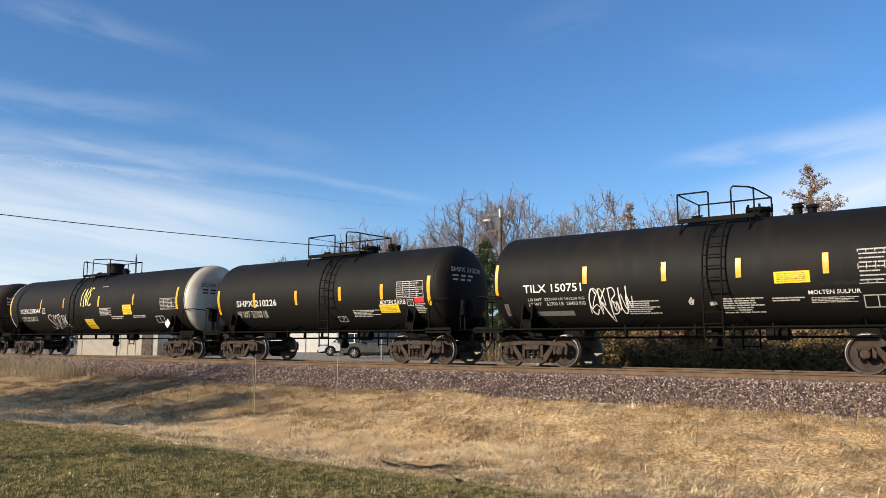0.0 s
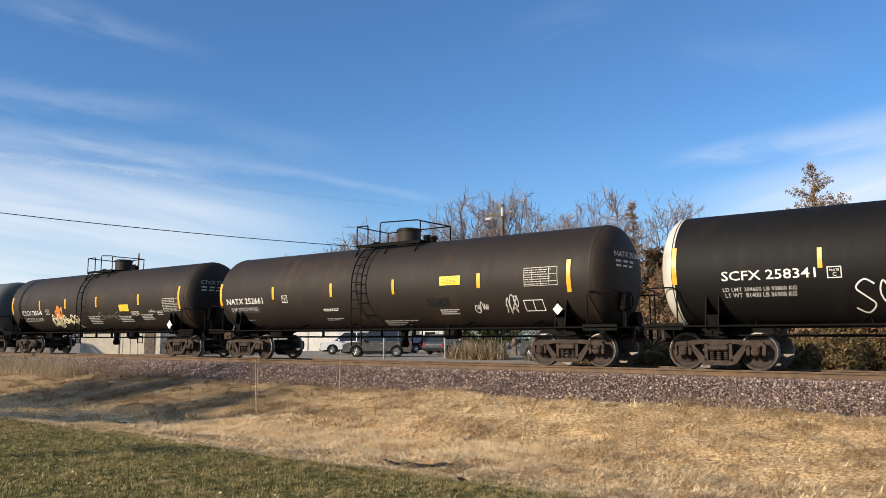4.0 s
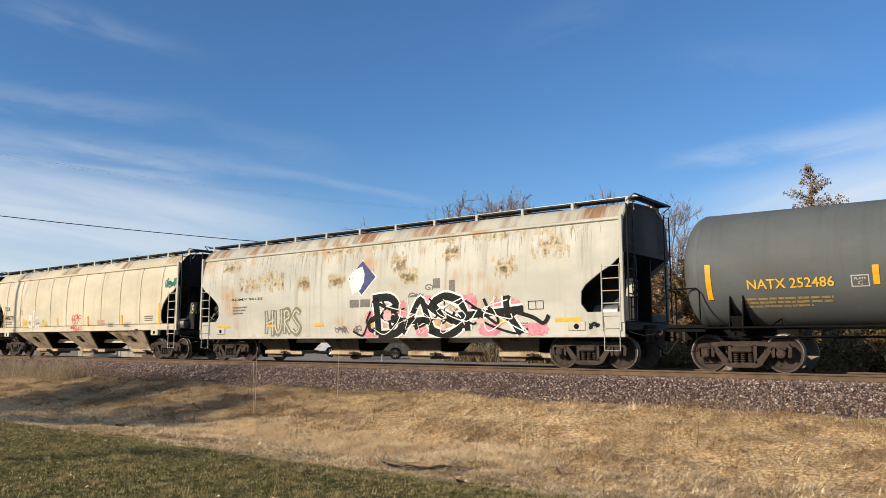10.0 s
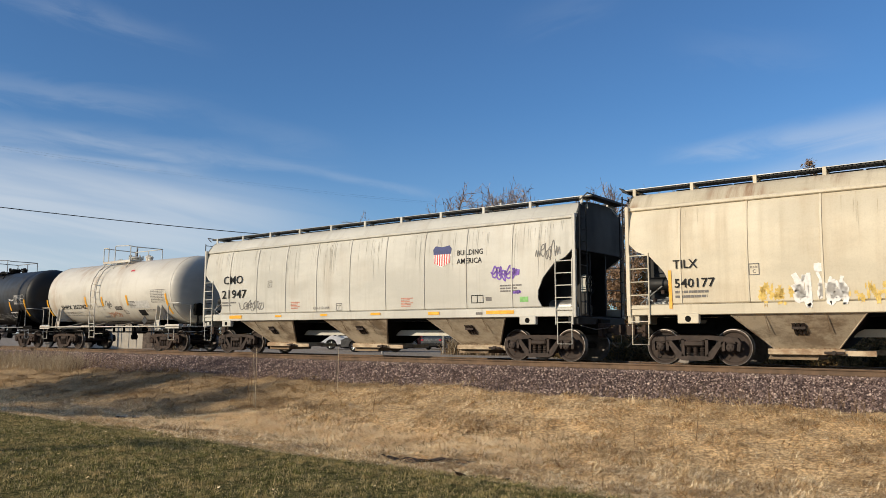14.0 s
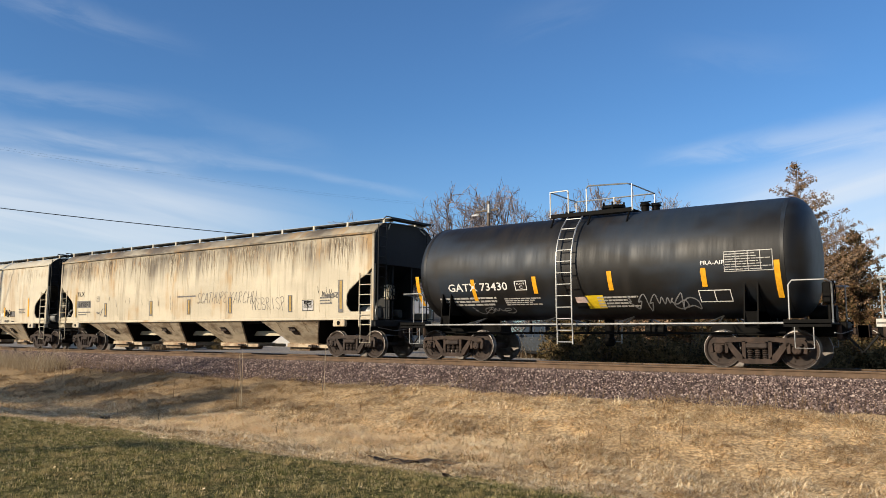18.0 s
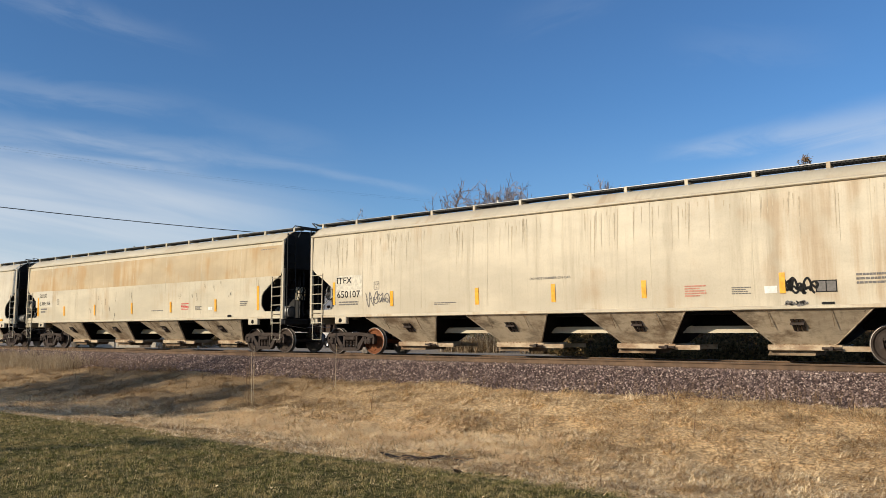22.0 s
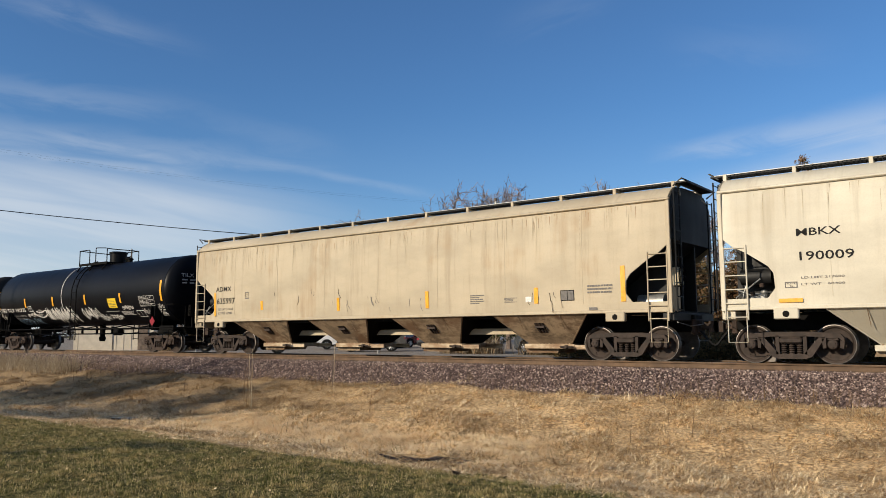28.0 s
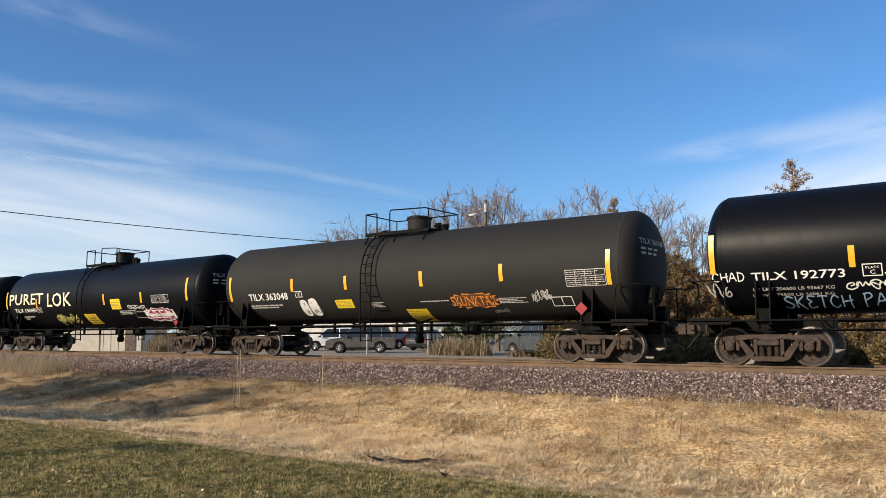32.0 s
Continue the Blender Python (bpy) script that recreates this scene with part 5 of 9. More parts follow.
    for s in (-1, 1):
        g = Geo()
        for a in np.arange(0.62, 1.03, 0.1):
            g.box(-L - 0.25, L + 0.25, *sorted((s * a, s * (a + 0.02))), 4.555, 4.60)
        for k in range(int(2 * L / 0.09)):
            xx = -L + k * 0.09
            g.box(xx, xx + 0.035, *sorted((s * 0.6, s * 1.04)), 4.56, 4.595)
        part("running_board", g, MAT["grating"], car, "dark steel grating walkway")
        part("board_edge", Geo().box(-L - 0.25, L + 0.25, *sorted((s * 1.035, s * 1.06)), 4.595, 4.609), MAT["galv"], car)
        for k in range(nposts + 1):
            xx = -L + 0.06 + (2 * L - 0.12) * k / nposts
            g = Geo().box(xx - 0.045, xx + 0.045, *sorted((s * 1.03, s * 1.075)), 4.34, 4.615, 0.006)
            g.box(xx - 0.03, xx + 0.03, *sorted((s * 0.6, s * 1.05)), 4.52, 4.56)
            g.tube([(xx + 0.16, s * 1.0, 4.24), (xx, s * 0.7, 4.53)], 0.02, 5)
            part("walkway_post", g, MAT[rails_mat], car)
    for s in (-1, 1):
        # end sheet above, slope sheet below, open cage with ladders
        xe = s * (L - 0.06)
        outline = [(-wide(3.05), 3.05), (-wide(3.5), 3.5), (-wide(3.96), 3.96)] + [(-a, b) for a, b in roof] + [(a, b) for a, b in reversed(roof[:-1])] + [(wide(3.96), 3.96), (wide(3.5), 3.5), (wide(3.05), 3.05)]
        xo = s * (L + 0.012)
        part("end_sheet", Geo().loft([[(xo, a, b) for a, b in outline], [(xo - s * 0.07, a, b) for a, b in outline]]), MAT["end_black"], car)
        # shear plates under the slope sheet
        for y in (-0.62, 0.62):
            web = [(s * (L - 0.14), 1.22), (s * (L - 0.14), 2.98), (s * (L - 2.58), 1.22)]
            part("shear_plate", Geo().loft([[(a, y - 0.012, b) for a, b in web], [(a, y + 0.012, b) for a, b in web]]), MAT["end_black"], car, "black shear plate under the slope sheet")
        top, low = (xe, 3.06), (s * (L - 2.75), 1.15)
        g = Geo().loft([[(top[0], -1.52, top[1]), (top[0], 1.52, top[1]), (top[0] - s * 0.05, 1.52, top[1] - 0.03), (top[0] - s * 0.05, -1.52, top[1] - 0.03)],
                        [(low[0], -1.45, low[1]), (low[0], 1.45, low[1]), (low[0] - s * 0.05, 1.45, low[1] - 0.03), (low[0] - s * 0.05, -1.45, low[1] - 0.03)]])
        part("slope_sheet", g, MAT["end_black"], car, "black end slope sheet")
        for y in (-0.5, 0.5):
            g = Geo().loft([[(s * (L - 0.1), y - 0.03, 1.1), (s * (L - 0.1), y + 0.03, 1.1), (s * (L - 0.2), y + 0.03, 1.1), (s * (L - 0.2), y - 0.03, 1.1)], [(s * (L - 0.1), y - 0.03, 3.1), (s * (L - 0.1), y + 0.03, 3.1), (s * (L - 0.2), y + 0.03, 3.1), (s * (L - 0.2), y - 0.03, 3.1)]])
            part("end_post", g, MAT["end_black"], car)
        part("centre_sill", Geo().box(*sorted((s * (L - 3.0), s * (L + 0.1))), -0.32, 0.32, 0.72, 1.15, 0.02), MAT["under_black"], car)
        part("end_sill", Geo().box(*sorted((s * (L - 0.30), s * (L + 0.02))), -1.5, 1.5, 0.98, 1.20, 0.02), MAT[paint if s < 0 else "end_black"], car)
        part("end_platform", Geo().box(*sorted((s * (L - 1.2), s * (L - 0.05))), -1.35, 1.35, 1.20, 1.24), MAT["under_black"], car)
        for t in (-1, 1):
            part("corner_post", Geo().box(*sorted((s * L, s * (L - 0.10))), *sorted((t * 1.50, t * 1.60)), 1.18, 4.05, 0.012), MAT[paint], car)
            xr = (s * (L - 0.10), s * (L - 0.62))
            ladder("side_ladder", xr, 0.98, 2.75 if cut == "angled" else 2.8, 6, MAT[paint], car, lambda z, t=t: t * 1.60, 0.015)
            part("corner_step", stirrup_geo(s * (L - 0.14), s * (L - 0.58), t * 1.58, 1.2, 0.45), MAT[paint], car)
            ladder("end_ladder", (t * 1.5, t * 1.1), 1.2, 4.35, 10, MAT["end_black"], car, lambda z: 0.0, 0.014, pose(s * (L + 0.10), 0, 0, 0, 0, 90))
            g = Geo().box(*sorted((s * (h - 0.32), s * (h + 0.22))), *sorted((t * 1.45, t * 1.60)), 0.98, 1.24, 0.02)
            pad = part("jacking_pad", g, MAT[paint], car)
            part("lift_hole", Geo().lathe_y([(t * 1.595, 0.075), (t * 1.607, 0.075), (t * 1.607, 0.004)], s * (h - 0.05), 1.10, 14), MAT["under_black"], pad, "dark lifting hole")
        g = Geo().tube([(s * (L + 0.02), -1.3, 4.45), (s * (L + 0.25), -1.3, 4.62), (s * (L + 0.25), 1.3, 4.62), (s * (L + 0.02), 1.3, 4.45)], 0.02)
        g.box(*sorted((s * (L - 0.02), s * (L + 0.30))), -1.05, 1.05, 4.56, 4.60)
        part("end_walkway", g, MAT["grating"], car)
        part("coupler", coupler_geo(s, h + 1.0, L + 0.62), MAT["rust_iron"], car)
        part("brake_hose", hose_geo(s, L + 0.6), MAT["rubber"], car)
        part("cut_lever", Geo().tube([(s * (L + 0.05), -1.4, 0.95), (s * (L + 0.1), -0.6, 0.85), (s * (L + 0.3), -0.25, 0.9)], 0.012, 5), MAT["galv"], car)
    # brake gear on the leading platform
    xw = L - 0.08
    g = Geo()
    g.tube([(xw, -0.55 + 0.28 * math.cos(a), 2.15 + 0.28 * math.sin(a)) for a in np.linspace(0, 2 * math.pi, 21)], 0.016)
    for a in (0, 1.05, 2.09):
        g.tube([(xw, -0.55 + 0.28 * math.cos(a), 2.15 + 0.28 * math.sin(a)), (xw, -0.55 - 0.28 * math.cos(a), 2.15 - 0.28 * math.sin(a))], 0.012, 5)
    part("brake_wheel", g, MAT["under_black"], car)
    part("brake_housing", Geo().box(xw - 0.25, xw - 0.03, -0.72, -0.38, 1.9, 2.4, 0.03), MAT[paint], car)
    part("air_reservoir", Geo().lathe_x([(L - 1.25, 0.02), (L - 1.22, 0.22), (L - 0.5, 0.22), (L - 0.47, 0.02)], -0.7, 1.48, 18), MAT["galv"], car, "grey brake air tank")
    part("brake_cylinder", Geo().lathe_x([(L - 1.1, 0.02), (L - 1.08, 0.15), (L - 0.6, 0.15), (L - 0.58, 0.02)], 0.5, 1.45, 16), MAT["galv"], car)
    g = Geo().box(-L + 0.55, -L + 0.95, -1.2, -0.8, 1.24, 1.62, 0.05)
    g.lathe_z([(1.24, 0.12), (1.7, 0.12), (1.75, 0.05)], -L + 0.75, -0.55, 12)
    part("control_valve", g, MAT["galv"], car)
    if kind == "flat" and bay_paint == "grime_grey" and paint != "cream_dirty":
        xb_ = -L + 1.12
        back = part("end_bulkhead", Geo().box(xb_, xb_ + 0.03, -1.42, 1.42, 1.22, 2.42, 0.006), MAT["bay_dark"], car, "dark ribbed end bulkhead")
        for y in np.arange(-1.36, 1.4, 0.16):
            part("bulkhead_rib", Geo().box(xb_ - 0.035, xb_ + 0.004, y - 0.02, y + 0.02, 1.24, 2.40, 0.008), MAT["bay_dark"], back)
        xh, yh = -L + 0.62, -1.12
        g = Geo().tube([(xh, yh + 0.27 * math.cos(a), 2.1 + 0.27 * math.sin(a)) for a in np.linspace(0, 2 * math.pi, 21)], 0.018)
        for a in (0, 1.05, 2.09):
            g.tube([(xh, yh + 0.27 * math.cos(a), 2.1 + 0.27 * math.sin(a)), (xh, yh - 0.27 * math.cos(a), 2.1 - 0.27 * math.sin(a))], 0.012, 5)
        part("brake_wheel", g, MAT["galv"], car)
        part("brake_housing", Geo().box(xh + 0.02, xh + 0.2, yh - 0.13, yh + 0.13, 1.85, 2.3, 0.03), MAT["galv"], car)
        part("brake_stand", Geo().box(xh + 0.08, xh + 0.16, yh - 0.05, yh + 0.05, 1.23, 1.87, 0.01), MAT["end_black"], car)
        part("cage_plate", Geo().loft([[(a, y, b) for a, b in ((-L + 0.13, 1.22), (-L + 0.13, 2.98), (-L + 2.58, 1.22))] for y in (1.36, 1.385)]), MAT["bay_dark"], car, "dark plate on the far side of the end cage")
    part("air_reservoir", Geo().lathe_x([(-L + 0.30, 0.02), (-L + 0.33, 0.19), (-L + 1.05, 0.19), (-L + 1.08, 0.02)], -0.95, 2.02, 18), MAT["end_black"], car, "black brake air tank")
    for k, (xa_, za_, xb_, zb_) in enumerate(((0.25, 1.30, 0.85, 1.95), (0.40, 1.25, 0.55, 1.85), (0.95, 1.28, 0.30, 1.70), (0.70, 1.60, 1.10, 1.35))):
        pipe = [(-L + xa_, -1.28 + 0.05 * k, za_), (-L + xa_ + 0.04, -1.34, (za_ * 2 + zb_) / 3), (-L + (xa_ + xb_) / 2, -1.36, (za_ + zb_) / 2 + 0.08), (-L + xb_, -1.30, zb_)]
        part("brake_pipe", Geo().tube(pipe, 0.018, 6), MAT["galv"], car)
    for k in range(3):
        part("pipe_union", Geo().lathe_z([(1.34 + 0.2 * k, 0.02), (1.35 + 0.2 * k, 0.06), (1.43 + 0.2 * k, 0.06), (1.44 + 0.2 * k, 0.02)], -L + 0.45 + 0.22 * k, -1.33, 8), MAT["rust_iron"], car)
    # hopper bays under the sill
    n, pitch, bt, bb = bays
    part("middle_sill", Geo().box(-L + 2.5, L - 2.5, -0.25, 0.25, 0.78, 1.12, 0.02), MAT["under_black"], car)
    # ridge sheet in black, so its colour carries the deep shade between the bays
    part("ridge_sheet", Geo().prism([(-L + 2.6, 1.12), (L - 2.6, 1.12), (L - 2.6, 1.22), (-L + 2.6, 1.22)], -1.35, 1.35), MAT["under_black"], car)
    for k in range(n):
        xc = (k - (n - 1) / 2) * pitch
        by = 1.30 if kind == "deep" else 1.50
        # the outer slope of an end bay is the longer one
        reach = 0.22 if kind == "flat" else 0.0
        tl, tr = xc - bt / 2 - (reach if k == 0 else 0), xc + bt / 2 + (reach if k == n - 1 else 0)
        bl, br = xc - bb / 2, xc + bb / 2
        g = Geo().loft([[(tl, -by, 1.20), (tr, -by, 1.20), (tr, by, 1.20), (tl, by, 1.20)],
                        [(bl, -0.62, 0.38), (br, -0.62, 0.38), (br, 0.62, 0.38), (bl, 0.62, 0.38)]])
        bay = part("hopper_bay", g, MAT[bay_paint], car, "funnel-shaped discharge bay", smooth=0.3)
        # cheeks over the bay sides, coloured black in place of the shade on them
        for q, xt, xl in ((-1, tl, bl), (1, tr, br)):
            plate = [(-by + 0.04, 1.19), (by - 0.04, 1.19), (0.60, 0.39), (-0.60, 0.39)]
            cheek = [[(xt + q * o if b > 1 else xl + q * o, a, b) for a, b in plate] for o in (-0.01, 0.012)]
            part("bay_side", Geo().loft(cheek), MAT["under_black"], bay, "bay side blackened to stand for its shade")
            part("bay_edge", Geo().tube([(xt - q * 0.015, -by - 0.004, 1.19), (xl - q * 0.015, -0.626, 0.385)], 0.017, 4), MAT[bay_paint], bay, "welded edge angle")
        # weld seams pressed into the sheet
        for u in (0.27, 0.72):
            part("weld_seam", Geo().tube([(tl + (tr - tl) * u, -by - 0.002, 1.18), (tl + (tr - tl) * u + 0.03 * (0.5 - u), -by * 0.62 - 0.24, 0.80)], 0.009, 4), MAT["bay_rust"], bay)
        gate = "gate_dirty" if bay_paint != "cream_clean" else paint
        g = Geo().box(xc - bb / 2 - 0.12, xc + bb / 2 + 0.12, -0.72, 0.72, 0.24, 0.38, 0.012)
        g.box(xc + bb / 2 + 0.1, xc + bb / 2 + 0.75, -0.70, -0.62, 0.23, 0.35)
        g.box(xc + bb / 2 + 0.1, xc + bb / 2 + 0.75, 0.62, 0.70, 0.23, 0.35)
        part("outlet_gate", g, MAT[gate], bay, "dirt-stained sliding outlet gate")
        g = Geo().loft([[(bl - 0.10, -0.58, 0.25), (br - 0.45, -0.58, 0.25), (br - 0.45, 0.58, 0.25), (bl - 0.10, 0.58, 0.25)],
                        [(bl - 0.16, -0.55, 0.12), (br - 0.50, -0.55, 0.12), (br - 0.50, 0.55, 0.12), (bl - 0.16, 0.55, 0.12)]])
        part("outlet_boot", g, MAT["bay_rust"], bay, "dusty outlet boot under the gate")
        for bx in np.arange(bl + 0.04, br, 0.11):
            part("gate_bolt", BOLT, None, bay, at=pose(bx, -0.70, 0.388))
        # vibrator bracket on the sloping front
        g = Geo()
        for a in (-0.10, 0.0, 0.10):
            g.loft([[(xc + a - 0.03, -1.06, 0.74), (xc + a + 0.03, -1.06, 0.74), (xc + a + 0.03, -0.98, 0.70), (xc + a - 0.03, -0.98, 0.70)],
                    [(xc + a - 0.045, -1.33, 0.98), (xc + a + 0.03, -1.33, 0.98), (xc + a + 0.03, -1.24, 0.98), (xc + a - 0.045, -1.24, 0.98)]])
        g.box(xc - 0.16, xc + 0.14, -1.24, -1.16, 0.84, 0.90)
        part("vibrator_bracket", g, MAT["dark_iron"], bay, "dark vibrator bracket")
        g = Geo().lathe_y([(-0.86, 0.02), (-0.86, 0.05), (-0.72, 0.05), (-0.72, 0.02)], xc + bb / 2 - 0.1, 0.30, 8)
        g.tube([(xc + bb / 2 - 0.3, -0.80, 0.30), (xc + bb / 2 + 0.12, -0.80, 0.30)], 0.03)
        part("gate_crank", g, MAT["dark_iron"], bay)
    for k in range(n - 1):
        xc = (k - (n - 2) / 2) * pitch
        w = pitch - bt
        g = Geo().prism([(xc - w / 2 - 0.62, 0.66), (xc + w / 2 + 0.62, 0.66), (xc + w / 2 + 0.25, 0.84), (xc - w / 2 - 0.25, 0.84)], -0.5, -0.42)
        part("saddle_plate", g, MAT[paint], car)
    bogie(car, -h, truck)
    bogie(car, h, truck)
    if orange:
        WHEELSETS[-4][0].data = TRUCK[truck]["wheels"]
        WHEELSETS[-3][0].data = ORANGE_WHEELS
    TRAIN.append((car, mid))
    return car, put, mid

# ---- the train, first car to last ----
BOLT = Geo().box(-0.018, 0.018, -0.018, 0.018, -0.012, 0.016, 0.004).mesh("gate_bolt", MAT["gate_dirty"])
R4 = (4, 3.92, 2.80, 1.40)
R3 = (3, 4.58, 2.95, 1.45)


c1 = tank_car("black molten sulfur tank car with white stencils and a tag", -11.53, -2.10, 3.82, 1.42, "black_old", dome="bolted", steps=0.45, deck=(-0.38, 1.55))
c2 = tank_car("short black sulfur tank car with yellow placard", -24.93, -15.88, 3.82, 1.42, "black_old", dome="bolted", steps=0.53, deck=(-0.87, 1.75))
c3 = tank_car("black tank car with one white painted head and white tags", -43.10, -29.00, 3.93, 1.48, "black_old", head="white_tank", steps=-1.30, deck=(-1.66, 0.85))
c4 = tank_car("dusty brown-black tank car with white reporting marks", -61.55, -47.30, 3.97, 1.49, "black_brown", steps=-0.75, deck=(-1.30, 1.60))
c5 = tank_car("rusty black tank car with an orange and white tag", -80.10, -66.07, 4.03, 1.50, "black_brown", steps=-0.58, deck=(-1.3, 1.0))
c6 = tank_car("plain grey tank car with yellow lettering", -98.57, -84.60, 3.98, 1.50, "grey_tank", squat=True, steps=0.30, deck=(-1.22, 1.43))
# c7's bays lie in shade under the side, put into their dark colour
c7 = hopper_car("cream rust-stained covered hopper with bold graffiti", -118.40, -102.70, -120.10, -101.72, "deep", (4, 3.62, 2.15, 1.2), "cream_rust", bay_paint="bay_dark", truck="dark", roof_paint="roof_worn")
c8 = hopper_car("cream ribbed covered hopper with a white splash tag", -137.10, -122.92, -138.95, -121.65, "round", R3, "cream_warm", roof_paint="roof_cream", ribs=tuple(-7.2 + i * 1.63 for i in range(10)), cut="round")
c9 = hopper_car("light grey-cream covered hopper with a shield emblem", -155.43, -141.62, -157.11, -140.32, "round", R3, "grey_cream", ribs=tuple(-6.7 + i * 1.63 for i in range(9)), cut="round")
c10 = tank_car("white tank car with black stencils and rust spots", -169.20, -160.41, 4.14, 1.50, "white_tank", dome="bolted", trim="white_tank", rails_mat="white_tank", steps=-0.91, deck=(-1.38, 1.0))
c11 = tank_car("patched black tank car with a white ladder", -182.50, -173.52, 4.16, 1.50, "black_patch", dome="bolted", rails_mat="galv", steps=-0.55, deck=(-1.15, 1.35), over=0.75)
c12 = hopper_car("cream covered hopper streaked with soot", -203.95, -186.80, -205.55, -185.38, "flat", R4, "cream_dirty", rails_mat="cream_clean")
c13 = hopper_car("cream covered hopper with faint dirt runs", -225.42, -208.20, -227.02, -206.86, "flat", R4, "cream", orange=True)
c14 = hopper_car("cream covered hopper with tan repainted band", -246.68, -229.95, -248.25, -228.25, "flat", R4, "cream_tan")
patch(*c14[:2], -9.85, 9.85, 2.78, 3.92, "tan_band", "repainted_band", "tan overpainted band under the eaves", 0.004)
c15 = hopper_car("clean light cream covered hopper", -267.75, -251.00, -269.15, -249.60, "flat", R4, "cream_clean", bay_paint="cream_clean")
c16 = hopper_car("dull cream covered hopper with black marks", -288.66, -271.86, -290.15, -270.34, "flat", R4, "cream_dull", bay_paint="bay_rust")
c17 = tank_car("glossy black tank car covered in white tags", -307.04, -293.50, 4.22, 1.52, "black_new", steps=0.27, deck=(-0.70, 1.85))
c18 = tank_car("satin black tank car with an orange tag", -325.67, -311.55, 4.14, 1.51, "black_matte", steps=-0.94, deck=(-1.46, 1.25))
c19 = tank_car("glossy black tank car with white and pink tags", -343.47, -329.64, 4.08, 1.50, "black_new", steps=-0.85, deck=(-1.6, 1.0))
c20 = tank_car("black tank car at the end of the row", -361.87, -347.87, 4.05, 1.50, "black_new", steps=-0.6, deck=(-1.4, 2))


for car, body, xa, xb, crest, r in ((c2, "SHPX 210226", -24.93, -15.88, 3.82, 1.42), (c4, "NATX 252661", -61.75, -47.30, 3.97, 1.49), (c5, "CTCX 725318", -80.10, -66.07, 4.03, 1.50),
                                    (c17, "TILX 192773", -307.04, -293.50, 4.22, 1.52), (c18, "TILX 363048", -325.67, -311.55, 4.14, 1.51), (c19, "TILX 190481", -343.47, -329.64, 4.08, 1.50)):
    head_words(car[0], body, (xb - xa) / 2, crest - r, r)
head_words(c3[0], "SCFX 258341", 7.062, 2.45, 1.48, "black_paint")
# ---- paint and stencils on the cars ----
C = {i + 1: c[:2] for i, c in enumerate((c1, c2, c3, c4, c5, c6, c7, c8, c9, c10, c11, c12, c13, c14, c15, c16, c17, c18, c19, c20))}


def slid(put, dx):
    """Paint places counted from a mark dx metres along from the car's middle."""
    return lambda x, z, lift: put(x + dx, z, lift)


for i, dx in ((4, -0.10), (6, 0.40), (7, 0.21), (8, 0.12), (11, 0.38), (12, 0.14), (13, -0.16), (14, 0.16)):
    C[i] = (C[i][0], slid(C[i][1], dx))
for key, tone in (("yellow_pale", (0.75, 0.68, 0.20)), ("yellow_dirty", (0.36, 0.24, 0.08)), ("spray_cream", (0.72, 0.66, 0.45)), ("yellow_letter", (0.70, 0.42, 0.05)), ("yellow_faint", (0.30, 0.22, 0.09)), ("olive_paint", (0.20, 0.19, 0.11)),
                  ("red_faint", (0.50, 0.22, 0.16)), ("green_light", (0.22, 0.45, 0.16)), ("rust_faint", (0.45, 0.27, 0.18)), ("greyish", (0.48, 0.47, 0.44)), ("grey_dark", (0.05, 0.05, 0.05)),
                  ("yellow_wash", (0.66, 0.47, 0.14)), ("rust_wash", (0.455, 0.365, 0.235)), ("soot_wash", (0.20, 0.155, 0.105)), ("dirt_wash", (0.42, 0.355, 0.25)), ("dirt_grey", (0.36, 0.345, 0.295)), ("rust_run", (0.33, 0.21, 0.11)), ("pinkish", (0.55, 0.42, 0.38)), ("grey_light", (0.22, 0.22, 0.22)), ("cream_new", (0.57, 0.53, 0.43)), ("blue_light", (0.30, 0.45, 0.62)), ("magenta", (0.30, 0.035, 0.12)), ("crimson", (0.26, 0.018, 0.03)), ("navy", (0.05, 0.06, 0.16)), ("orange_dark", (0.10, 0.045, 0.02)), ("pink_faint", (0.58, 0.36, 0.34))):
    MAT[key] = plain("spray_" + key if "spray" not in key else key, tone, 0.5, 0, 0.2, 10)


def strip(car, put, x, z0, z1, w):
    dull = car == C[12][0]
    patch(car, put, x - w / 2, x + w / 2, z0, z1, "yellow_dirty" if dull else "yellow", "reflective_strip", "dirty ochre reflective strip" if dull else "yellow reflective strip", 0.016)


def stroke_line(car, put, x0, x1, z0, z1, mat):
    g = Geo()
    stroke(g, put, [(x0 + (x1 - x0) * i / 15, z0 + (z1 - z0) * i / 15) for i in range(16)], 0.035, 0.013)
    part("paint_run", g, MAT[mat], car)


def notice(car, put, x0, x1, z0, z1):
    """A yellow notice whose writing cannot be read."""
    board = patch(car, put, x0, x1, z0, z1, "yellow_sign", "notice", "yellow notice sticker", 0.008)
    g = Geo()
    for i in range(5):
        z, x = z0 + (z1 - z0) * (0.14 + 0.165 * i), x0 + 0.06
        while x < x1 - 0.12:
            w = 0.03 + 0.05 * ((i * 7 + int(x * 40)) % 3) / 2
            q = decal_quad(put, x, x + w, z, z + (z1 - z0) * (0.05 if i != 1 else 0.085), 0.011, 1)
            g.add(q.v, q.f)
            x += w + 0.025
    part("notice_print", g, MAT["olive_paint"], board)


def table(car, put, x0, x1, z0, z1, mat="white_faded"):
    """A stencilled test table: frame, columns and rows of small print."""
    outline_box(car, put, x0, x1, z0, z1, mat, 0.016, 4, "test_table")
    bars(car, put, x0 + 0.03, x1 - 0.03, z0, z1, 8, mat, "test_table_print", 0.32, int(abs(x0) * 100))


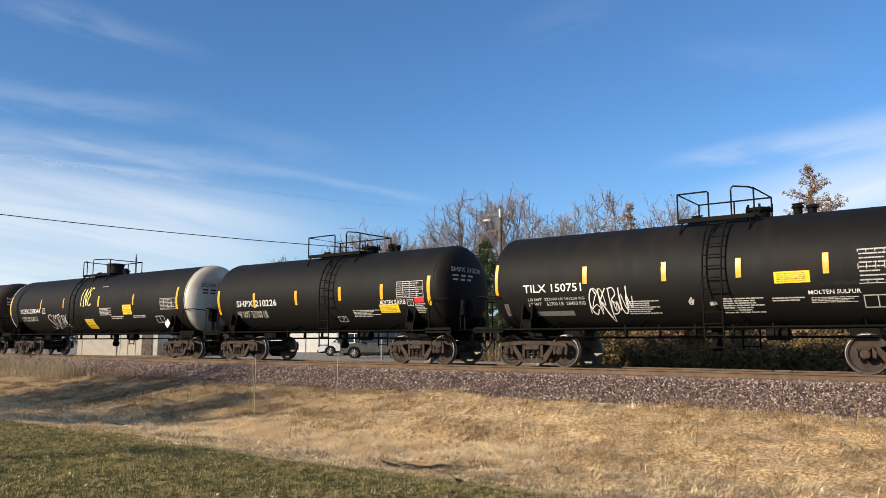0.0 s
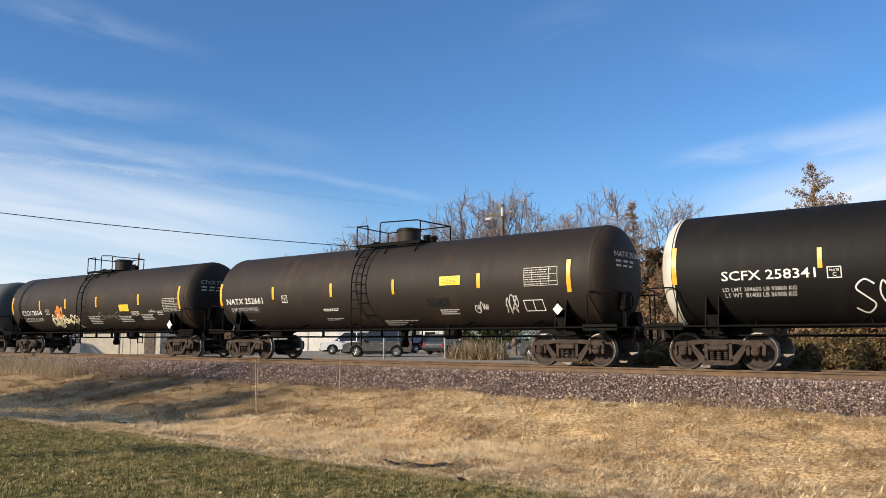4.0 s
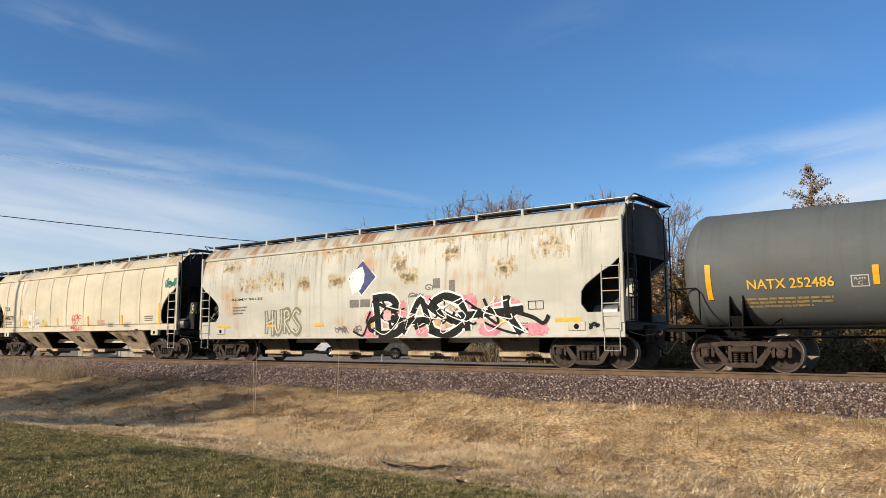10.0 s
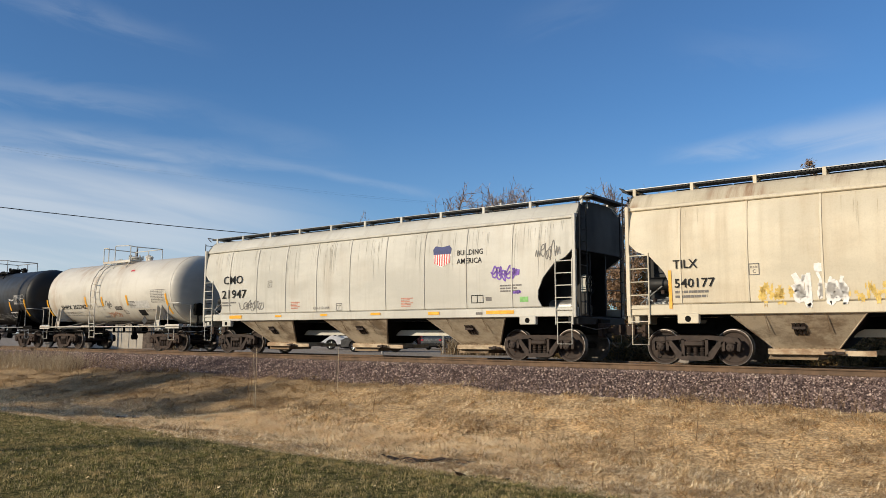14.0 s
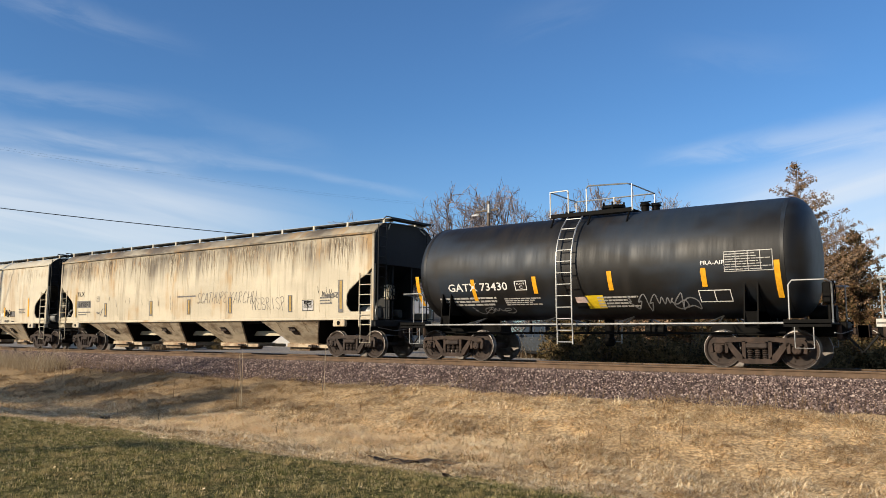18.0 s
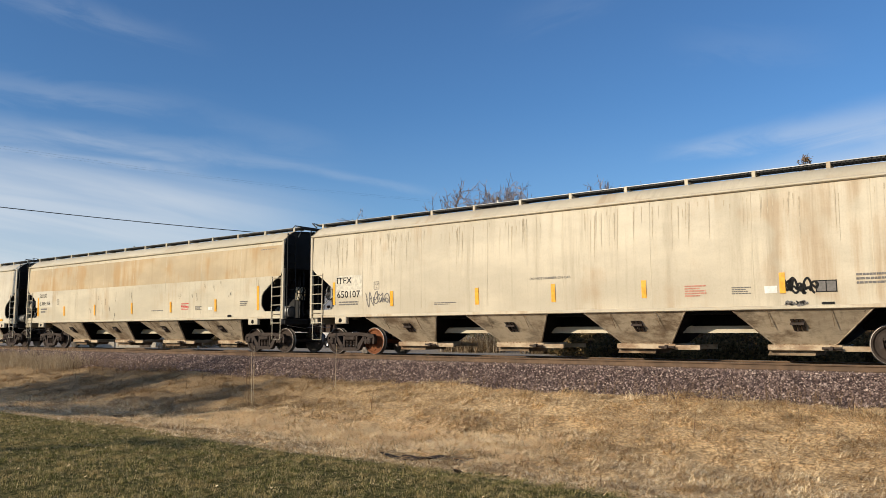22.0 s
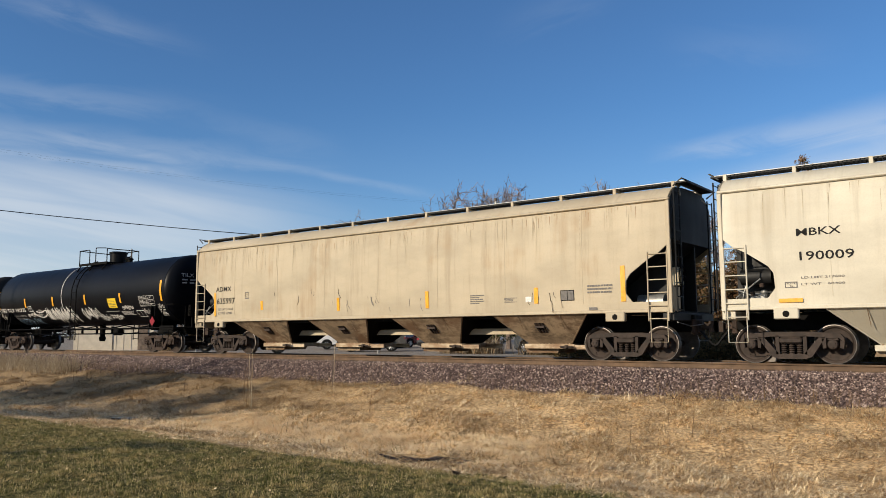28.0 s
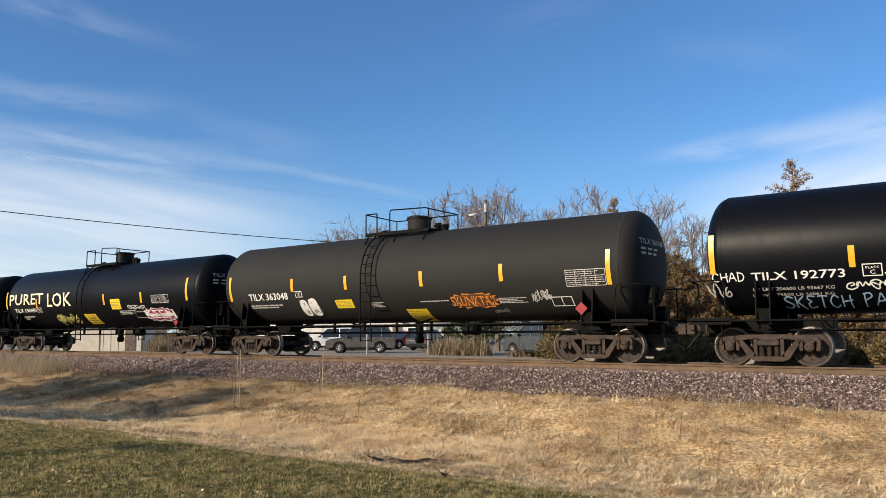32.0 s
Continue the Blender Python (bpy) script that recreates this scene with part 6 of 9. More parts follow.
def leaf_mark(car, put, x0, x1, z0, z1):
    """A dark diamond with a pale leaf, and a plain bar under it."""
    xm, zm = (x0 + x1) / 2, (z0 + z1) / 2
    part("emblem", Geo().add([put(x0, zm, 0.008), put(xm, z0, 0.008), put(x1, zm, 0.008), put(xm, z1, 0.008)], [(0, 1, 2, 3)]), MAT["navy"], car, "dark diamond emblem with a pale leaf")
    part("emblem_edge", Geo().add([put(x0 - 0.06, zm, 0.006), put(xm, z0 - 0.06, 0.006), put(x1 + 0.06, zm, 0.006), put(xm, z1 + 0.06, 0.006)], [(0, 1, 2, 3)]), MAT["white_paint"], car)
    leaf = [(0.16, 0.02), (0.05, 0.28), (0.06, 0.55), (0.22, 0.74), (0.50, 0.84), (0.60, 0.62), (0.58, 0.36), (0.44, 0.14)]
    part("emblem_leaf", Geo().add([put(x0 + (x1 - x0) * a, z0 + (z1 - z0) * b, 0.012) for a, b in leaf], [tuple(range(8))]), MAT["white_paint"], car)
    g = Geo()
    for a, b in ((0.05, 0.40), (0.45, 0.80), (0.85, 1.2)):
        q = decal_quad(put, x0 + (x1 - x0) * a, x0 + (x1 - x0) * b, z0 - 0.42, z0 - 0.16, 0.008, 2)
        g.add(q.v, q.f)
    part("emblem_bar", g, MAT["grey_paint"], car)


def shield_mark(car, put, x0, x1, z0, z1):
    """A shield: blue head, red and white stripes."""
    w, h = x1 - x0, z1 - z0
    body = [(0.0, 0.62), (0.03, 0.3), (0.2, 0.1), (0.5, 0.0), (0.8, 0.1), (0.97, 0.3), (1.0, 0.62)]
    part("shield", Geo().add([put(x0 + w * a, z0 + h * b, 0.008) for a, b in body], [tuple(range(7))]), MAT["white_paint"], car, "striped shield emblem")
    g = Geo()
    for i in range(7):
        a = 0.06 + i * 0.137
        low = 0.05 + 0.5 * abs(a + 0.03 - 0.5) ** 1.6
        q = decal_quad(put, x0 + w * a, x0 + w * (a + 0.065), z0 + h * low, z0 + h * 0.6, 0.011, 2)
        g.add(q.v, q.f)
    part("shield_stripes", g, MAT["red_paint"], car)
    head = [(0.0, 0.60), (1.0, 0.60), (1.04, 0.85), (0.9, 1.0), (0.5, 0.94), (0.1, 1.0), (-0.04, 0.85)]
    part("shield_head", Geo().add([put(x0 + w * a, z0 + h * b, 0.010) for a, b in head], [tuple(range(7))]), MAT["navy"], car)


words(*C[1], 'TILX 150751', -4.79, -2.94, 2.06, 2.28, 'white_paint', 0.0153)
words(*C[1], 'LD LMT  223300 LB 101250 KG', -4.69, -2.89, 1.83, 1.90, 'white_faded', 0.0114)
words(*C[1], 'LT WT    62700 LB  28450 KG', -4.70, -2.89, 1.69, 1.78, 'white_faded', 0.0117)
sprayed(*C[1], 'CKBU', -2.80, -1.62, 1.42, 2.10, 'white_paint', 0.030)
scrawl(*C[1], -2.78, -1.55, 1.30, 2.12, 'white_paint', 11, 4, 0.022)
bars(*C[1], -1.69, -0.80, 1.38, 1.74, 7, 'white_faded', seed=1)
strip(*C[1], -2.82, 2.24, 2.71, 0.13)
strip(*C[1], -0.59, 2.21, 2.70, 0.13)
strip(*C[1], 1.27, 2.21, 2.68, 0.13)
strip(*C[1], 3.20, 2.21, 2.68, 0.13)
strip(*C[1], -5.70, 2.01, 2.92, 0.10)
bars(*C[1], 0.80, 1.79, 1.35, 1.73, 7, 'white_faded', seed=2)
bars(*C[1], 1.97, 2.69, 1.60, 1.71, 2, 'white_faded', seed=3)
notice(*C[1], 2.07, 2.85, 2.03, 2.30)
words(*C[1], 'MOLTEN SULFUR', 2.77, 3.86, 1.76, 1.85, 'white_paint', 0.0118)
bars(*C[1], 2.82, 3.80, 1.55, 1.69, 4, 'white_faded', seed=4)
patch(*C[1], 3.02, 3.89, 1.94, 2.04, 'black_paint')
table(*C[1], 3.84, 4.54, 1.95, 2.72)
outline_box(*C[1], 3.89, 4.46, 1.43, 1.71, 'white_faded', 0.022, 2)
patch(*C[1], -4.52, -3.32, 1.40, 1.53, 'grey_paint')
patch(*C[1], -5.53, -5.39, 1.42, 1.77, 'grey_paint')
scrawl(*C[1], -0.04, 0.11, 1.58, 1.76, 'white_faded', 5, 2, 0.03)
scrawl(*C[1], 0.49, 0.63, 1.54, 1.70, 'white_faded', 6, 2, 0.03)
words(*C[2], 'SHPX 210226', -4.30, -1.95, 2.00, 2.23, 'white_paint', 0.0156)
words(*C[2], 'LD LMT 223300 LB', -4.36, -2.61, 1.71, 1.83, 'white_faded', 0.0121)
words(*C[2], 'LT WT  62700 LB', -4.39, -2.61, 1.58, 1.70, 'white_faded', 0.0122)
strip(*C[2], -5.42, 1.72, 2.67, 0.13)
strip(*C[2], -3.22, 1.95, 2.50, 0.13)
strip(*C[2], -0.87, 1.99, 2.50, 0.13)
strip(*C[2], 1.37, 2.07, 2.55, 0.13)
strip(*C[2], 3.32, 2.06, 2.56, 0.13)
strip(*C[2], 5.31, 1.82, 2.74, 0.13)
table(*C[2], 3.96, 5.09, 2.07, 2.61)
words(*C[2], 'MOLTEN SULFUR', 3.21, 4.33, 1.88, 2.03, 'white_paint', 0.0129)
notice(*C[2], 3.14, 3.98, 1.62, 1.89)
patch(*C[2], 4.69, 5.08, 1.91, 2.09, 'red_paint')
bars(*C[2], 1.86, 3.10, 1.49, 1.73, 5, 'white_faded', seed=5)
bars(*C[2], 4.68, 5.14, 1.57, 1.88, 6, 'white_faded', seed=6)
outline_box(*C[2], 1.02, 1.43, 1.35, 1.54, 'white_faded', 0.022, 1)
outline_box(*C[2], 4.37, 4.64, 1.81, 2.02, 'white_faded', 0.022, 1)
words(*C[3], 'SCFX 258341', -6.78, -4.65, 2.11, 2.33, 'white_paint', 0.0152)
words(*C[3], 'LD LMT 204600 LB 92800 KG', -6.78, -5.08, 1.85, 1.94, 'white_faded', 0.0117)
words(*C[3], 'LT WT  81400 LB 36900 KG', -6.74, -5.10, 1.71, 1.81, 'white_faded', 0.0118)
outline_box(*C[3], -4.42, -4.12, 2.07, 2.33, 'white_paint', 0.022, 1)
sprayed(*C[3], 'S*', -3.95, -2.95, 1.30, 2.02, 'white_paint', 0.035)
sprayed(*C[3], 'PAK', -2.95, -2.05, 1.42, 1.98, 'white_paint', 0.032)
sprayed(*C[3], 'INE', -0.68, 0.46, 2.36, 3.20, 'yellow_pale', 0.055)
strip(*C[3], -7.94, 2.07, 3.00, 0.12)
strip(*C[3], -4.55, 2.31, 2.77, 0.10)
strip(*C[3], -2.21, 2.29, 2.78, 0.09)
strip(*C[3], 1.12, 2.30, 2.78, 0.13)
strip(*C[3], 4.08, 2.28, 2.75, 0.10)
notice(*C[3], 3.17, 3.89, 1.88, 2.31)
notice(*C[3], -0.41, 0.37, 1.28, 1.73)
patch(*C[3], -0.33, 0.37, 1.75, 1.89, 'black_paint')
bars(*C[3], 1.16, 2.21, 1.85, 2.21, 6, 'white_faded', seed=7)
bars(*C[3], 2.07, 3.14, 1.67, 1.82, 2, 'white_faded', seed=8)
bars(*C[3], 3.90, 4.90, 1.70, 1.82, 2, 'white_faded', seed=9)
table(*C[3], 6.18, 7.33, 2.03, 2.50)
outline_box(*C[3], 5.65, 6.25, 1.49, 1.77, 'white_paint', 0.022, 2)
diamond(*C[3], 6.87, 1.42, 0.20, 'white_paint')
strip(*C[3], 7.43, 2.03, 2.95, 0.13)
words(*C[4], 'NATX 252661', -7.70, -5.50, 2.05, 2.27, 'white_paint', 0.0152)
patch(*C[4], -7.49, -5.77, 1.71, 1.93, 'grey_dark')
words(*C[4], 'LD LMT  207100 LB  93900 KG', -7.51, -5.91, 1.79, 1.92, 'white_faded', 0.0126)
strip(*C[4], -8.03, 1.96, 2.89, 0.13)
strip(*C[4], -4.88, 2.18, 2.64, 0.12)
strip(*C[4], -1.80, 2.17, 2.64, 0.12)
strip(*C[4], 1.09, 2.16, 2.64, 0.11)
outline_box(*C[4], -4.41, -4.11, 2.04, 2.30, 'white_paint', 0.022, 1)
bars(*C[4], -2.35, -1.57, 1.66, 1.77, 2, 'white_paint', seed=10)
bars(*C[4], -2.38, -1.55, 1.35, 1.44, 2, 'white_faded', seed=11)
patch(*C[4], -7.17, -6.99, 1.34, 1.40, 'red_paint')
bars(*C[4], -7.14, -6.34, 1.42, 1.45, 1, 'white_faded', seed=12)
bars(*C[4], 19.59, 20.13, 3.20, 3.24, 2, 'white_faded', seed=13)
notice(*C[4], 3.02, 3.81, 2.36, 2.64)
patch(*C[4], 2.44, 3.30, 1.71, 1.98, 'black_paint')
strip(*C[4], 4.50, 2.23, 2.67, 0.13)
strip(*C[4], 7.54, 2.00, 2.90, 0.13)
table(*C[4], 6.09, 7.19, 2.21, 2.74)
outline_box(*C[4], 5.98, 6.63, 1.51, 1.83, 'white_paint', 0.022, 2)
diamond(*C[4], 7.09, 1.53, 0.16, 'white_paint')
scrawl(*C[4], 4.19, 4.71, 1.43, 1.85, 'white_faded', 31, 3, 0.03)
scrawl(*C[4], 5.32, 5.81, 1.43, 2.00, 'white_faded', 32, 3, 0.03)
bars(*C[4], 2.85, 3.60, 1.45, 1.63, 3, 'white_faded', seed=14)
bars(*C[4], 0.27, 1.73, 1.14, 1.33, 3, 'white_faded', seed=15)
words(*C[5], 'CTCX 725318', -6.75, -4.60, 1.95, 2.17, 'white_paint', 0.0150)
words(*C[5], 'LD LMT 200900 LB 91100 KG', -6.73, -4.69, 1.71, 1.80, 'white_faded', 0.0116)
bars(*C[5], -6.79, -4.75, 1.61, 1.67, 1, 'white_faded', seed=16)
outline_box(*C[5], -4.17, -3.81, 1.95, 2.20, 'white_faded', 0.022, 1)
strip(*C[5], -7.81, 2.03, 2.91, 0.13)
strip(*C[5], -4.74, 2.19, 2.67, 0.13)
strip(*C[5], -2.06, 2.21, 2.68, 0.13)
strip(*C[5], 0.90, 2.22, 2.69, 0.13)
notice(*C[5], 2.88, 3.66, 1.97, 2.27)
strip(*C[5], 4.53, 2.22, 2.69, 0.13)
strip(*C[5], 7.63, 1.99, 2.92, 0.13)
table(*C[5], 6.38, 7.57, 1.89, 2.44)
scrawl(*C[5], -3.82, -1.13, 1.31, 1.94, 'spray_cream', 41, 7, 0.07)
scrawl(*C[5], -3.23, -2.59, 1.71, 2.36, 'orange_paint', 42, 3, 0.10)
scrawl(*C[5], 0.75, 2.58, 1.58, 1.99, 'grey_paint', 43, 4, 0.03)
scrawl(*C[5], 3.77, 4.39, 1.76, 1.97, 'white_faded', 44, 4, 0.025)
patch(*C[5], 3.65, 4.53, 1.49, 1.73, 'black_paint')
bars(*C[5], 2.67, 3.72, 1.47, 1.76, 4, 'white_faded', seed=17)
bars(*C[5], 4.55, 5.48, 1.54, 1.81, 4, 'white_faded', seed=18)
bars(*C[5], 5.84, 6.30, 1.73, 1.93, 3, 'white_faded', seed=19)
scrawl(*C[5], 5.22, 5.65, 1.85, 1.99, 'white_faded', 45, 3, 0.02)
bars(*C[5], -0.09, 0.99, 1.41, 1.79, 5, 'white_faded', seed=20)
diamond(*C[5], 7.04, 1.31, 0.19, 'white_paint')
words(*C[6], 'NATX 252486', -7.11, -5.20, 1.93, 2.15, 'yellow_letter', 0.0151)
bars(*C[6], -7.28, -5.25, 1.46, 1.72, 3, 'yellow_faint', seed=21)
outline_box(*C[6], -4.86, -4.50, 1.89, 2.15, 'white_faded', 0.022, 1)
strip(*C[6], -8.00, 1.71, 2.56, 0.13)
strip(*C[6], -4.36, 1.93, 2.35, 0.13)
strip(*C[6], -1.62, 1.93, 2.36, 0.13)
strip(*C[6], 1.37, 1.89, 2.33, 0.13)
strip(*C[6], 3.97, 1.87, 2.31, 0.13)
patch(*C[6], 4.39, 5.24, 1.80, 2.19, 'black_paint')
notice(*C[6], 4.50, 5.22, 1.84, 2.16)
strip(*C[6], 7.25, 1.70, 2.57, 0.13)
table(*C[6], 6.01, 7.10, 2.05, 2.51)
diamond(*C[6], 7.08, 1.48, 0.18, 'white_paint')
patch(*C[6], 2.13, 2.54, 1.91, 2.10, 'black_paint')
bars(*C[6], 2.16, 2.80, 1.83, 1.91, 2, 'yellow_faint', seed=22)
patch(*C[6], -2.53, -2.10, 2.09, 2.16, 'black_paint')
scrawl(*C[6], 5.05, 5.50, 1.53, 1.80, 'white_faded', 51, 3, 0.03)
bars(*C[6], 5.77, 6.31, 1.60, 1.74, 4, 'yellow_faint', seed=23)
bars(*C[6], -1.09, -0.44, 1.58, 1.63, 1, 'white_faded', seed=24)
words(*C[7], 'ADMX 90125', -7.37, -5.50, 2.27, 2.36, 'black_paint', 0.008)
bars(*C[7], -7.26, -6.39, 1.70, 2.04, 3, 'grey_paint', seed=25)
sprayed(*C[7], 'HURS', -5.35, -3.36, 0.98, 1.85, 'olive_paint', 0.20)
sprayed(*C[7], 'HURS', -5.32, -3.40, 1.02, 1.82, 'greyish', 0.05, 0.013)
leaf_mark(*C[7], -1.02, 0.22, 2.26, 3.40)
for k, (x0, x1, z0, z1) in enumerate(((-0.25, 0.55, 1.30, 1.75), (-0.40, 0.40, 0.84, 1.15), (0.95, 1.60, 1.30, 2.05), (2.2, 3.0, 1.85, 2.15), (3.55, 4.35, 1.65, 2.15), (4.7, 5.9, 1.45, 1.95), (4.3, 5.2, 0.85, 1.25), (5.9, 6.75, 0.84, 1.25), (1.9, 2.5, 0.84, 1.15))):
    shape(*C[7], spikes(x0, x1, z0, z1, 10, 60 + k, 0.18), "pink_paint", 0.0100)
for mat, grow, lift in (("white_paint", 0.13, 0.014), ("black_paint", 0.0, 0.019)):
    sprayed(*C[7], "B", 0.15, 1.55, 0.92, 2.12, mat, 0.26 + grow, lift, -0.10, label="black letters with a white edge")
    sprayed(*C[7], "A", 1.30, 2.75, 0.96, 2.02, mat, 0.20 + grow, lift, 0.12)
    sprayed(*C[7], "S", 2.40, 3.95, 0.90, 2.08, mat, 0.25 + grow, lift, -0.05)
    sprayed(*C[7], "H", 3.60, 6.05, 1.02, 2.02, mat, 0.21 + grow, lift, -0.35)
wild(*C[7], 0.2, 6.0, 0.88, 2.05, "black_paint", 67, 4, 0.10, 0.0205)
wild(*C[7], 0.1, 6.1, 0.88, 2.10, "white_paint", 68, 3, 0.032, 0.0225)
sprayed(*C[7], "C", -0.12, 0.25, 1.05, 1.45, "black_paint", 0.13, 0.019)
for k, (x0, x1, z0, z1) in enumerate(((0.55, 0.95, 1.35, 1.75), (2.95, 3.15, 1.0, 1.25), (4.25, 4.6, 1.2, 1.4))):
    shape(*C[7], spikes(x0, x1, z0, z1, 8, 90 + k, 0.2), "pink_faint", 0.023)
for k, box in enumerate(((-6.9, -5.6, 2.55, 3.15), (-5.7, -4.4, 2.6, 3.3), (-3.6, -3.0, 2.6, 3.0), (-2.0, -1.2, 2.55, 3.0), (0.9, 1.5, 2.9, 3.5), (1.3, 2.0, 2.55, 3.0), (4.9, 5.7, 2.6, 3.1), (-7.9, -7.0, 3.4, 3.8), (3.0, 3.6, 3.2, 3.6), (6.2, 7.4, 3.1, 3.7), (-4.0, 1.0, 3.75, 3.9), (2.0, 7.5, 3.75, 3.92))):
    rust_field(*C[7], *box, 700 + k, count=60)
patch(*C[7], 2.64, 2.92, 2.34, 2.65, 'grey_paint')
patch(*C[7], 3.27, 3.49, 2.14, 2.57, 'grey_paint')
scrawl(*C[7], 2.31, 2.53, 2.29, 2.51, 'grey_paint', 71, 1, 0.04)
scrawl(*C[7], 1.67, 2.25, 2.06, 2.23, 'grey_paint', 72, 2, 0.04)
outline_box(*C[7], 6.08, 6.58, 1.59, 1.84, 'black_paint', 0.022, 2)
patch(*C[7], -8.25, -7.40, 1.23, 1.33, 'yellow', 'reflective_strip', 'yellow reflective strip', 0.012)
patch(*C[7], -5.25, -4.79, 1.23, 1.33, 'yellow', 'reflective_strip', 'yellow reflective strip', 0.012)
patch(*C[7], -2.69, -2.24, 1.23, 1.33, 'yellow', 'reflective_strip', 'yellow reflective strip', 0.012)
patch(*C[7], -0.16, 0.30, 1.23, 1.33, 'yellow', 'reflective_strip', 'yellow reflective strip', 0.012)
patch(*C[7], 2.47, 2.85, 1.23, 1.33, 'yellow', 'reflective_strip', 'yellow reflective strip', 0.012)
patch(*C[7], 5.11, 5.47, 1.23, 1.33, 'yellow', 'reflective_strip', 'yellow reflective strip', 0.012)
patch(*C[7], 6.93, 7.75, 1.23, 1.33, 'yellow', 'reflective_strip', 'yellow reflective strip', 0.012)
scrawl(*C[7], -1.66, -1.00, 0.98, 1.22, 'grey_paint', 73, 4, 0.03)
scrawl(*C[7], 7.95, 8.25, 1.03, 1.22, 'black_paint', 74, 3, 0.04)
scrawl(*C[7], -0.81, -0.48, 0.98, 1.25, 'grey_paint', 75, 2, 0.04)
bars(*C[7], 5.53, 6.07, 1.04, 1.23, 3, 'grey_paint', seed=26)
words(*C[8], 'TILX', -7.50, -6.88, 2.36, 2.57, 'black_paint', 0.027)
words(*C[8], '540177', -7.48, -6.47, 1.88, 2.10, 'black_paint', 0.027)
bars(*C[8], -7.47, -6.61, 1.57, 1.80, 2, 'grey_paint', seed=27)
outline_box(*C[8], -5.67, -5.42, 2.11, 2.39, 'grey_paint', 0.022, 1)
strip(*C[8], -7.59, 1.36, 2.32, 0.08)
strip(*C[8], -1.65, 1.43, 1.89, 0.13)
strip(*C[8], 1.30, 1.44, 1.91, 0.13)
strip(*C[8], 4.29, 1.44, 1.90, 0.13)
strip(*C[8], 7.25, 1.43, 2.37, 0.13)
wild(*C[8], -4.72, -3.62, 1.34, 2.12, 'white_paint', 81, 5, 0.11)
shape(*C[8], spikes(-4.26, -4.04, 2.12, 2.34, 8, 5, 0.1), 'white_paint', 0.012)
rust_field(*C[8], -5.55, -4.75, 1.42, 1.85, 82, 'yellow_wash', 26)
rust_field(*C[8], -3.55, -2.65, 1.42, 1.80, 83, 'yellow_wash', 26)
scrawl(*C[8], -0.26, 0.58, 1.53, 2.08, 'red_paint', 84, 3, 0.03)
scrawl(*C[8], -0.35, 0.57, 1.13, 1.51, 'red_paint', 86, 3, 0.03)
scrawl(*C[8], 7.59, 8.41, 2.97, 3.40, 'green_paint', 85, 7, 0.05)
bars(*C[8], 2.16, 2.84, 1.42, 1.71, 6, 'red_faint', seed=28)
bars(*C[8], 3.11, 3.58, 1.37, 1.57, 4, 'grey_paint', seed=29)
bars(*C[8], 4.46, 5.01, 1.34, 1.56, 4, 'grey_paint', seed=30)
bars(*C[8], 6.11, 6.81, 1.57, 1.83, 3, 'grey_paint', seed=31)
patch(*C[8], 5.35, 5.63, 1.20, 1.26, 'black_paint')
words(*C[9], 'CMO', -7.09, -5.88, 2.64, 2.95, 'black_paint', 0.027)
words(*C[9], '21947', -7.16, -5.65, 2.08, 2.40, 'black_paint', 0.027)
bars(*C[9], -7.15, -6.28, 1.73, 1.94, 2, 'grey_paint', seed=32)
scrawl(*C[9], -6.12, -4.76, 1.55, 1.96, 'grey_paint', 91, 6, 0.03)
outline_box(*C[9], -4.42, -4.18, 2.43, 2.68, 'grey_paint', 0.022, 1)
shield_mark(*C[9], 3.46, 4.13, 2.77, 3.44)
words(*C[9], 'BUILDING', 4.37, 5.33, 3.10, 3.26, 'black_paint', 0.012)
words(*C[9], 'AMERICA', 4.37, 5.30, 2.84, 3.00, 'black_paint', 0.012)
scrawl(*C[9], 5.63, 6.58, 2.28, 2.71, 'purple_paint', 92, 6, 0.05)
bars(*C[9], 5.94, 6.68, 1.90, 2.14, 3, 'grey_paint', seed=33)
scrawl(*C[9], 6.38, 6.64, 1.85, 1.99, 'purple_paint', 93, 2, 0.04)
patch(*C[9], 6.60, 6.88, 1.63, 1.78, 'green_light')
outline_box(*C[9], 4.90, 5.34, 1.63, 1.87, 'black_paint', 0.022, 2)
patch(*C[9], 5.42, 5.63, 1.69, 1.80, 'grey_paint')
bars(*C[9], -3.13, -2.65, 1.59, 1.85, 5, 'red_faint', seed=34)
bars(*C[9], 2.13, 2.64, 1.56, 1.86, 6, 'red_faint', seed=35)
words(*C[9], 'CH-110-108', -1.96, -1.13, 1.57, 1.66, 'grey_paint', 0.027)
outline_box(*C[9], -0.82, -0.53, 1.51, 1.76, 'grey_paint', 0.022, 1)
scrawl(*C[9], 7.14, 7.89, 2.74, 3.30, 'grey_paint', 94, 5, 0.025)
patch(*C[9], -6.68, -5.94, 1.29, 1.41, 'yellow', 'reflective_strip', 'yellow reflective strip', 0.012)
patch(*C[9], -3.99, -3.64, 1.32, 1.39, 'yellow', 'reflective_strip', 'yellow reflective strip', 0.012)
patch(*C[9], -1.59, -1.26, 1.33, 1.40, 'yellow', 'reflective_strip', 'yellow reflective strip', 0.012)
patch(*C[9], 0.80, 1.24, 1.33, 1.41, 'yellow', 'reflective_strip', 'yellow reflective strip', 0.012)
patch(*C[9], 3.24, 3.69, 1.31, 1.40, 'yellow', 'reflective_strip', 'yellow reflective strip', 0.012)
patch(*C[9], 5.43, 6.40, 1.30, 1.40, 'yellow', 'reflective_strip', 'yellow reflective strip', 0.012)
patch(*C[9], 5.06, 5.30, 1.29, 1.36, 'grey_paint')
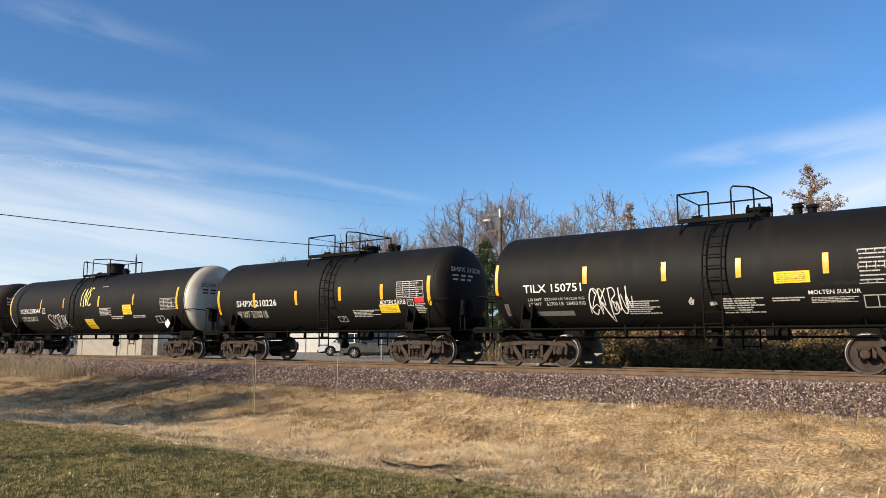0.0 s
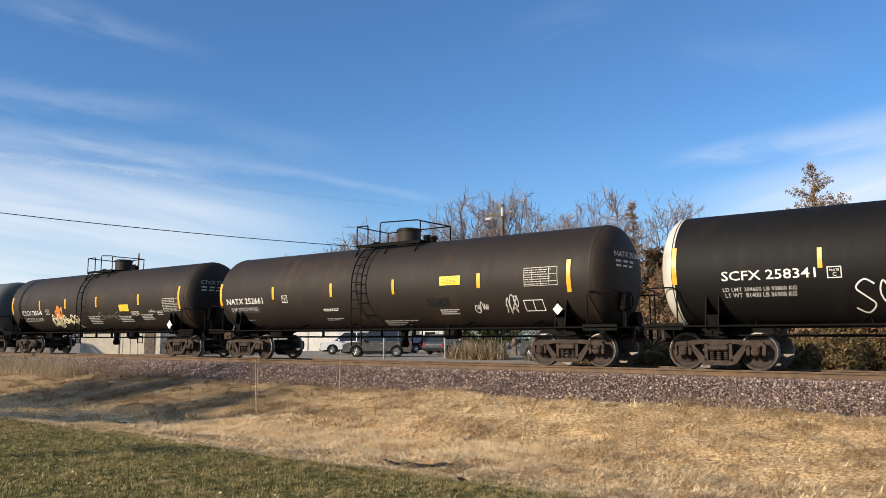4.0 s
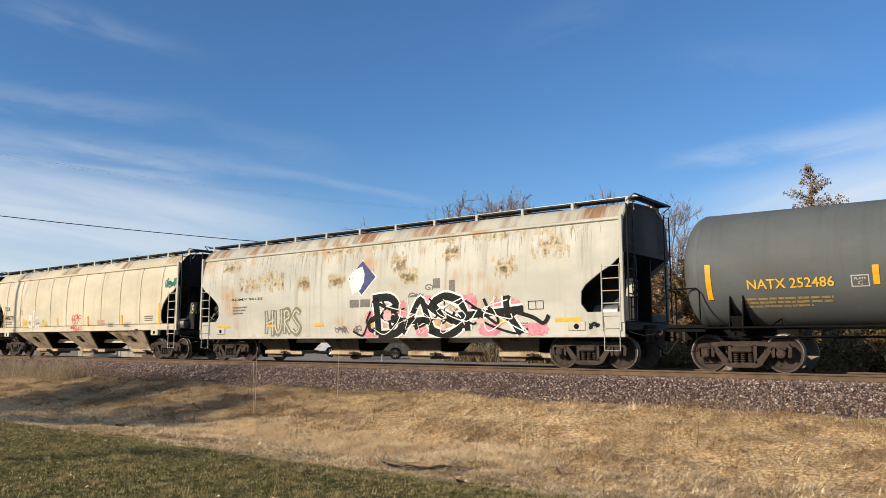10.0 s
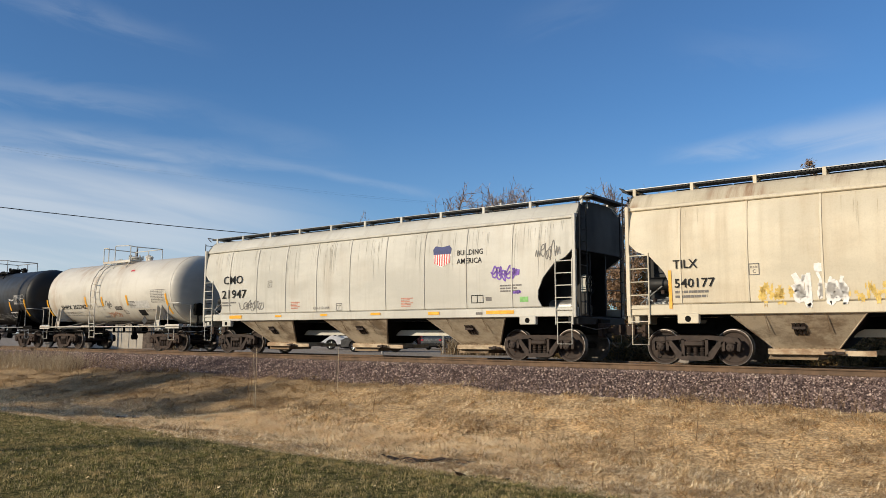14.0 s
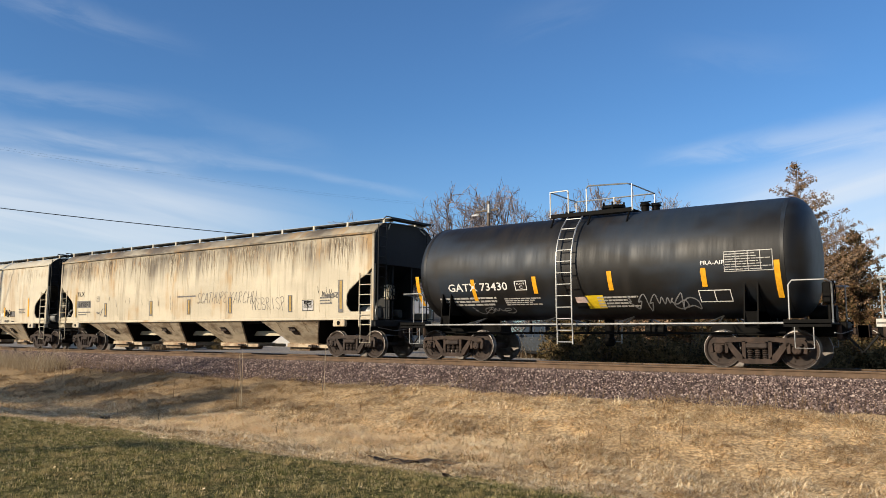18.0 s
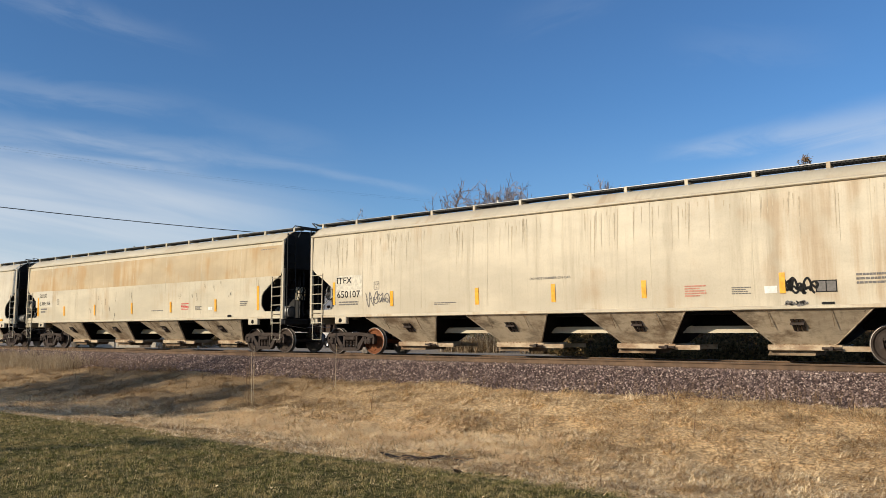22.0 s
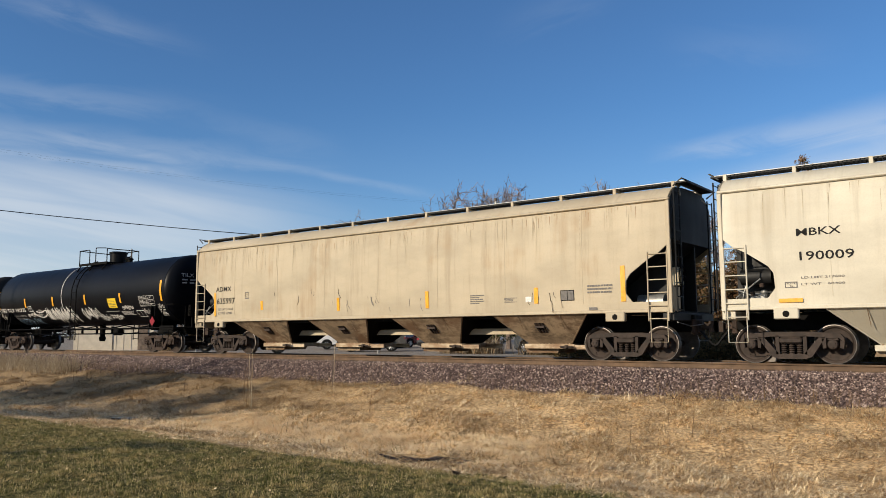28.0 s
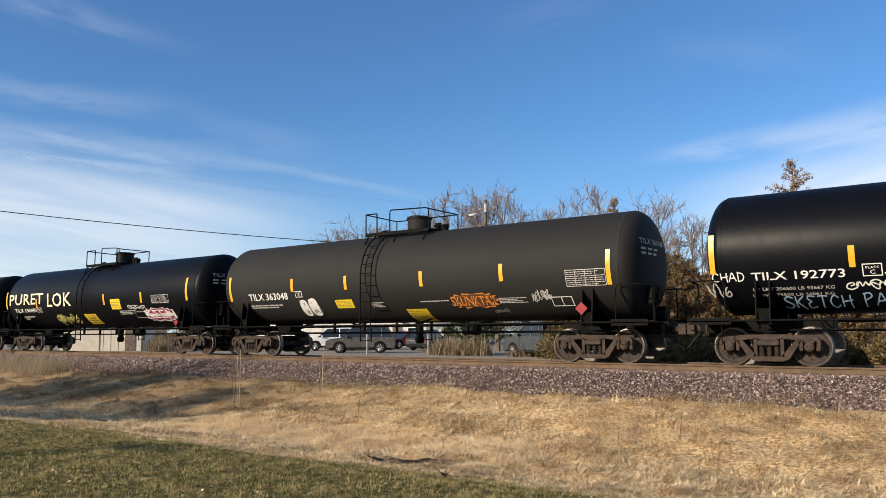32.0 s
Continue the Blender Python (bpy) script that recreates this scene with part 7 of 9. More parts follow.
words(*C[10], 'SHPX 202742', -4.21, -1.78, 1.90, 2.09, 'black_paint', 0.0142)
words(*C[10], 'LD LMT 223400 LB 101 300 KG', -4.14, -2.41, 1.69, 1.77, 'grey_paint', 0.0115)
words(*C[10], 'LT WT   62800 LB  28 400 KG', -4.17, -2.42, 1.58, 1.64, 'grey_paint', 0.0114)
words(*C[10], 'NEW 06-2000', -2.29, -1.51, 1.54, 1.62, 'grey_paint', 0.0116)
outline_box(*C[10], -1.61, -1.26, 1.86, 2.07, 'grey_paint', 0.022, 1)
strip(*C[10], -5.50, 1.60, 2.40, 0.13)
strip(*C[10], -1.72, 2.00, 2.44, 0.13)
strip(*C[10], -0.22, 1.98, 2.42, 0.13)
strip(*C[10], 1.91, 1.98, 2.43, 0.13)
strip(*C[10], 5.01, 1.57, 2.42, 0.13)
table(*C[10], 3.85, 5.01, 2.06, 2.61, 'grey_paint')
outline_box(*C[10], 0.70, 1.30, 1.79, 1.95, 'black_paint', 0.022, 2)
patch(*C[10], 0.73, 1.28, 1.79, 1.95, 'grey_paint')
scrawl(*C[10], -0.07, 0.47, 1.80, 2.20, 'grey_paint', 101, 3, 0.03)
scrawl(*C[10], -0.08, 0.92, 1.48, 1.75, 'rust_faint', 102, 4, 0.04)
patch(*C[10], 2.01, 3.60, 1.83, 2.16, 'greyish')
bars(*C[10], 2.01, 2.53, 1.86, 2.16, 5, 'grey_paint', seed=36)
patch(*C[10], 2.54, 3.08, 1.52, 1.77, 'black_paint')
bars(*C[10], 3.17, 4.04, 1.67, 1.77, 2, 'grey_paint', seed=37)
diamond(*C[10], 3.53, 1.29, 0.21, 'grey_dark')
patch(*C[10], 1.74, 2.05, 3.53, 3.61, 'red_paint')
bars(*C[10], -0.66, 0.89, 1.15, 1.30, 2, 'grey_paint', seed=38)
bars(*C[10], 2.15, 2.16, 2.83, 2.85, 1, 'grey_paint', seed=39)
outline_box(*C[10], 1.36, 1.65, 1.61, 1.79, 'grey_paint', 0.022, 1)
words(*C[11], 'GATX 73430', -4.78, -2.66, 2.03, 2.25, 'white_paint', 0.0151)
bars(*C[11], -5.20, -3.13, 1.56, 1.84, 3, 'white_faded', seed=40)
outline_box(*C[11], -2.41, -2.02, 2.00, 2.27, 'white_paint', 0.022, 1)
strip(*C[11], -5.92, 1.64, 2.53, 0.13)
strip(*C[11], -3.85, 1.75, 2.36, 0.13)
strip(*C[11], -1.75, 1.90, 2.37, 0.13)
strip(*C[11], 0.54, 1.92, 2.42, 0.13)
strip(*C[11], 3.02, 1.93, 2.38, 0.13)
strip(*C[11], 4.74, 1.63, 2.49, 0.13)
words(*C[11], 'FRA-AIP', 2.96, 3.55, 2.45, 2.55, 'white_paint', 0.0118)
table(*C[11], 3.53, 4.66, 2.26, 2.75)
outline_box(*C[11], 2.82, 3.61, 1.56, 1.85, 'white_paint', 0.022, 2)
patch(*C[11], -0.29, 0.24, 1.46, 1.80, 'yellow_sign')
patch(*C[11], -0.59, -0.24, 1.61, 1.77, 'pinkish')
bars(*C[11], 0.05, 1.23, 1.45, 1.76, 4, 'white_faded', seed=41)
scrawl(*C[11], 0.82, 2.62, 1.37, 1.77, 'grey_light', 111, 6, 0.03)
bars(*C[11], -2.87, -1.66, 1.57, 1.79, 4, 'white_faded', seed=42)
scrawl(*C[11], -4.18, -2.75, 1.37, 1.57, 'grey_light', 112, 4, 0.02)
words(*C[12], 'TILX', -8.66, -8.00, 2.43, 2.63, 'black_paint', 0.008)
patch(*C[12], -8.63, -7.41, 1.89, 2.22, 'grey_paint')
words(*C[12], '649893', -8.52, -7.48, 1.94, 2.18, 'black_paint', 0.008)
bars(*C[12], -8.50, -7.46, 1.51, 1.72, 2, 'grey_paint', seed=43)
strip(*C[12], -8.73, 1.47, 2.54, 0.12)
patch(*C[12], -6.28, -6.05, 1.47, 2.08, 'grey_paint', 'strip_backing')
strip(*C[12], -6.15, 1.50, 2.05, 0.11)
patch(*C[12], -2.75, -2.52, 1.46, 2.10, 'grey_paint', 'strip_backing')
strip(*C[12], -2.62, 1.49, 2.07, 0.11)
patch(*C[12], -0.12, 0.11, 1.49, 2.10, 'grey_paint', 'strip_backing')
strip(*C[12], 0.01, 1.52, 2.07, 0.11)
patch(*C[12], 2.49, 2.72, 1.50, 2.13, 'grey_paint', 'strip_backing')
strip(*C[12], 2.62, 1.53, 2.10, 0.11)
patch(*C[12], 5.84, 6.07, 1.50, 2.11, 'grey_paint', 'strip_backing')
strip(*C[12], 5.97, 1.53, 2.08, 0.11)
patch(*C[12], 8.33, 8.56, 1.46, 2.56, 'grey_paint', 'strip_backing')
strip(*C[12], 8.46, 1.49, 2.53, 0.11)
sprayed(*C[12], 'SCATHUPE', 0.51, 2.40, 1.92, 2.33, 'grey_paint', 0.018, 0.008, 0.2)
sprayed(*C[12], 'KARCHU', 2.50, 4.10, 1.88, 2.31, 'grey_paint', 0.018, 0.008, 0.2)
sprayed(*C[12], 'NEBRISP', 3.90, 5.76, 1.61, 2.05, 'grey_paint', 0.016, 0.008, -0.2)
drips(*C[12], -9.6, 9.6, 4.02, 1201, 'soot_wash', 320, 1.0, 0.045)
drips(*C[12], -9.6, 9.6, 4.02, 1202, 'rust_run', 90, 0.7, 0.035)
drips(*C[12], -9.6, 9.6, 4.02, 1204, 'dirt_wash', 200, 1.6, 0.05)
drips(*C[13], -9.6, 9.6, 3.95, 1301, 'dirt_wash', 150, 1.4, 0.032)
drips(*C[14], -9.6, 9.6, 2.75, 1401, 'dirt_wash', 60, 0.7, 0.018)
drips(*C[15], -9.4, 9.4, 4.02, 1501, 'dirt_wash', 60, 0.8, 0.018)
drips(*C[16], -9.5, 9.5, 4.02, 1601, 'rust_run', 70, 0.35, 0.02)
drips(*C[16], -9.5, 9.5, 4.02, 1602, 'dirt_wash', 90, 1.3, 0.03)
drips(*C[9], -8.0, 8.0, 3.9, 901, 'dirt_grey', 110, 1.6, 0.025)
drips(*C[8], -8.3, 8.3, 3.9, 801, 'dirt_wash', 24, 0.8, 0.018)
drips(*C[7], -8.9, 8.9, 3.9, 701, 'dirt_grey', 130, 1.8, 0.03)
drips(*C[7], -8.9, 8.9, 3.95, 702, 'rust_run', 70, 0.4, 0.03)
outline_box(*C[12], 6.57, 7.14, 1.53, 1.92, 'black_paint', 0.022, 2)
patch(*C[12], 6.57, 7.14, 1.53, 1.92, 'white_faded')
patch(*C[12], 6.66, 7.05, 1.64, 1.88, 'black_paint')
bars(*C[12], 7.47, 8.09, 1.71, 2.00, 3, 'grey_paint', seed=44)
scrawl(*C[12], -6.90, -6.35, 1.53, 1.80, 'grey_paint', 123, 2, 0.03)
outline_box(*C[12], -6.93, -6.71, 2.14, 2.39, 'grey_paint', 0.022, 1)
bars(*C[12], -0.77, 0.48, 2.14, 2.25, 1, 'grey_paint', seed=45)
scrawl(*C[12], 7.50, 8.34, 1.94, 2.18, 'grey_paint', 124, 7, 0.02)
scratches(*C[12], -6.19, -0.68, 1.86, 2.50, 'grey_paint', 125, 12, 0.02)
scratches(*C[12], 7.33, 8.35, 2.02, 2.44, 'black_paint', 126, 8, 0.025)
patch(*C[13], -8.62, -7.40, 1.92, 2.62, 'cream_new', lift=0.0068)
words(*C[13], 'ITFX', -8.61, -7.88, 2.35, 2.56, 'black_paint', 0.008)
words(*C[13], '650107', -8.59, -7.50, 1.87, 2.10, 'black_paint', 0.008)
bars(*C[13], -8.51, -7.58, 1.58, 1.74, 2, 'grey_paint', seed=46)
outline_box(*C[13], -6.88, -6.64, 2.10, 2.36, 'grey_paint', 0.022, 1)
scrawl(*C[13], -7.25, -6.25, 1.58, 2.04, 'grey_paint', 131, 6, 0.03)
strip(*C[13], -8.73, 1.63, 2.41, 0.10)
strip(*C[13], -6.10, 1.54, 2.03, 0.13)
strip(*C[13], -2.74, 1.51, 2.01, 0.13)
strip(*C[13], -0.16, 1.52, 2.02, 0.13)
strip(*C[13], 2.48, 1.56, 2.01, 0.13)
strip(*C[13], 5.83, 1.57, 2.05, 0.13)
strip(*C[13], 8.38, 1.55, 2.47, 0.13)
words(*C[13], 'DO NOT HAMMER ON CAR', -0.91, 0.39, 2.16, 2.23, 'grey_paint', 0.008)
scrawl(*C[13], 5.86, 6.51, 1.56, 1.92, 'black_paint', 132, 5, 0.05)
outline_box(*C[13], 6.53, 6.97, 1.57, 1.84, 'black_paint', 0.022, 2)
patch(*C[13], 6.53, 6.97, 1.57, 1.84, 'grey_paint')
bars(*C[13], 7.36, 8.05, 1.69, 1.96, 3, 'grey_paint', seed=47)
bars(*C[13], 3.54, 4.08, 1.53, 1.83, 5, 'red_faint', seed=48)
bars(*C[13], 4.68, 5.13, 1.56, 1.75, 4, 'grey_paint', seed=49)
patch(*C[13], 5.43, 5.71, 1.58, 1.75, 'white_paint')
scrawl(*C[13], 5.86, 6.33, 1.28, 1.39, 'grey_paint', 133, 4, 0.03)
patch(*C[13], 6.64, 6.90, 1.30, 1.35, 'black_paint')
bars(*C[13], -4.36, -3.52, 1.52, 1.61, 2, 'grey_paint', seed=50)
patch(*C[14], -9.16, -7.45, 1.98, 2.80, 'cream_clean', lift=0.0062)
words(*C[14], 'SOXX', -8.78, -8.02, 2.47, 2.66, 'black_paint', 0.008)
words(*C[14], '638378', -8.77, -7.66, 2.09, 2.27, 'black_paint', 0.008)
bars(*C[14], -8.61, -7.96, 1.66, 1.93, 2, 'grey_paint', seed=51)
outline_box(*C[14], -6.98, -6.76, 2.10, 2.35, 'grey_paint', 0.022, 1)
strip(*C[14], -8.89, 1.54, 2.47, 0.13)
strip(*C[14], -6.22, 1.53, 1.99, 0.13)
strip(*C[14], -3.36, 1.51, 2.00, 0.13)
strip(*C[14], -0.20, 1.54, 2.01, 0.13)
strip(*C[14], 2.77, 1.54, 1.99, 0.13)
strip(*C[14], 5.83, 1.53, 2.01, 0.13)
strip(*C[14], 8.42, 1.54, 2.45, 0.13)
bars(*C[14], 3.51, 4.05, 1.62, 1.90, 5, 'red_paint', seed=52)
bars(*C[14], 4.48, 4.91, 1.59, 1.76, 4, 'grey_paint', seed=53)
bars(*C[14], 7.34, 7.84, 1.69, 1.90, 3, 'grey_paint', seed=54)
patch(*C[14], 5.35, 5.61, 1.60, 1.72, 'white_paint')
patch(*C[14], 6.60, 6.83, 1.30, 1.38, 'black_paint')
scratches(*C[14], -3.79, 0.39, 1.54, 2.72, 'black_paint', 141, 8, 0.014)
scratches(*C[14], 3.25, 7.47, 2.06, 2.80, 'black_paint', 142, 10, 0.015)
bars(*C[14], 8.49, 9.42, 3.78, 3.82, 2, 'grey_paint', seed=55)
bars(*C[14], 1.31, 2.20, 1.59, 1.65, 1, 'grey_paint', seed=56)
words(*C[15], 'MBKX', -8.04, -7.09, 2.87, 3.04, 'black_paint', 0.008)
words(*C[15], '190009', -8.05, -6.85, 2.31, 2.51, 'black_paint', 0.008)
words(*C[15], 'LD LMT 217600', -7.97, -7.07, 1.89, 1.94, 'grey_paint', 0.008)
words(*C[15], 'LT WT   68400', -7.98, -7.07, 1.74, 1.79, 'grey_paint', 0.008)
outline_box(*C[15], -6.03, -5.77, 2.68, 2.92, 'grey_paint', 0.022, 1)
patch(*C[15], -8.47, -7.95, 1.36, 1.45, 'yellow', 'reflective_strip', 'yellow reflective strip', 0.012)
patch(*C[15], -5.08, -4.59, 1.36, 1.45, 'yellow', 'reflective_strip', 'yellow reflective strip', 0.012)
patch(*C[15], -2.48, -2.06, 1.36, 1.45, 'yellow', 'reflective_strip', 'yellow reflective strip', 0.012)
words(*C[15], 'DO NOT HAMMER ON CAR', -5.67, -4.36, 1.63, 1.69, 'grey_paint', 0.008)
words(*C[15], 'WARNING', -3.45, -2.97, 1.96, 2.03, 'red_paint', 0.008)
bars(*C[15], -3.63, -2.87, 1.62, 1.88, 5, 'red_faint', seed=57)
bars(*C[15], -3.37, -2.92, 1.39, 1.50, 4, 'grey_paint', seed=58)
bars(*C[15], -4.58, -3.58, 1.39, 1.42, 1, 'grey_paint', seed=59)
outline_box(*C[15], -8.32, -8.05, 1.69, 1.83, 'grey_paint', 0.022, 1)
patch(*C[15], 1.88, 2.54, 1.30, 1.44, 'yellow', 'reflective_strip', 'yellow reflective strip', 0.012)
patch(*C[15], 4.63, 5.21, 1.36, 1.44, 'yellow', 'reflective_strip', 'yellow reflective strip', 0.012)
patch(*C[15], 7.37, 8.32, 1.35, 1.45, 'yellow', 'reflective_strip', 'yellow reflective strip', 0.012)
bars(*C[15], 2.92, 3.60, 1.68, 2.01, 5, 'red_faint', seed=60)
bars(*C[15], -0.61, 0.06, 1.65, 2.01, 5, 'red_faint', seed=61)
words(*C[15], 'DO NOT HAMMER ON CAR', 4.04, 5.35, 1.61, 1.70, 'grey_paint', 0.008)
bars(*C[15], 7.08, 7.82, 2.08, 2.23, 3, 'grey_paint', seed=62)
patch(*C[15], 5.03, 5.37, 1.18, 1.24, 'grey_paint')
words(*C[16], 'ADMX', -8.56, -7.61, 2.39, 2.57, 'black_paint', 0.008)
words(*C[16], '635997', -8.51, -7.39, 1.90, 2.13, 'black_paint', 0.008)
words(*C[16], 'LD LMT 218100', -8.42, -7.51, 1.65, 1.74, 'grey_paint', 0.008)
words(*C[16], 'LT WT  67900', -8.42, -7.58, 1.49, 1.59, 'grey_paint', 0.008)
outline_box(*C[16], -6.78, -6.55, 2.06, 2.31, 'grey_paint', 0.022, 1)
strip(*C[16], -8.61, 1.43, 2.34, 0.11)
strip(*C[16], -5.80, 1.61, 1.95, 0.13)
strip(*C[16], -1.81, 1.50, 1.94, 0.13)
strip(*C[16], 2.07, 1.48, 2.01, 0.13)
strip(*C[16], 5.98, 1.52, 1.97, 0.13)
strip(*C[16], 8.60, 1.50, 2.44, 0.13)
bars(*C[16], 3.71, 4.22, 1.54, 1.83, 5, 'grey_paint', seed=63)
bars(*C[16], 4.91, 5.35, 1.56, 1.71, 4, 'grey_paint', seed=64)
outline_box(*C[16], 6.75, 7.17, 1.57, 1.86, 'black_paint', 0.022, 2)
patch(*C[16], 6.75, 7.17, 1.57, 1.86, 'grey_paint')
bars(*C[16], 7.57, 8.32, 1.71, 1.97, 3, 'grey_paint', seed=65)
patch(*C[16], 5.63, 5.82, 1.57, 1.72, 'white_paint')
patch(*C[16], 7.61, 7.85, 1.30, 1.37, 'grey_paint')
scratches(*C[16], -2.31, 1.94, 1.55, 2.03, 'grey_paint', 161, 12, 0.013)
scratches(*C[16], -5.28, -1.78, 1.99, 2.27, 'black_paint', 162, 5, 0.014)
scratches(*C[16], 5.63, 7.08, 1.57, 2.07, 'black_paint', 163, 7, 0.014)
words(*C[17], 'TILX 192773', -7.01, -5.00, 1.97, 2.15, 'white_paint', 0.0139)
words(*C[17], 'LD LMT 206500 LB 93667 KG', -7.03, -5.25, 1.73, 1.80, 'white_faded', 0.0115)
words(*C[17], 'LT WT  79500 LB 36061 KG', -7.06, -5.28, 1.60, 1.66, 'white_faded', 0.0114)
sprayed(*C[17], 'CHAD', -7.94, -7.15, 1.97, 2.17, 'white_paint', 0.026)
scrawl(*C[17], -8.11, -7.57, 1.59, 1.91, 'white_faded', 172, 4, 0.03)
sprayed(*C[17], 'SKETCH', -6.42, -4.95, 1.32, 1.58, 'blue_light', 0.030)
sprayed(*C[17], 'PAK', -4.75, -4.0, 1.34, 1.60, 'blue_light', 0.030)
scrawl(*C[17], -5.08, -4.07, 1.69, 1.91, 'white_paint', 174, 4, 0.028)
outline_box(*C[17], -4.66, -4.27, 1.96, 2.23, 'white_paint', 0.022, 1)
scrawl(*C[17], -4.20, -3.25, 1.50, 2.15, 'white_paint', 175, 1, 0.05)
stroke_line(*C[17], -0.99, -1.03, 1.23, 4.11, 'white_paint')
bars(*C[17], -4.01, -3.28, 1.70, 1.83, 4, 'white_faded', seed=66)
scrawl(*C[17], -3.76, -3.33, 1.87, 2.05, 'white_faded', 176, 4, 0.02)
wild(*C[17], -2.95, -0.25, 1.38, 2.15, 'white_paint', 177, 9, 0.055)
wild(*C[17], -2.6, -0.5, 1.5, 2.05, 'white_faded', 178, 6, 0.07, 0.009)
wild(*C[17], 0.75, 1.95, 1.46, 2.08, 'white_paint', 180, 5, 0.05)
wild(*C[17], 1.95, 2.75, 1.40, 1.75, 'white_paint', 181, 4, 0.04)
strip(*C[17], -7.88, 2.15, 3.10, 0.13)
strip(*C[17], -4.84, 2.17, 2.64, 0.13)
strip(*C[17], -1.92, 2.19, 2.64, 0.13)
strip(*C[17], 1.19, 2.18, 2.64, 0.13)
strip(*C[17], 4.27, 2.17, 2.61, 0.13)
strip(*C[17], 7.49, 2.17, 3.05, 0.13)
notice(*C[17], 3.17, 3.88, 1.96, 2.39)
bars(*C[17], 2.76, 3.88, 1.77, 1.82, 1, 'white_faded', seed=67)
scrawl(*C[17], 2.86, 3.80, 1.43, 1.68, 'white_paint', 182, 6, 0.03)
bars(*C[17], 4.02, 5.03, 1.61, 1.80, 4, 'white_faded', seed=68)
scrawl(*C[17], 4.25, 5.09, 1.86, 2.04, 'white_faded', 183, 7, 0.03)
table(*C[17], 5.75, 6.92, 1.97, 2.42)
outline_box(*C[17], 5.23, 5.81, 1.53, 1.81, 'white_paint', 0.022, 2)
scrawl(*C[17], 5.81, 6.33, 1.62, 1.88, 'white_faded', 184, 5, 0.02)
scrawl(*C[17], 7.08, 7.53, 1.85, 2.05, 'white_faded', 185, 6, 0.02)
bars(*C[17], 7.06, 7.49, 1.53, 1.81, 5, 'white_paint', seed=69)
diamond(*C[17], 6.92, 1.30, 0.20, 'crimson')
words(*C[18], 'TILX 363048', -6.79, -4.68, 2.00, 2.24, 'white_paint', 0.0160)
bars(*C[18], -6.85, -5.05, 1.68, 1.83, 2, 'white_faded', seed=70)
outline_box(*C[18], -4.28, -3.94, 2.05, 2.27, 'white_paint', 0.022, 1)
shape(*C[18], spikes(-4.20, -3.78, 1.39, 1.97, 12, 3, 0.05), 'white_paint', 0.0165)
shape(*C[18], spikes(-3.76, -3.29, 1.39, 2.01, 12, 3, 0.05), 'white_paint', 0.0165)
scrawl(*C[18], -4.15, -3.31, 1.39, 1.95, 'grey_paint', 191, 5, 0.02)
strip(*C[18], -7.82, 2.01, 2.91, 0.13)
strip(*C[18], -4.39, 2.25, 2.71, 0.13)
strip(*C[18], -1.78, 2.24, 2.70, 0.13)
strip(*C[18], 1.45, 2.22, 2.69, 0.13)
strip(*C[18], 4.40, 2.25, 2.75, 0.13)
strip(*C[18], 7.74, 2.02, 2.95, 0.13)
notice(*C[18], -2.43, -1.63, 1.63, 1.91)
notice(*C[18], 0.51, 1.35, 1.16, 1.54)
shape(*C[18], spikes(2.36, 4.20, 1.49, 1.98, 14, 192), 'orange_paint', 0.0159)
shape(*C[18], spikes(2.47, 4.10, 1.54, 1.92, 12, 3, 0.05), 'orange_dark', 0.0165)
words(*C[18], 'SKUNKTAIL', 2.44, 4.11, 1.60, 1.87, 'orange_paint', 0.0242)
bars(*C[18], 1.24, 2.37, 1.72, 1.77, 1, 'white_faded', seed=71)
bars(*C[18], 4.15, 5.11, 1.61, 1.78, 4, 'white_faded', seed=72)
scrawl(*C[18], 5.27, 5.90, 1.63, 1.97, 'white_faded', 194, 6, 0.02)
scrawl(*C[18], 3.79, 4.27, 1.34, 1.48, 'grey_light', 195, 4, 0.02)
table(*C[18], 6.46, 7.65, 2.01, 2.46)
outline_box(*C[18], 5.88, 6.53, 1.50, 1.76, 'white_paint', 0.022, 2)
diamond(*C[18], 6.94, 1.40, 0.18, 'crimson')
bars(*C[18], -0.82, -0.26, 1.61, 1.78, 4, 'white_faded', seed=73)
words(*C[19], 'PURET', -7.82, -4.26, 2.30, 2.82, 'spray_cream', 0.0348)
words(*C[19], 'LOK', -3.94, -1.62, 2.15, 2.78, 'spray_cream', 0.0461)
words(*C[19], 'TILX 190481', -7.32, -5.10, 1.91, 2.09, 'white_paint', 0.0138)
bars(*C[19], -7.53, -5.58, 1.51, 1.71, 2, 'white_faded', seed=74)
outline_box(*C[19], -5.02, -4.58, 1.89, 2.11, 'white_paint', 0.022, 1)
strip(*C[19], -8.09, 2.10, 2.98, 0.13)
strip(*C[19], -4.96, 2.09, 2.53, 0.13)
strip(*C[19], 1.18, 2.10, 2.58, 0.13)
notice(*C[19], 1.70, 2.46, 1.89, 2.34)
strip(*C[19], 4.12, 2.13, 2.58, 0.13)
strip(*C[19], 7.33, 2.13, 3.04, 0.13)
table(*C[19], 4.86, 6.08, 2.08, 2.42)
shape(*C[19], spikes(3.98, 6.22, 1.31, 1.94, 14, 203), 'white_paint', 0.0199)
shape(*C[19], spikes(4.07, 6.14, 1.36, 1.90, 14, 204), 'magenta', 0.0193)
words(*C[19], 'KEEN', 4.03, 6.18, 1.48, 1.81, 'white_paint', 0.0278)
scrawl(*C[19], -3.57, -1.66, 1.24, 1.77, 'yellow_pale', 205, 6, 0.03)
notice(*C[19], -0.88, 0.13, 1.27, 1.73)
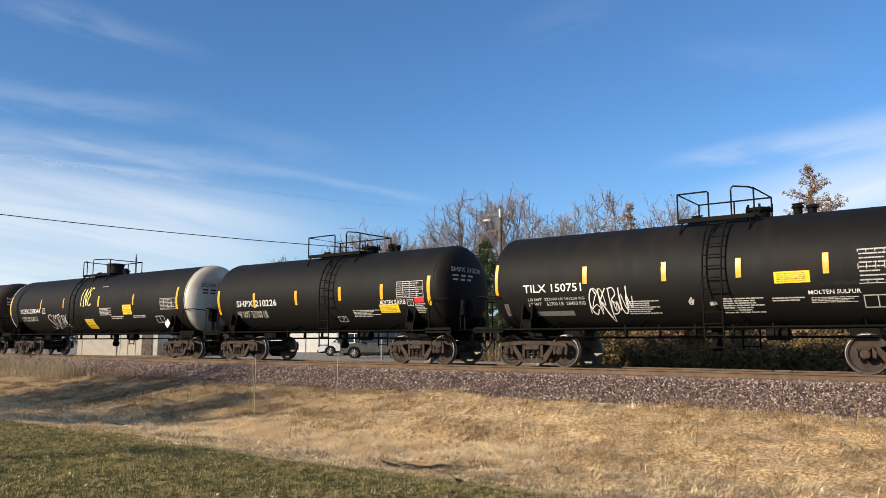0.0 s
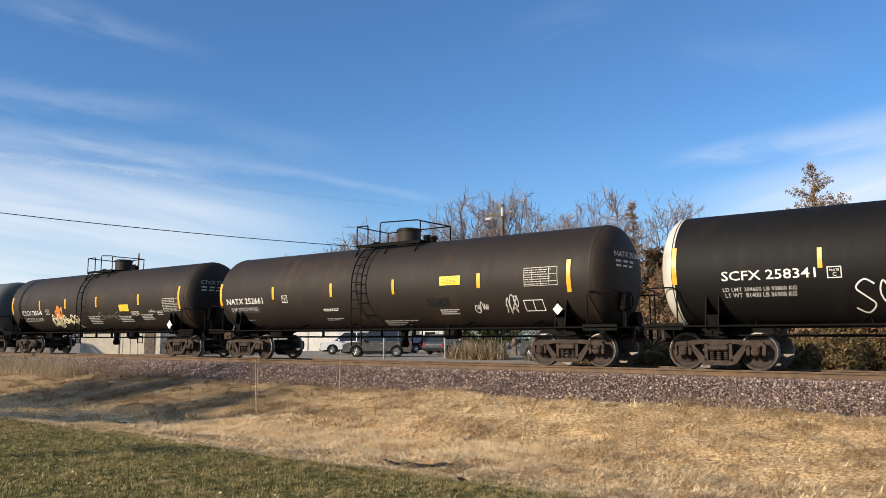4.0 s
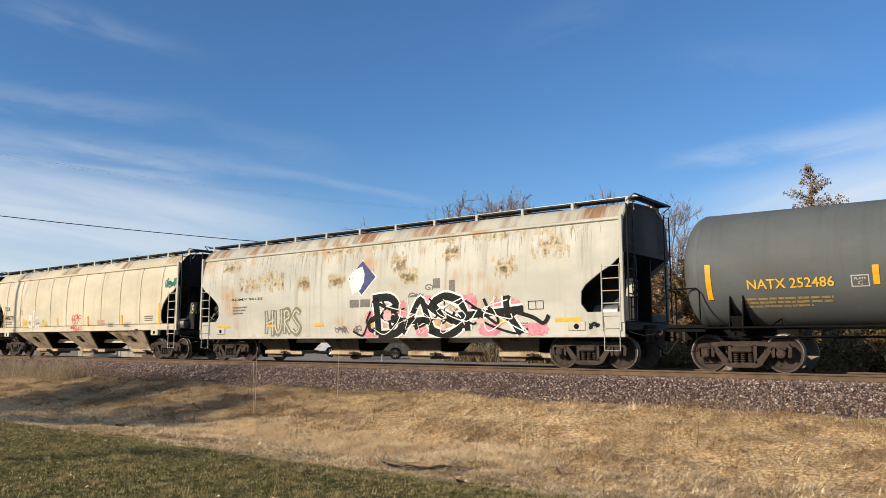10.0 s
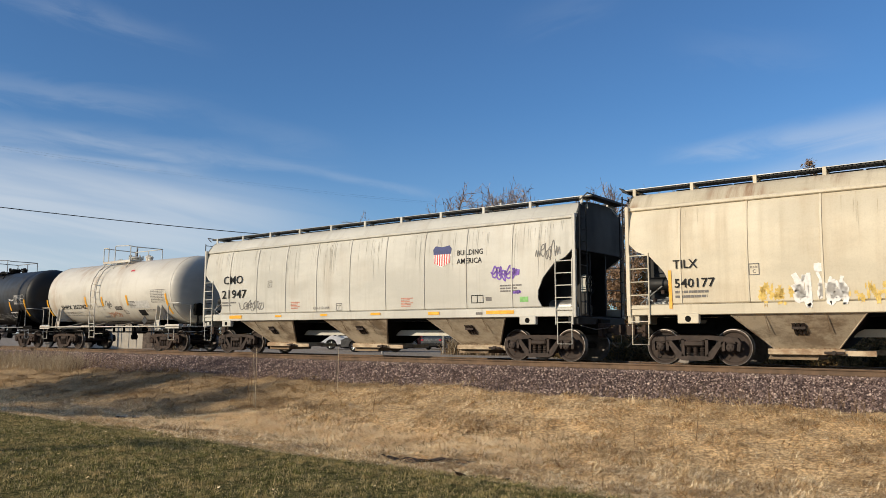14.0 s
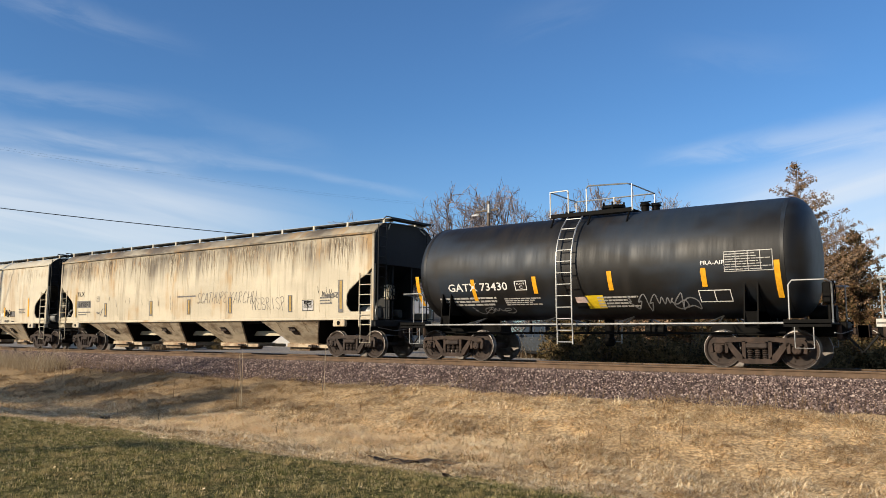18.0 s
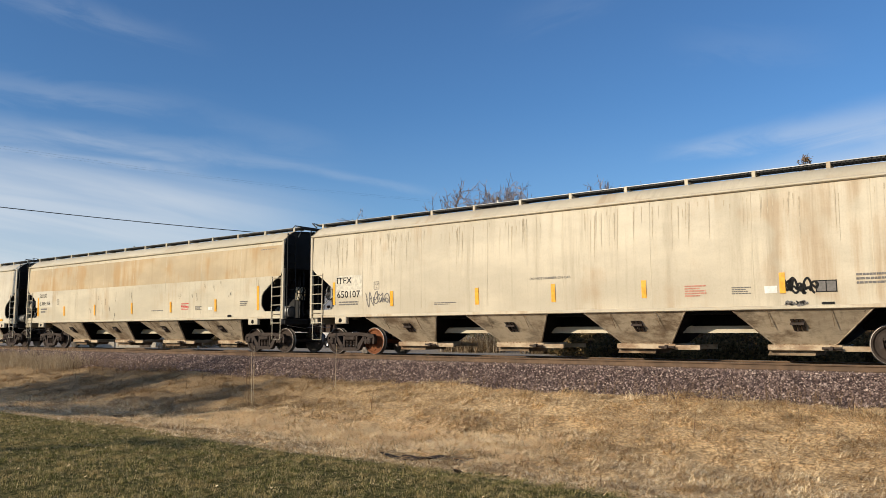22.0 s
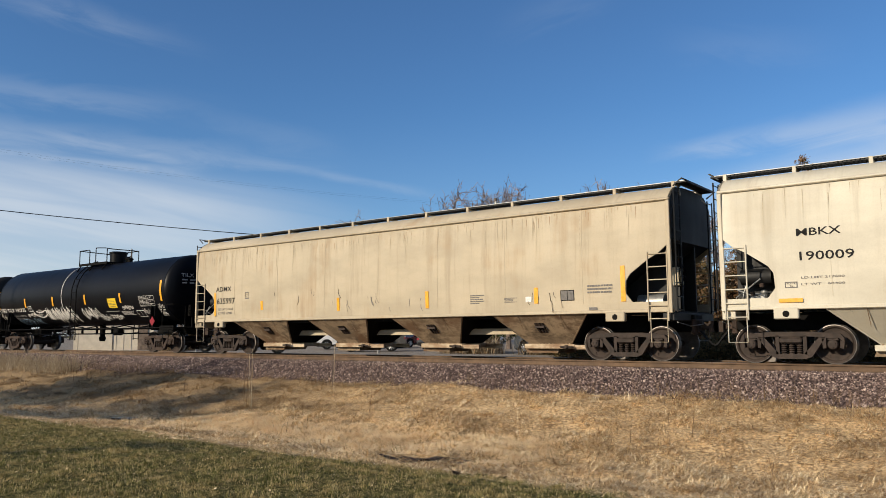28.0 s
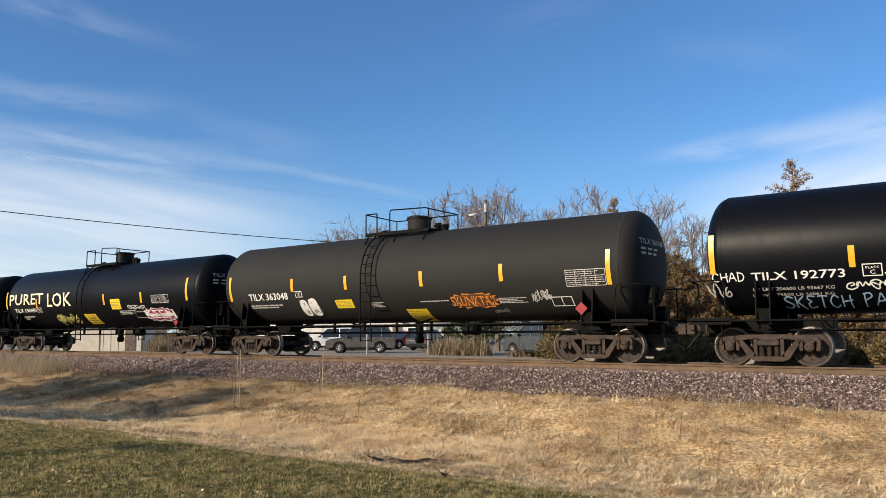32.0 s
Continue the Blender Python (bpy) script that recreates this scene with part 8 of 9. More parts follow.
bars(*C[19], 2.20, 3.47, 1.63, 1.82, 3, 'white_faded', seed=75)
scrawl(*C[19], 2.93, 4.08, 1.86, 2.07, 'white_faded', 206, 4, 0.03)
diamond(*C[19], 6.71, 1.24, 0.14, 'crimson')
outline_box(*C[19], 3.32, 4.26, 1.49, 1.76, 'white_faded', 0.022, 1)

# ---- plants ----


def blades(rng, pts, lengths, widths, lean, segs=2, direction=None):
    """Bent strips that start at pts: arrays of vertices and triangles."""
    n = len(pts)
    a = rng.random(n) * 2 * np.pi if direction is None else direction + rng.normal(size=n) * 0.35
    dirs = np.stack([np.cos(a), np.sin(a), np.zeros(n)], 1)
    side = np.stack([-np.sin(a), np.cos(a), np.zeros(n)], 1)
    V = []
    for k in range(segs + 1):
        u = k / segs
        out = lengths * lean * u**1.6
        upw = lengths * np.sqrt(np.maximum(0.03, 1 - np.minimum(lean, 0.98) ** 2)) * u
        c = pts + dirs * out[:, None]
        c[:, 2] += upw - (0.35 * lengths * lean * u**3)
        w = widths * (1 - 0.85 * u)
        V.append(c + side * w[:, None] / 2)
        V.append(c - side * w[:, None] / 2)
    V = np.stack(V, 1).reshape(-1, 3)
    per = 2 * (segs + 1)
    base = np.arange(n)[:, None] * per
    tri = []
    for k in range(segs):
        tri.append(np.concatenate([base + 2 * k, base + 2 * k + 1, base + 2 * k + 3], 1))
        tri.append(np.concatenate([base + 2 * k, base + 2 * k + 3, base + 2 * k + 2], 1))
    F = np.stack(tri, 1).reshape(-1, 3)
    return V, F


def in_view(x, y, margin=2.0):
    """Inside the wedge of ground that the place shows."""
    return (x < 0.03 * y + margin * 0.5) and (x > -2.42 * y - 4)


GRID_X, GRID_Y = np.arange(-62.0, 9.0, 0.12), np.arange(2.0, 19.2, 0.12)
GRID_Z = np.array([[ground_z(a, b) for a in GRID_X.tolist()] for b in GRID_Y.tolist()])


def zgrid(x, y):
    """Heights for many points, between the nodes of a fine grid of ground_z."""
    gx = np.clip((x - GRID_X[0]) / 0.12, 0, len(GRID_X) - 1.001)
    gy = np.clip((y - GRID_Y[0]) / 0.12, 0, len(GRID_Y) - 1.001)
    i, j = gx.astype(int), gy.astype(int)
    u, v = gx - i, gy - j
    low = GRID_Z[j, i] * (1 - u) + GRID_Z[j, i + 1] * u
    top = GRID_Z[j + 1, i] * (1 - u) + GRID_Z[j + 1, i + 1] * u
    return low * (1 - v) + top * v


def bare_spot(x, y):
    """True where the hollows leave no grass."""
    out = np.zeros(len(x), dtype=bool)
    for hx, hy, ha, hb in HOLLOWS:
        out |= (((x - hx) * 0.794 + (y - hy) * 0.607) / ha) ** 2 + (((y - hy) * 0.794 - (x - hx) * 0.607) / hb) ** 2 < 0.75
    return out


def dry_grass():
    """Thin standing cover and many tufts, each combed one way."""
    rng = np.random.default_rng(11)

    def spread(n):
        y = 7.9 + 9.7 * rng.random(n)
        x = -2.45 * y + (2.5 * y + 1.5) * rng.random(n) ** 0.75
        edge = 8.1 + 0.35 * np.sin(x * 0.8) + 0.35 * rng.normal(size=n)
        thin = 16.55 + 0.16 * np.sin(x * 0.9) + 0.22 * rng.normal(size=n)
        keep = (y > edge) & (y < thin) & ~bare_spot(x, y)
        return x[keep], y[keep]

    x, y = spread(215000)
    n = len(x)
    pts = np.stack([x, y, zgrid(x, y) - 0.01], 1)
    comb = np.array([3.4 * noise.noise((a * 0.22, b * 0.3, 4.0)) for a, b in zip(x.tolist(), y.tolist())]) - 0.9
    sets = [blades(rng, pts, 0.07 + 0.12 * rng.random(n), 0.011 + 0.009 * rng.random(n), np.clip(0.91 + 0.10 * rng.normal(size=n), 0.3, 1.0), 1, comb + 1.3 * rng.normal(size=n))]
    cx, cy = spread(8200)
    clump = np.array([noise.noise((a * 0.8, b * 1.0, 1.0)) + 0.6 * noise.noise((a * 2.1, b * 2.4, 6.0)) for a, b in zip(cx, cy)])
    keep = rng.random(len(cx)) < 0.50 + 0.9 * clump
    cx, cy, clump = cx[keep], cy[keep], clump[keep]
    m = len(cx)
    per = 30
    way = np.array([3.4 * noise.noise((a * 0.22, b * 0.3, 4.0)) for a, b in zip(cx, cy)]) - 0.9 + 1.1 * rng.normal(size=m)
    size = 0.13 + 0.19 * rng.random(m) * (1 + clump)
    stand = np.clip(0.93 + 0.07 * rng.normal(size=m), 0.5, 0.98)
    wide = 0.05 + 0.08 * rng.random(m)
    R = lambda a: np.repeat(a, per)
    k = m * per
    bx, by = R(cx) + rng.normal(size=k) * R(wide), R(cy) + rng.normal(size=k) * R(wide)
    pts = np.stack([bx, by, zgrid(bx, by) + 0.01], 1)
    low = np.clip((by - 8.2) / 1.5, 0.35, 1.0)
    sets.append(blades(rng, pts, low * R(size) * (0.6 + 0.6 * rng.random(k)), 0.009 + 0.009 * rng.random(k), np.clip(R(stand) + 0.09 * rng.normal(size=k), 0.1, 1.0), 2, R(way) + 0.75 * rng.normal(size=k)))
    V = np.concatenate([q[0] for q in sets])
    F = np.concatenate([sets[0][1], sets[1][1] + len(sets[0][0])])
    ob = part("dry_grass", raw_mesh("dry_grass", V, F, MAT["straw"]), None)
    tagged(ob, "flattened straw-coloured dry grass on the ditch slope", "dry grass", kind="stuff")


dry_grass()


def matted_reeds():
    """Pale broken reeds laid flat along the ditch bottom, and tall pale grass by the far ballast."""
    rng = np.random.default_rng(17)
    m, per = 2200, 16
    cx = -17.2 + 10.5 * rng.random(m)
    cy = 11.7 + 0.75 * rng.normal(size=m)
    keep = (cy > 9.6) & (cy < 13.2) & ~bare_spot(cx, cy)
    cx, cy = cx[keep], cy[keep]
    m = len(cx)
    R = lambda a: np.repeat(a, per)
    k = m * per
    way = R(6.283 * rng.random(m))
    bx, by = R(cx) + 0.12 * rng.normal(size=k), R(cy) + 0.10 * rng.normal(size=k)
    pts = np.stack([bx, by, zgrid(bx, by) + 0.02], 1)
    a = blades(rng, pts, 0.16 + 0.26 * rng.random(k), 0.010 + 0.012 * rng.random(k), np.clip(0.955 + 0.04 * rng.normal(size=k), 0.75, 0.99), 2, way)
    ob = part("matted_reeds", raw_mesh("matted_reeds", a[0], a[1], MAT["reed"]), None)
    tagged(ob, "pale broken reeds lying flat in the ditch", "dry reeds", kind="stuff")
    n = 6000
    x = -31.5 - 14.0 * rng.random(n) ** 0.8
    y = 16.4 + 0.45 * rng.normal(size=n)
    pts = np.stack([x, y, zgrid(x, y) - 0.01], 1)
    a = blades(rng, pts, 0.35 + 0.6 * rng.random(n) * (0.6 + 0.7 * np.sin(x * 2.3 + y) ** 2), 0.012 + 0.010 * rng.random(n), 0.25 + 0.5 * rng.random(n), 3)
    ob = part("tall_grass", raw_mesh("tall_grass", a[0], a[1], MAT["tall_straw"]), None)
    tagged(ob, "tall standing tan grass beside the ballast", "dry grass", kind="stuff")


matted_reeds()


def weeds():
    """Upright dead stalks near the ballast edge."""
    rng = np.random.default_rng(12)
    n = 4600
    y = np.where(rng.random(n) < 0.88, 16.6 + 0.4 * rng.normal(size=n), 9 + 8 * rng.random(n))
    x = -40 + 42 * rng.random(n)
    tall = (x < -26) | (x > -6)
    keep = (y > 8.6) & (y < 18.0) & (tall | (rng.random(n) < 0.45))
    x, y = x[keep], y[keep]
    n = len(x)
    pts = np.stack([x, y, zgrid(x, y) - 0.01], 1)
    V, F = blades(rng, pts, (0.2 + 0.3 * rng.random(n)) * np.where(x < -26, 1.3, 1.0), 0.006 + 0.004 * rng.random(n), 0.25 + 0.3 * rng.random(n), 3)
    ob = part("dead_weeds", raw_mesh("dead_weeds", V, F, MAT["weed"]), None)
    tagged(ob, "brown dead weed stalks at the foot of the ballast", "weeds", kind="stuff")


weeds()


def lawn():
    """Short mown tufts, thicker and thinner in turns, over a sparse cover of blades."""
    rng = np.random.default_rng(13)

    def spread(n):
        y = 3.6 + 5.0 * rng.random(n) ** 0.85
        x = -2.45 * y + (2.3 * y) * rng.random(n) ** 0.85
        keep = y < 8.1 + 0.35 * np.sin(x * 0.8) + 0.28 * rng.normal(size=n)
        return x[keep], y[keep]

    x, y = spread(55000)
    n = len(x)
    pts = np.stack([x, y, zgrid(x, y) - 0.005], 1)
    a = blades(rng, pts, 0.02 + 0.025 * rng.random(n), 0.006 + 0.005 * rng.random(n), np.clip(0.8 + 0.2 * rng.normal(size=n), 0.1, 0.98), 1)
    cx, cy = spread(15000)
    thick = np.array([noise.noise((p * 2.2, q * 2.6, 8.0)) + 0.7 * noise.noise((p * 6.0, q * 7.0, 2.0)) for p, q in zip(cx, cy)])
    keep = rng.random(len(cx)) < 0.55 + 0.9 * thick
    cx, cy, thick = cx[keep], cy[keep], thick[keep]
    m, per = len(cx), 20
    R = lambda q: np.repeat(q, per)
    k = m * per
    off = rng.normal(size=(k, 2)) * R(0.022 + 0.02 * rng.random(m))[:, None]
    bx, by = R(cx) + off[:, 0], R(cy) + off[:, 1]
    pts = np.stack([bx, by, zgrid(bx, by) - 0.005], 1)
    b = blades(rng, pts, R(0.035 + 0.035 * rng.random(m) * (1 + thick)) * (0.6 + 0.6 * rng.random(k)), 0.006 + 0.005 * rng.random(k), np.clip(0.62 + 0.25 * rng.normal(size=k), 0.1, 0.97), 1, np.arctan2(off[:, 1], off[:, 0]))
    ob = part("lawn_grass", raw_mesh("lawn_grass", np.concatenate([a[0], b[0]]), np.concatenate([a[1], b[1] + len(a[0])]), MAT["lawn_blade"]), None)
    tagged(ob, "short mown lawn, green with tan winter patches", "lawn", kind="stuff")


lawn()


def fallen_leaves():
    """Small dry leaves strewn over the lawn."""
    rng = np.random.default_rng(19)
    n = 130
    y = 4.2 + 4.6 * rng.random(n)
    x = -2.45 * y + 2.2 * y * rng.random(n)
    p = np.stack([x, y, zgrid(x, y) + 0.03], 1)
    a = rng.random(n) * 6.283
    s = (0.010 + 0.010 * rng.random(n))[:, None]
    d = np.stack([np.cos(a), np.sin(a), 0.5 * rng.random(n)], 1) * s
    e = np.stack([-np.sin(a), np.cos(a), 0.6 * rng.random(n)], 1) * s * 0.7
    V = np.stack([p - d, p + e, p + d, p - e], 1).reshape(-1, 3)
    b = np.arange(n)[:, None] * 4
    F = np.concatenate([b + [0, 1, 2], b + [0, 2, 3]], 0)
    ob = part("fallen_leaves", raw_mesh("fallen_leaves", V, F, MAT["reed"]), None)
    tagged(ob, "small pale dry leaves lying on the lawn", "fallen leaves", kind="stuff")


fallen_leaves()


def bare_tree(label, x, y, height, width, seed, limbs=9, thick=1.0, fine=0.012, low=0.3):
    """Trunk, limbs that fan out through a rounded crown, and fine bare twigs that end at its rim."""
    rng = random.Random(seed)
    z0 = ground_z(x, y)
    t = thing("bare_tree", label, "tree", "bare trees behind the railway", pose(x, y, z0))
    wood, twigs = Geo(), Geo()
    r0 = height * 0.016 * thick
    half = height * (1 - low) * 0.56
    heart = Vector((0, 0, height - half))
    axes = Vector((width * 0.5, width * 0.5, half))
    count = (7, 6, 9) if math.hypot(x, y) < 75 and y > 0 else (6, 5, 5)

    def rim(p, stray):
        """A spot on the crown's uneven rim, outward of p."""
        q = p - heart
        d = Vector((q.x / axes.x, q.y / axes.y, q.z / axes.z))
        d = d.normalized() if d.length > 0.05 else Vector((0, 0, 1))
        d = (d + Vector((rng.gauss(0, stray), rng.gauss(0, stray), rng.gauss(0.08, stray)))).normalized()
        d *= 0.86 + 0.10 * math.sin(5 * math.atan2(d.y, d.x) + seed) + rng.uniform(-0.10, 0.08)
        return heart + Vector((d.x * axes.x, d.y * axes.y, d.z * axes.z))

    def bough(p, q, steps, sway):
        gap = (q - p).length
        out = [p]
        for k in range(1, steps + 1):
            u = k / steps
            m = p.lerp(q, u) + Vector((rng.gauss(0, 1), rng.gauss(0, 1), rng.gauss(0, 1))) * gap * sway * (1 if k < steps else 0.3)
            m.z -= gap * 0.07 * math.sin(math.pi * u)
            out.append(m)
        return out

    def grow(path, r, level):
        n = count[level]
        for k in range(n):
            u = (0.22, 0.15, 0.1)[level] + (0.78, 0.85, 0.9)[level] * (k + rng.random()) / n
            i = min(len(path) - 2, int(u * (len(path) - 1)))
            a = path[i].lerp(path[i + 1], u * (len(path) - 1) - i)
            goal = rim(a, (0.35, 0.35, 0.4)[level])
            way = goal - a
            most = height * (0.28, 0.15, 0.042)[level]
            gap = min(max(way.length * rng.uniform(0.6, 0.95), most * 0.35), most * rng.uniform(0.7, 1.1))
            side = Vector((rng.gauss(0, 1), rng.gauss(0, 1), rng.gauss(0.1, 1)))
            way = (way.normalized() * (0.6, 0.5, 0.2)[level] + side * (0.46, 0.36, 0.42)[level] + (path[i + 1] - path[i]).normalized() * (0.5, 0.7, 0.8)[level] + Vector((0, 0, (0.0, 0.1, 0.14)[level]))).normalized()
            q = bough(a, a + way * gap, (3, 3, 1)[level], 0.05)
            rr = max(fine * 1.2, r * 0.42) if level < 2 else fine
            (wood if level == 0 else twigs).tube(q, [max(fine * 0.7, rr * (1 - 0.6 * j / (len(q) - 1))) for j in range(len(q))], 4 if level == 0 else 3)
            if level < 2:
                grow(q, rr, level + 1)

    top = Vector((rng.uniform(-0.1, 0.1), rng.uniform(-0.1, 0.1), height * (low + 0.28)))
    stem = bough(Vector((0, 0, 0)), top, 5, 0.012)
    wood.tube(stem, [r0 * (1 - 0.6 * k / 5) for k in range(6)], 7)
    for k in range(limbs):
        a = 2 * math.pi * (k * 0.382 + 0.06 * rng.random())
        lift = 1 - 1.25 * (k + 0.5) / limbs
        flat = math.sqrt(max(0.0, 1 - lift * lift))
        reach = rng.uniform(0.62, 0.8)
        end = heart + Vector((math.cos(a) * flat * axes.x * reach, math.sin(a) * flat * axes.y * reach, lift * axes.z * reach))
        start = stem[2 + k % 3].lerp(stem[3 + k % 3], rng.random())
        if end.z < start.z + 0.3:
            start = stem[2].lerp(stem[3], rng.random() * 0.5)
        path = bough(start, end, 4, 0.035)
        r = r0 * rng.uniform(0.34, 0.5)
        wood.tube(path, [max(fine * 1.3, r * (1 - 0.7 * i / 4)) for i in range(5)], 5)
        grow(path, r, 0)
    part("trunk", wood, MAT["bark"], t)
    part("crown", twigs, MAT["twig"], t, "leafless twigs", smooth=0)
    return t


def leaf_cloud(rng, centres, radii, per, size):
    """Small triangles scattered about clump centres."""
    C = np.repeat(np.asarray(centres), per, axis=0)
    Rr = np.repeat(np.asarray(radii), per)
    n = len(C)
    p = C + rng.normal(size=(n, 3)) * Rr[:, None] * 0.5
    a, b = rng.normal(size=(n, 3)), rng.normal(size=(n, 3))
    a /= np.linalg.norm(a, axis=1)[:, None]
    b /= np.linalg.norm(b, axis=1)[:, None]
    s = size * (0.6 + 0.8 * rng.random(n))[:, None]
    V = np.stack([p - a * s, p + a * s, p + b * s * 1.6], 1).reshape(-1, 3)
    F = np.arange(n * 3).reshape(-1, 3)
    return V, F


def cedar(label, x, y, height, width, mat, seed, per=22, ragged=0.35, leaf=0.05, taper=0.75, boughs=22, clump=1.0):
    """A pointed winter cedar: trunk, drooping branches, clumps of needles with gaps."""
    rng = np.random.default_rng(seed)
    t = thing("cedar_tree", label, "tree", "cedars behind the railway", pose(x, y, ground_z(x, y)))
    wood = Geo().tube([(0, 0, 0), (0.05, 0, height * 0.5), (0, 0, height * 0.98)], [0.14, 0.08, 0.015], 6)
    cs, rs = [], []
    for k in range(int(height * boughs)):
        u = rng.random() ** 0.85
        z = 0.25 + u * (height - 0.3)
        reach = width * 0.5 * (1 - u) ** taper * (1 - ragged + 2 * ragged * rng.random()) + 0.1
        a = rng.random() * 2 * np.pi
        tip = np.array([np.cos(a) * reach, np.sin(a) * reach, z + reach * 0.32])
        root = np.array([0, 0, z - reach * 0.1])
        wood.tube([tuple(root), tuple(tip)], [0.02, 0.006], 3)
        m = max(2, int(reach / 0.16))
        for j in range(m):
            f = (j + 1) / m
            cs.append(root + (tip - root) * f + rng.normal(size=3) * 0.05 * clump)
            rs.append(clump * (0.10 + 0.10 * (1 - f) + 0.04 * rng.random()))
    part("trunk", wood, MAT["bark"], t)
    V, F = leaf_cloud(rng, cs, rs, per, leaf)
    part("foliage", raw_mesh("foliage", V, F, MAT[mat]), None, t)
    return t


def shrub(label, x, y, height, width, mat, seed, count=150, per=26):
    rng = np.random.default_rng(seed)
    t = thing("shrub", label, "shrub", "shrubs beyond the track", pose(x, y, ground_z(x, y)))
    cs, rs = [], []
    wood = Geo()
    for k in range(count):
        a, u = rng.random() * 2 * np.pi, rng.random()
        q = width * 0.5 * np.sqrt(rng.random())
        top = height * (1 - 0.55 * (2 * q / width) ** 2) * (0.8 + 0.3 * rng.random())
        z = 0.08 + (top - 0.08) * u
        cs.append((np.cos(a) * q, np.sin(a) * q * 0.8, z))
        rs.append(0.16 + 0.1 * rng.random())
        if k % 5 == 0:
            wood.tube([(0.1 * np.cos(a), 0.1 * np.sin(a), 0), (np.cos(a) * q, np.sin(a) * q * 0.8, top)], [0.02, 0.005], 3)
    part("stem", wood, MAT["bark"], t)
    V, F = leaf_cloud(rng, cs, rs, per, 0.05)
    part("foliage", raw_mesh("foliage", V, F, MAT[mat]), None, t)
    return t

# ---- beyond the track ----


def place(u, f):
    """Ground point f metres deep and u metres aside of the view's middle line."""
    c, q = math.cos(radians(37.4)), math.sin(radians(37.4))
    return (u * f * c - q * f, u * f * q + c * f)


def tree_at(label, u, f, height, width, seed, limbs=9, thick=1.0, low=0.3):
    x, y = place(u, f)
    return bare_tree(label, x, y, height, width, seed, limbs, thick, 0.00026 * f, low)


# bare trees, near to far
tree_at("broad leafless tree with fine grey-brown twigs", 0.090, 56, 12.7, 7.6, 3, 13)
tree_at("broad leafless tree with two leading limbs", 0.030, 57, 12.6, 7.0, 4, 10)
tree_at("slim leafless tree with upright limbs", 0.168, 52, 11.4, 2.5, 8, 5, 0.7)
tree_at("slender leafless tree with open crown", 0.211, 50, 11.7, 4.2, 21, 7, 0.8)
tree_at("leafless tree with pale stems behind the cedars", 0.292, 47, 10.6, 5.8, 33, 11, 0.9, 0.15)
tree_at("leafless tree with a low wide crown", 0.352, 46, 9.3, 3.4, 31, 9, 0.8, 0.12)
tree_at("young leafless tree by the shrubs", 0.420, 42, 8.3, 2.2, 34, 6, 0.6, 0.15)
tree_at("young leafless tree with grey twigs", 0.535, 42, 8.6, 3.0, 37, 8, 0.6, 0.15)
tree_at("young leafless tree with thin stems", 0.455, 38, 7.6, 1.8, 47, 5, 0.5, 0.15)
tree_at("wide leafless tree far across the lot", -0.085, 92, 15.4, 9.0, 35, 14, 0.8)
tree_at("wide leafless tree with a low crown", -0.030, 95, 14.6, 8.0, 36, 12, 0.8)
tree_at("leafless tree with a spreading crown", -0.140, 96, 13.6, 7.0, 39, 12, 0.8)
tree_at("leafless tree with a broad round crown", -0.060, 88, 14.6, 8.0, 51, 14, 0.8)
tree_at("leafless tree behind the garage", -0.112, 90, 14.2, 8.0, 52, 14, 0.8)
tree_at("leafless tree beyond the parked cars", -0.010, 90, 14.4, 7.0, 53, 13, 0.8)
tree_at("low leafless tree by the sheds", -0.165, 100, 12.2, 7.0, 54, 12, 0.8)
tree_at("round distant leafless tree", -0.207, 115, 14.6, 6.0, 40, 12, 0.8)
tree_at("leafless tree beyond the pole", 0.130, 80, 13.6, 6.0, 41, 10, 0.8)

# cedars and conifers
for label, u, f, height, width, mat, seed in (
        ("rust-brown winter cedar with a ragged pointed top", 0.487, 33, 8.8, 7.6, "cedar_rust", 5),
        ("dull brown cedar with a thin tip", 0.247, 38, 8.0, 2.4, "cedar_rust", 6),
        ("bushy olive-brown cedar beside the track", 0.415, 32.5, 6.2, 3.0, "cedar", 7),
        ("low bushy cedar with rusty tips", 0.330, 33, 4.2, 2.8, "cedar", 9),
        ("bushy brown-green cedar by the track", 0.560, 32, 5.6, 3.4, "cedar", 10),
        ("young rust-brown cedar among shrubs", 0.440, 31, 4.6, 2.4, "cedar_rust", 14),
        ("dark green conifer with a rounded top", 0.056, 47, 7.2, 4.4, "pine", 15),
        ("low rusty cedar among the shrubs", 0.28, 32, 3.8, 2.6, "cedar_rust", 16)):
    x, y = place(u, f)
    if height > 7.5:
        cedar(label, x, y, height, width, mat, seed, 18, 0.62, 0.036, 0.95, 20, 0.75)
    else:
        cedar(label, x, y, height, width, mat, seed, 24, 0.3)

# a thicket of young cedars and oaks that closes the view behind the track
for k in range(2, 11):
    u = 0.105 + 0.043 * k
    x, y = place(u, 37.5 + 2.5 * math.sin(k * 2.3))
    low = u < 0.20
    cedar("young winter cedar in the thicket", x, y, (2.9 if low else 4.9) + 0.7 * math.sin(k * 1.9), 3.0 if low else 3.4, ("cedar_rust", "cedar", "shrub")[k % 3], 130 + k, 20, 0.5, 0.06, 0.5, 20)

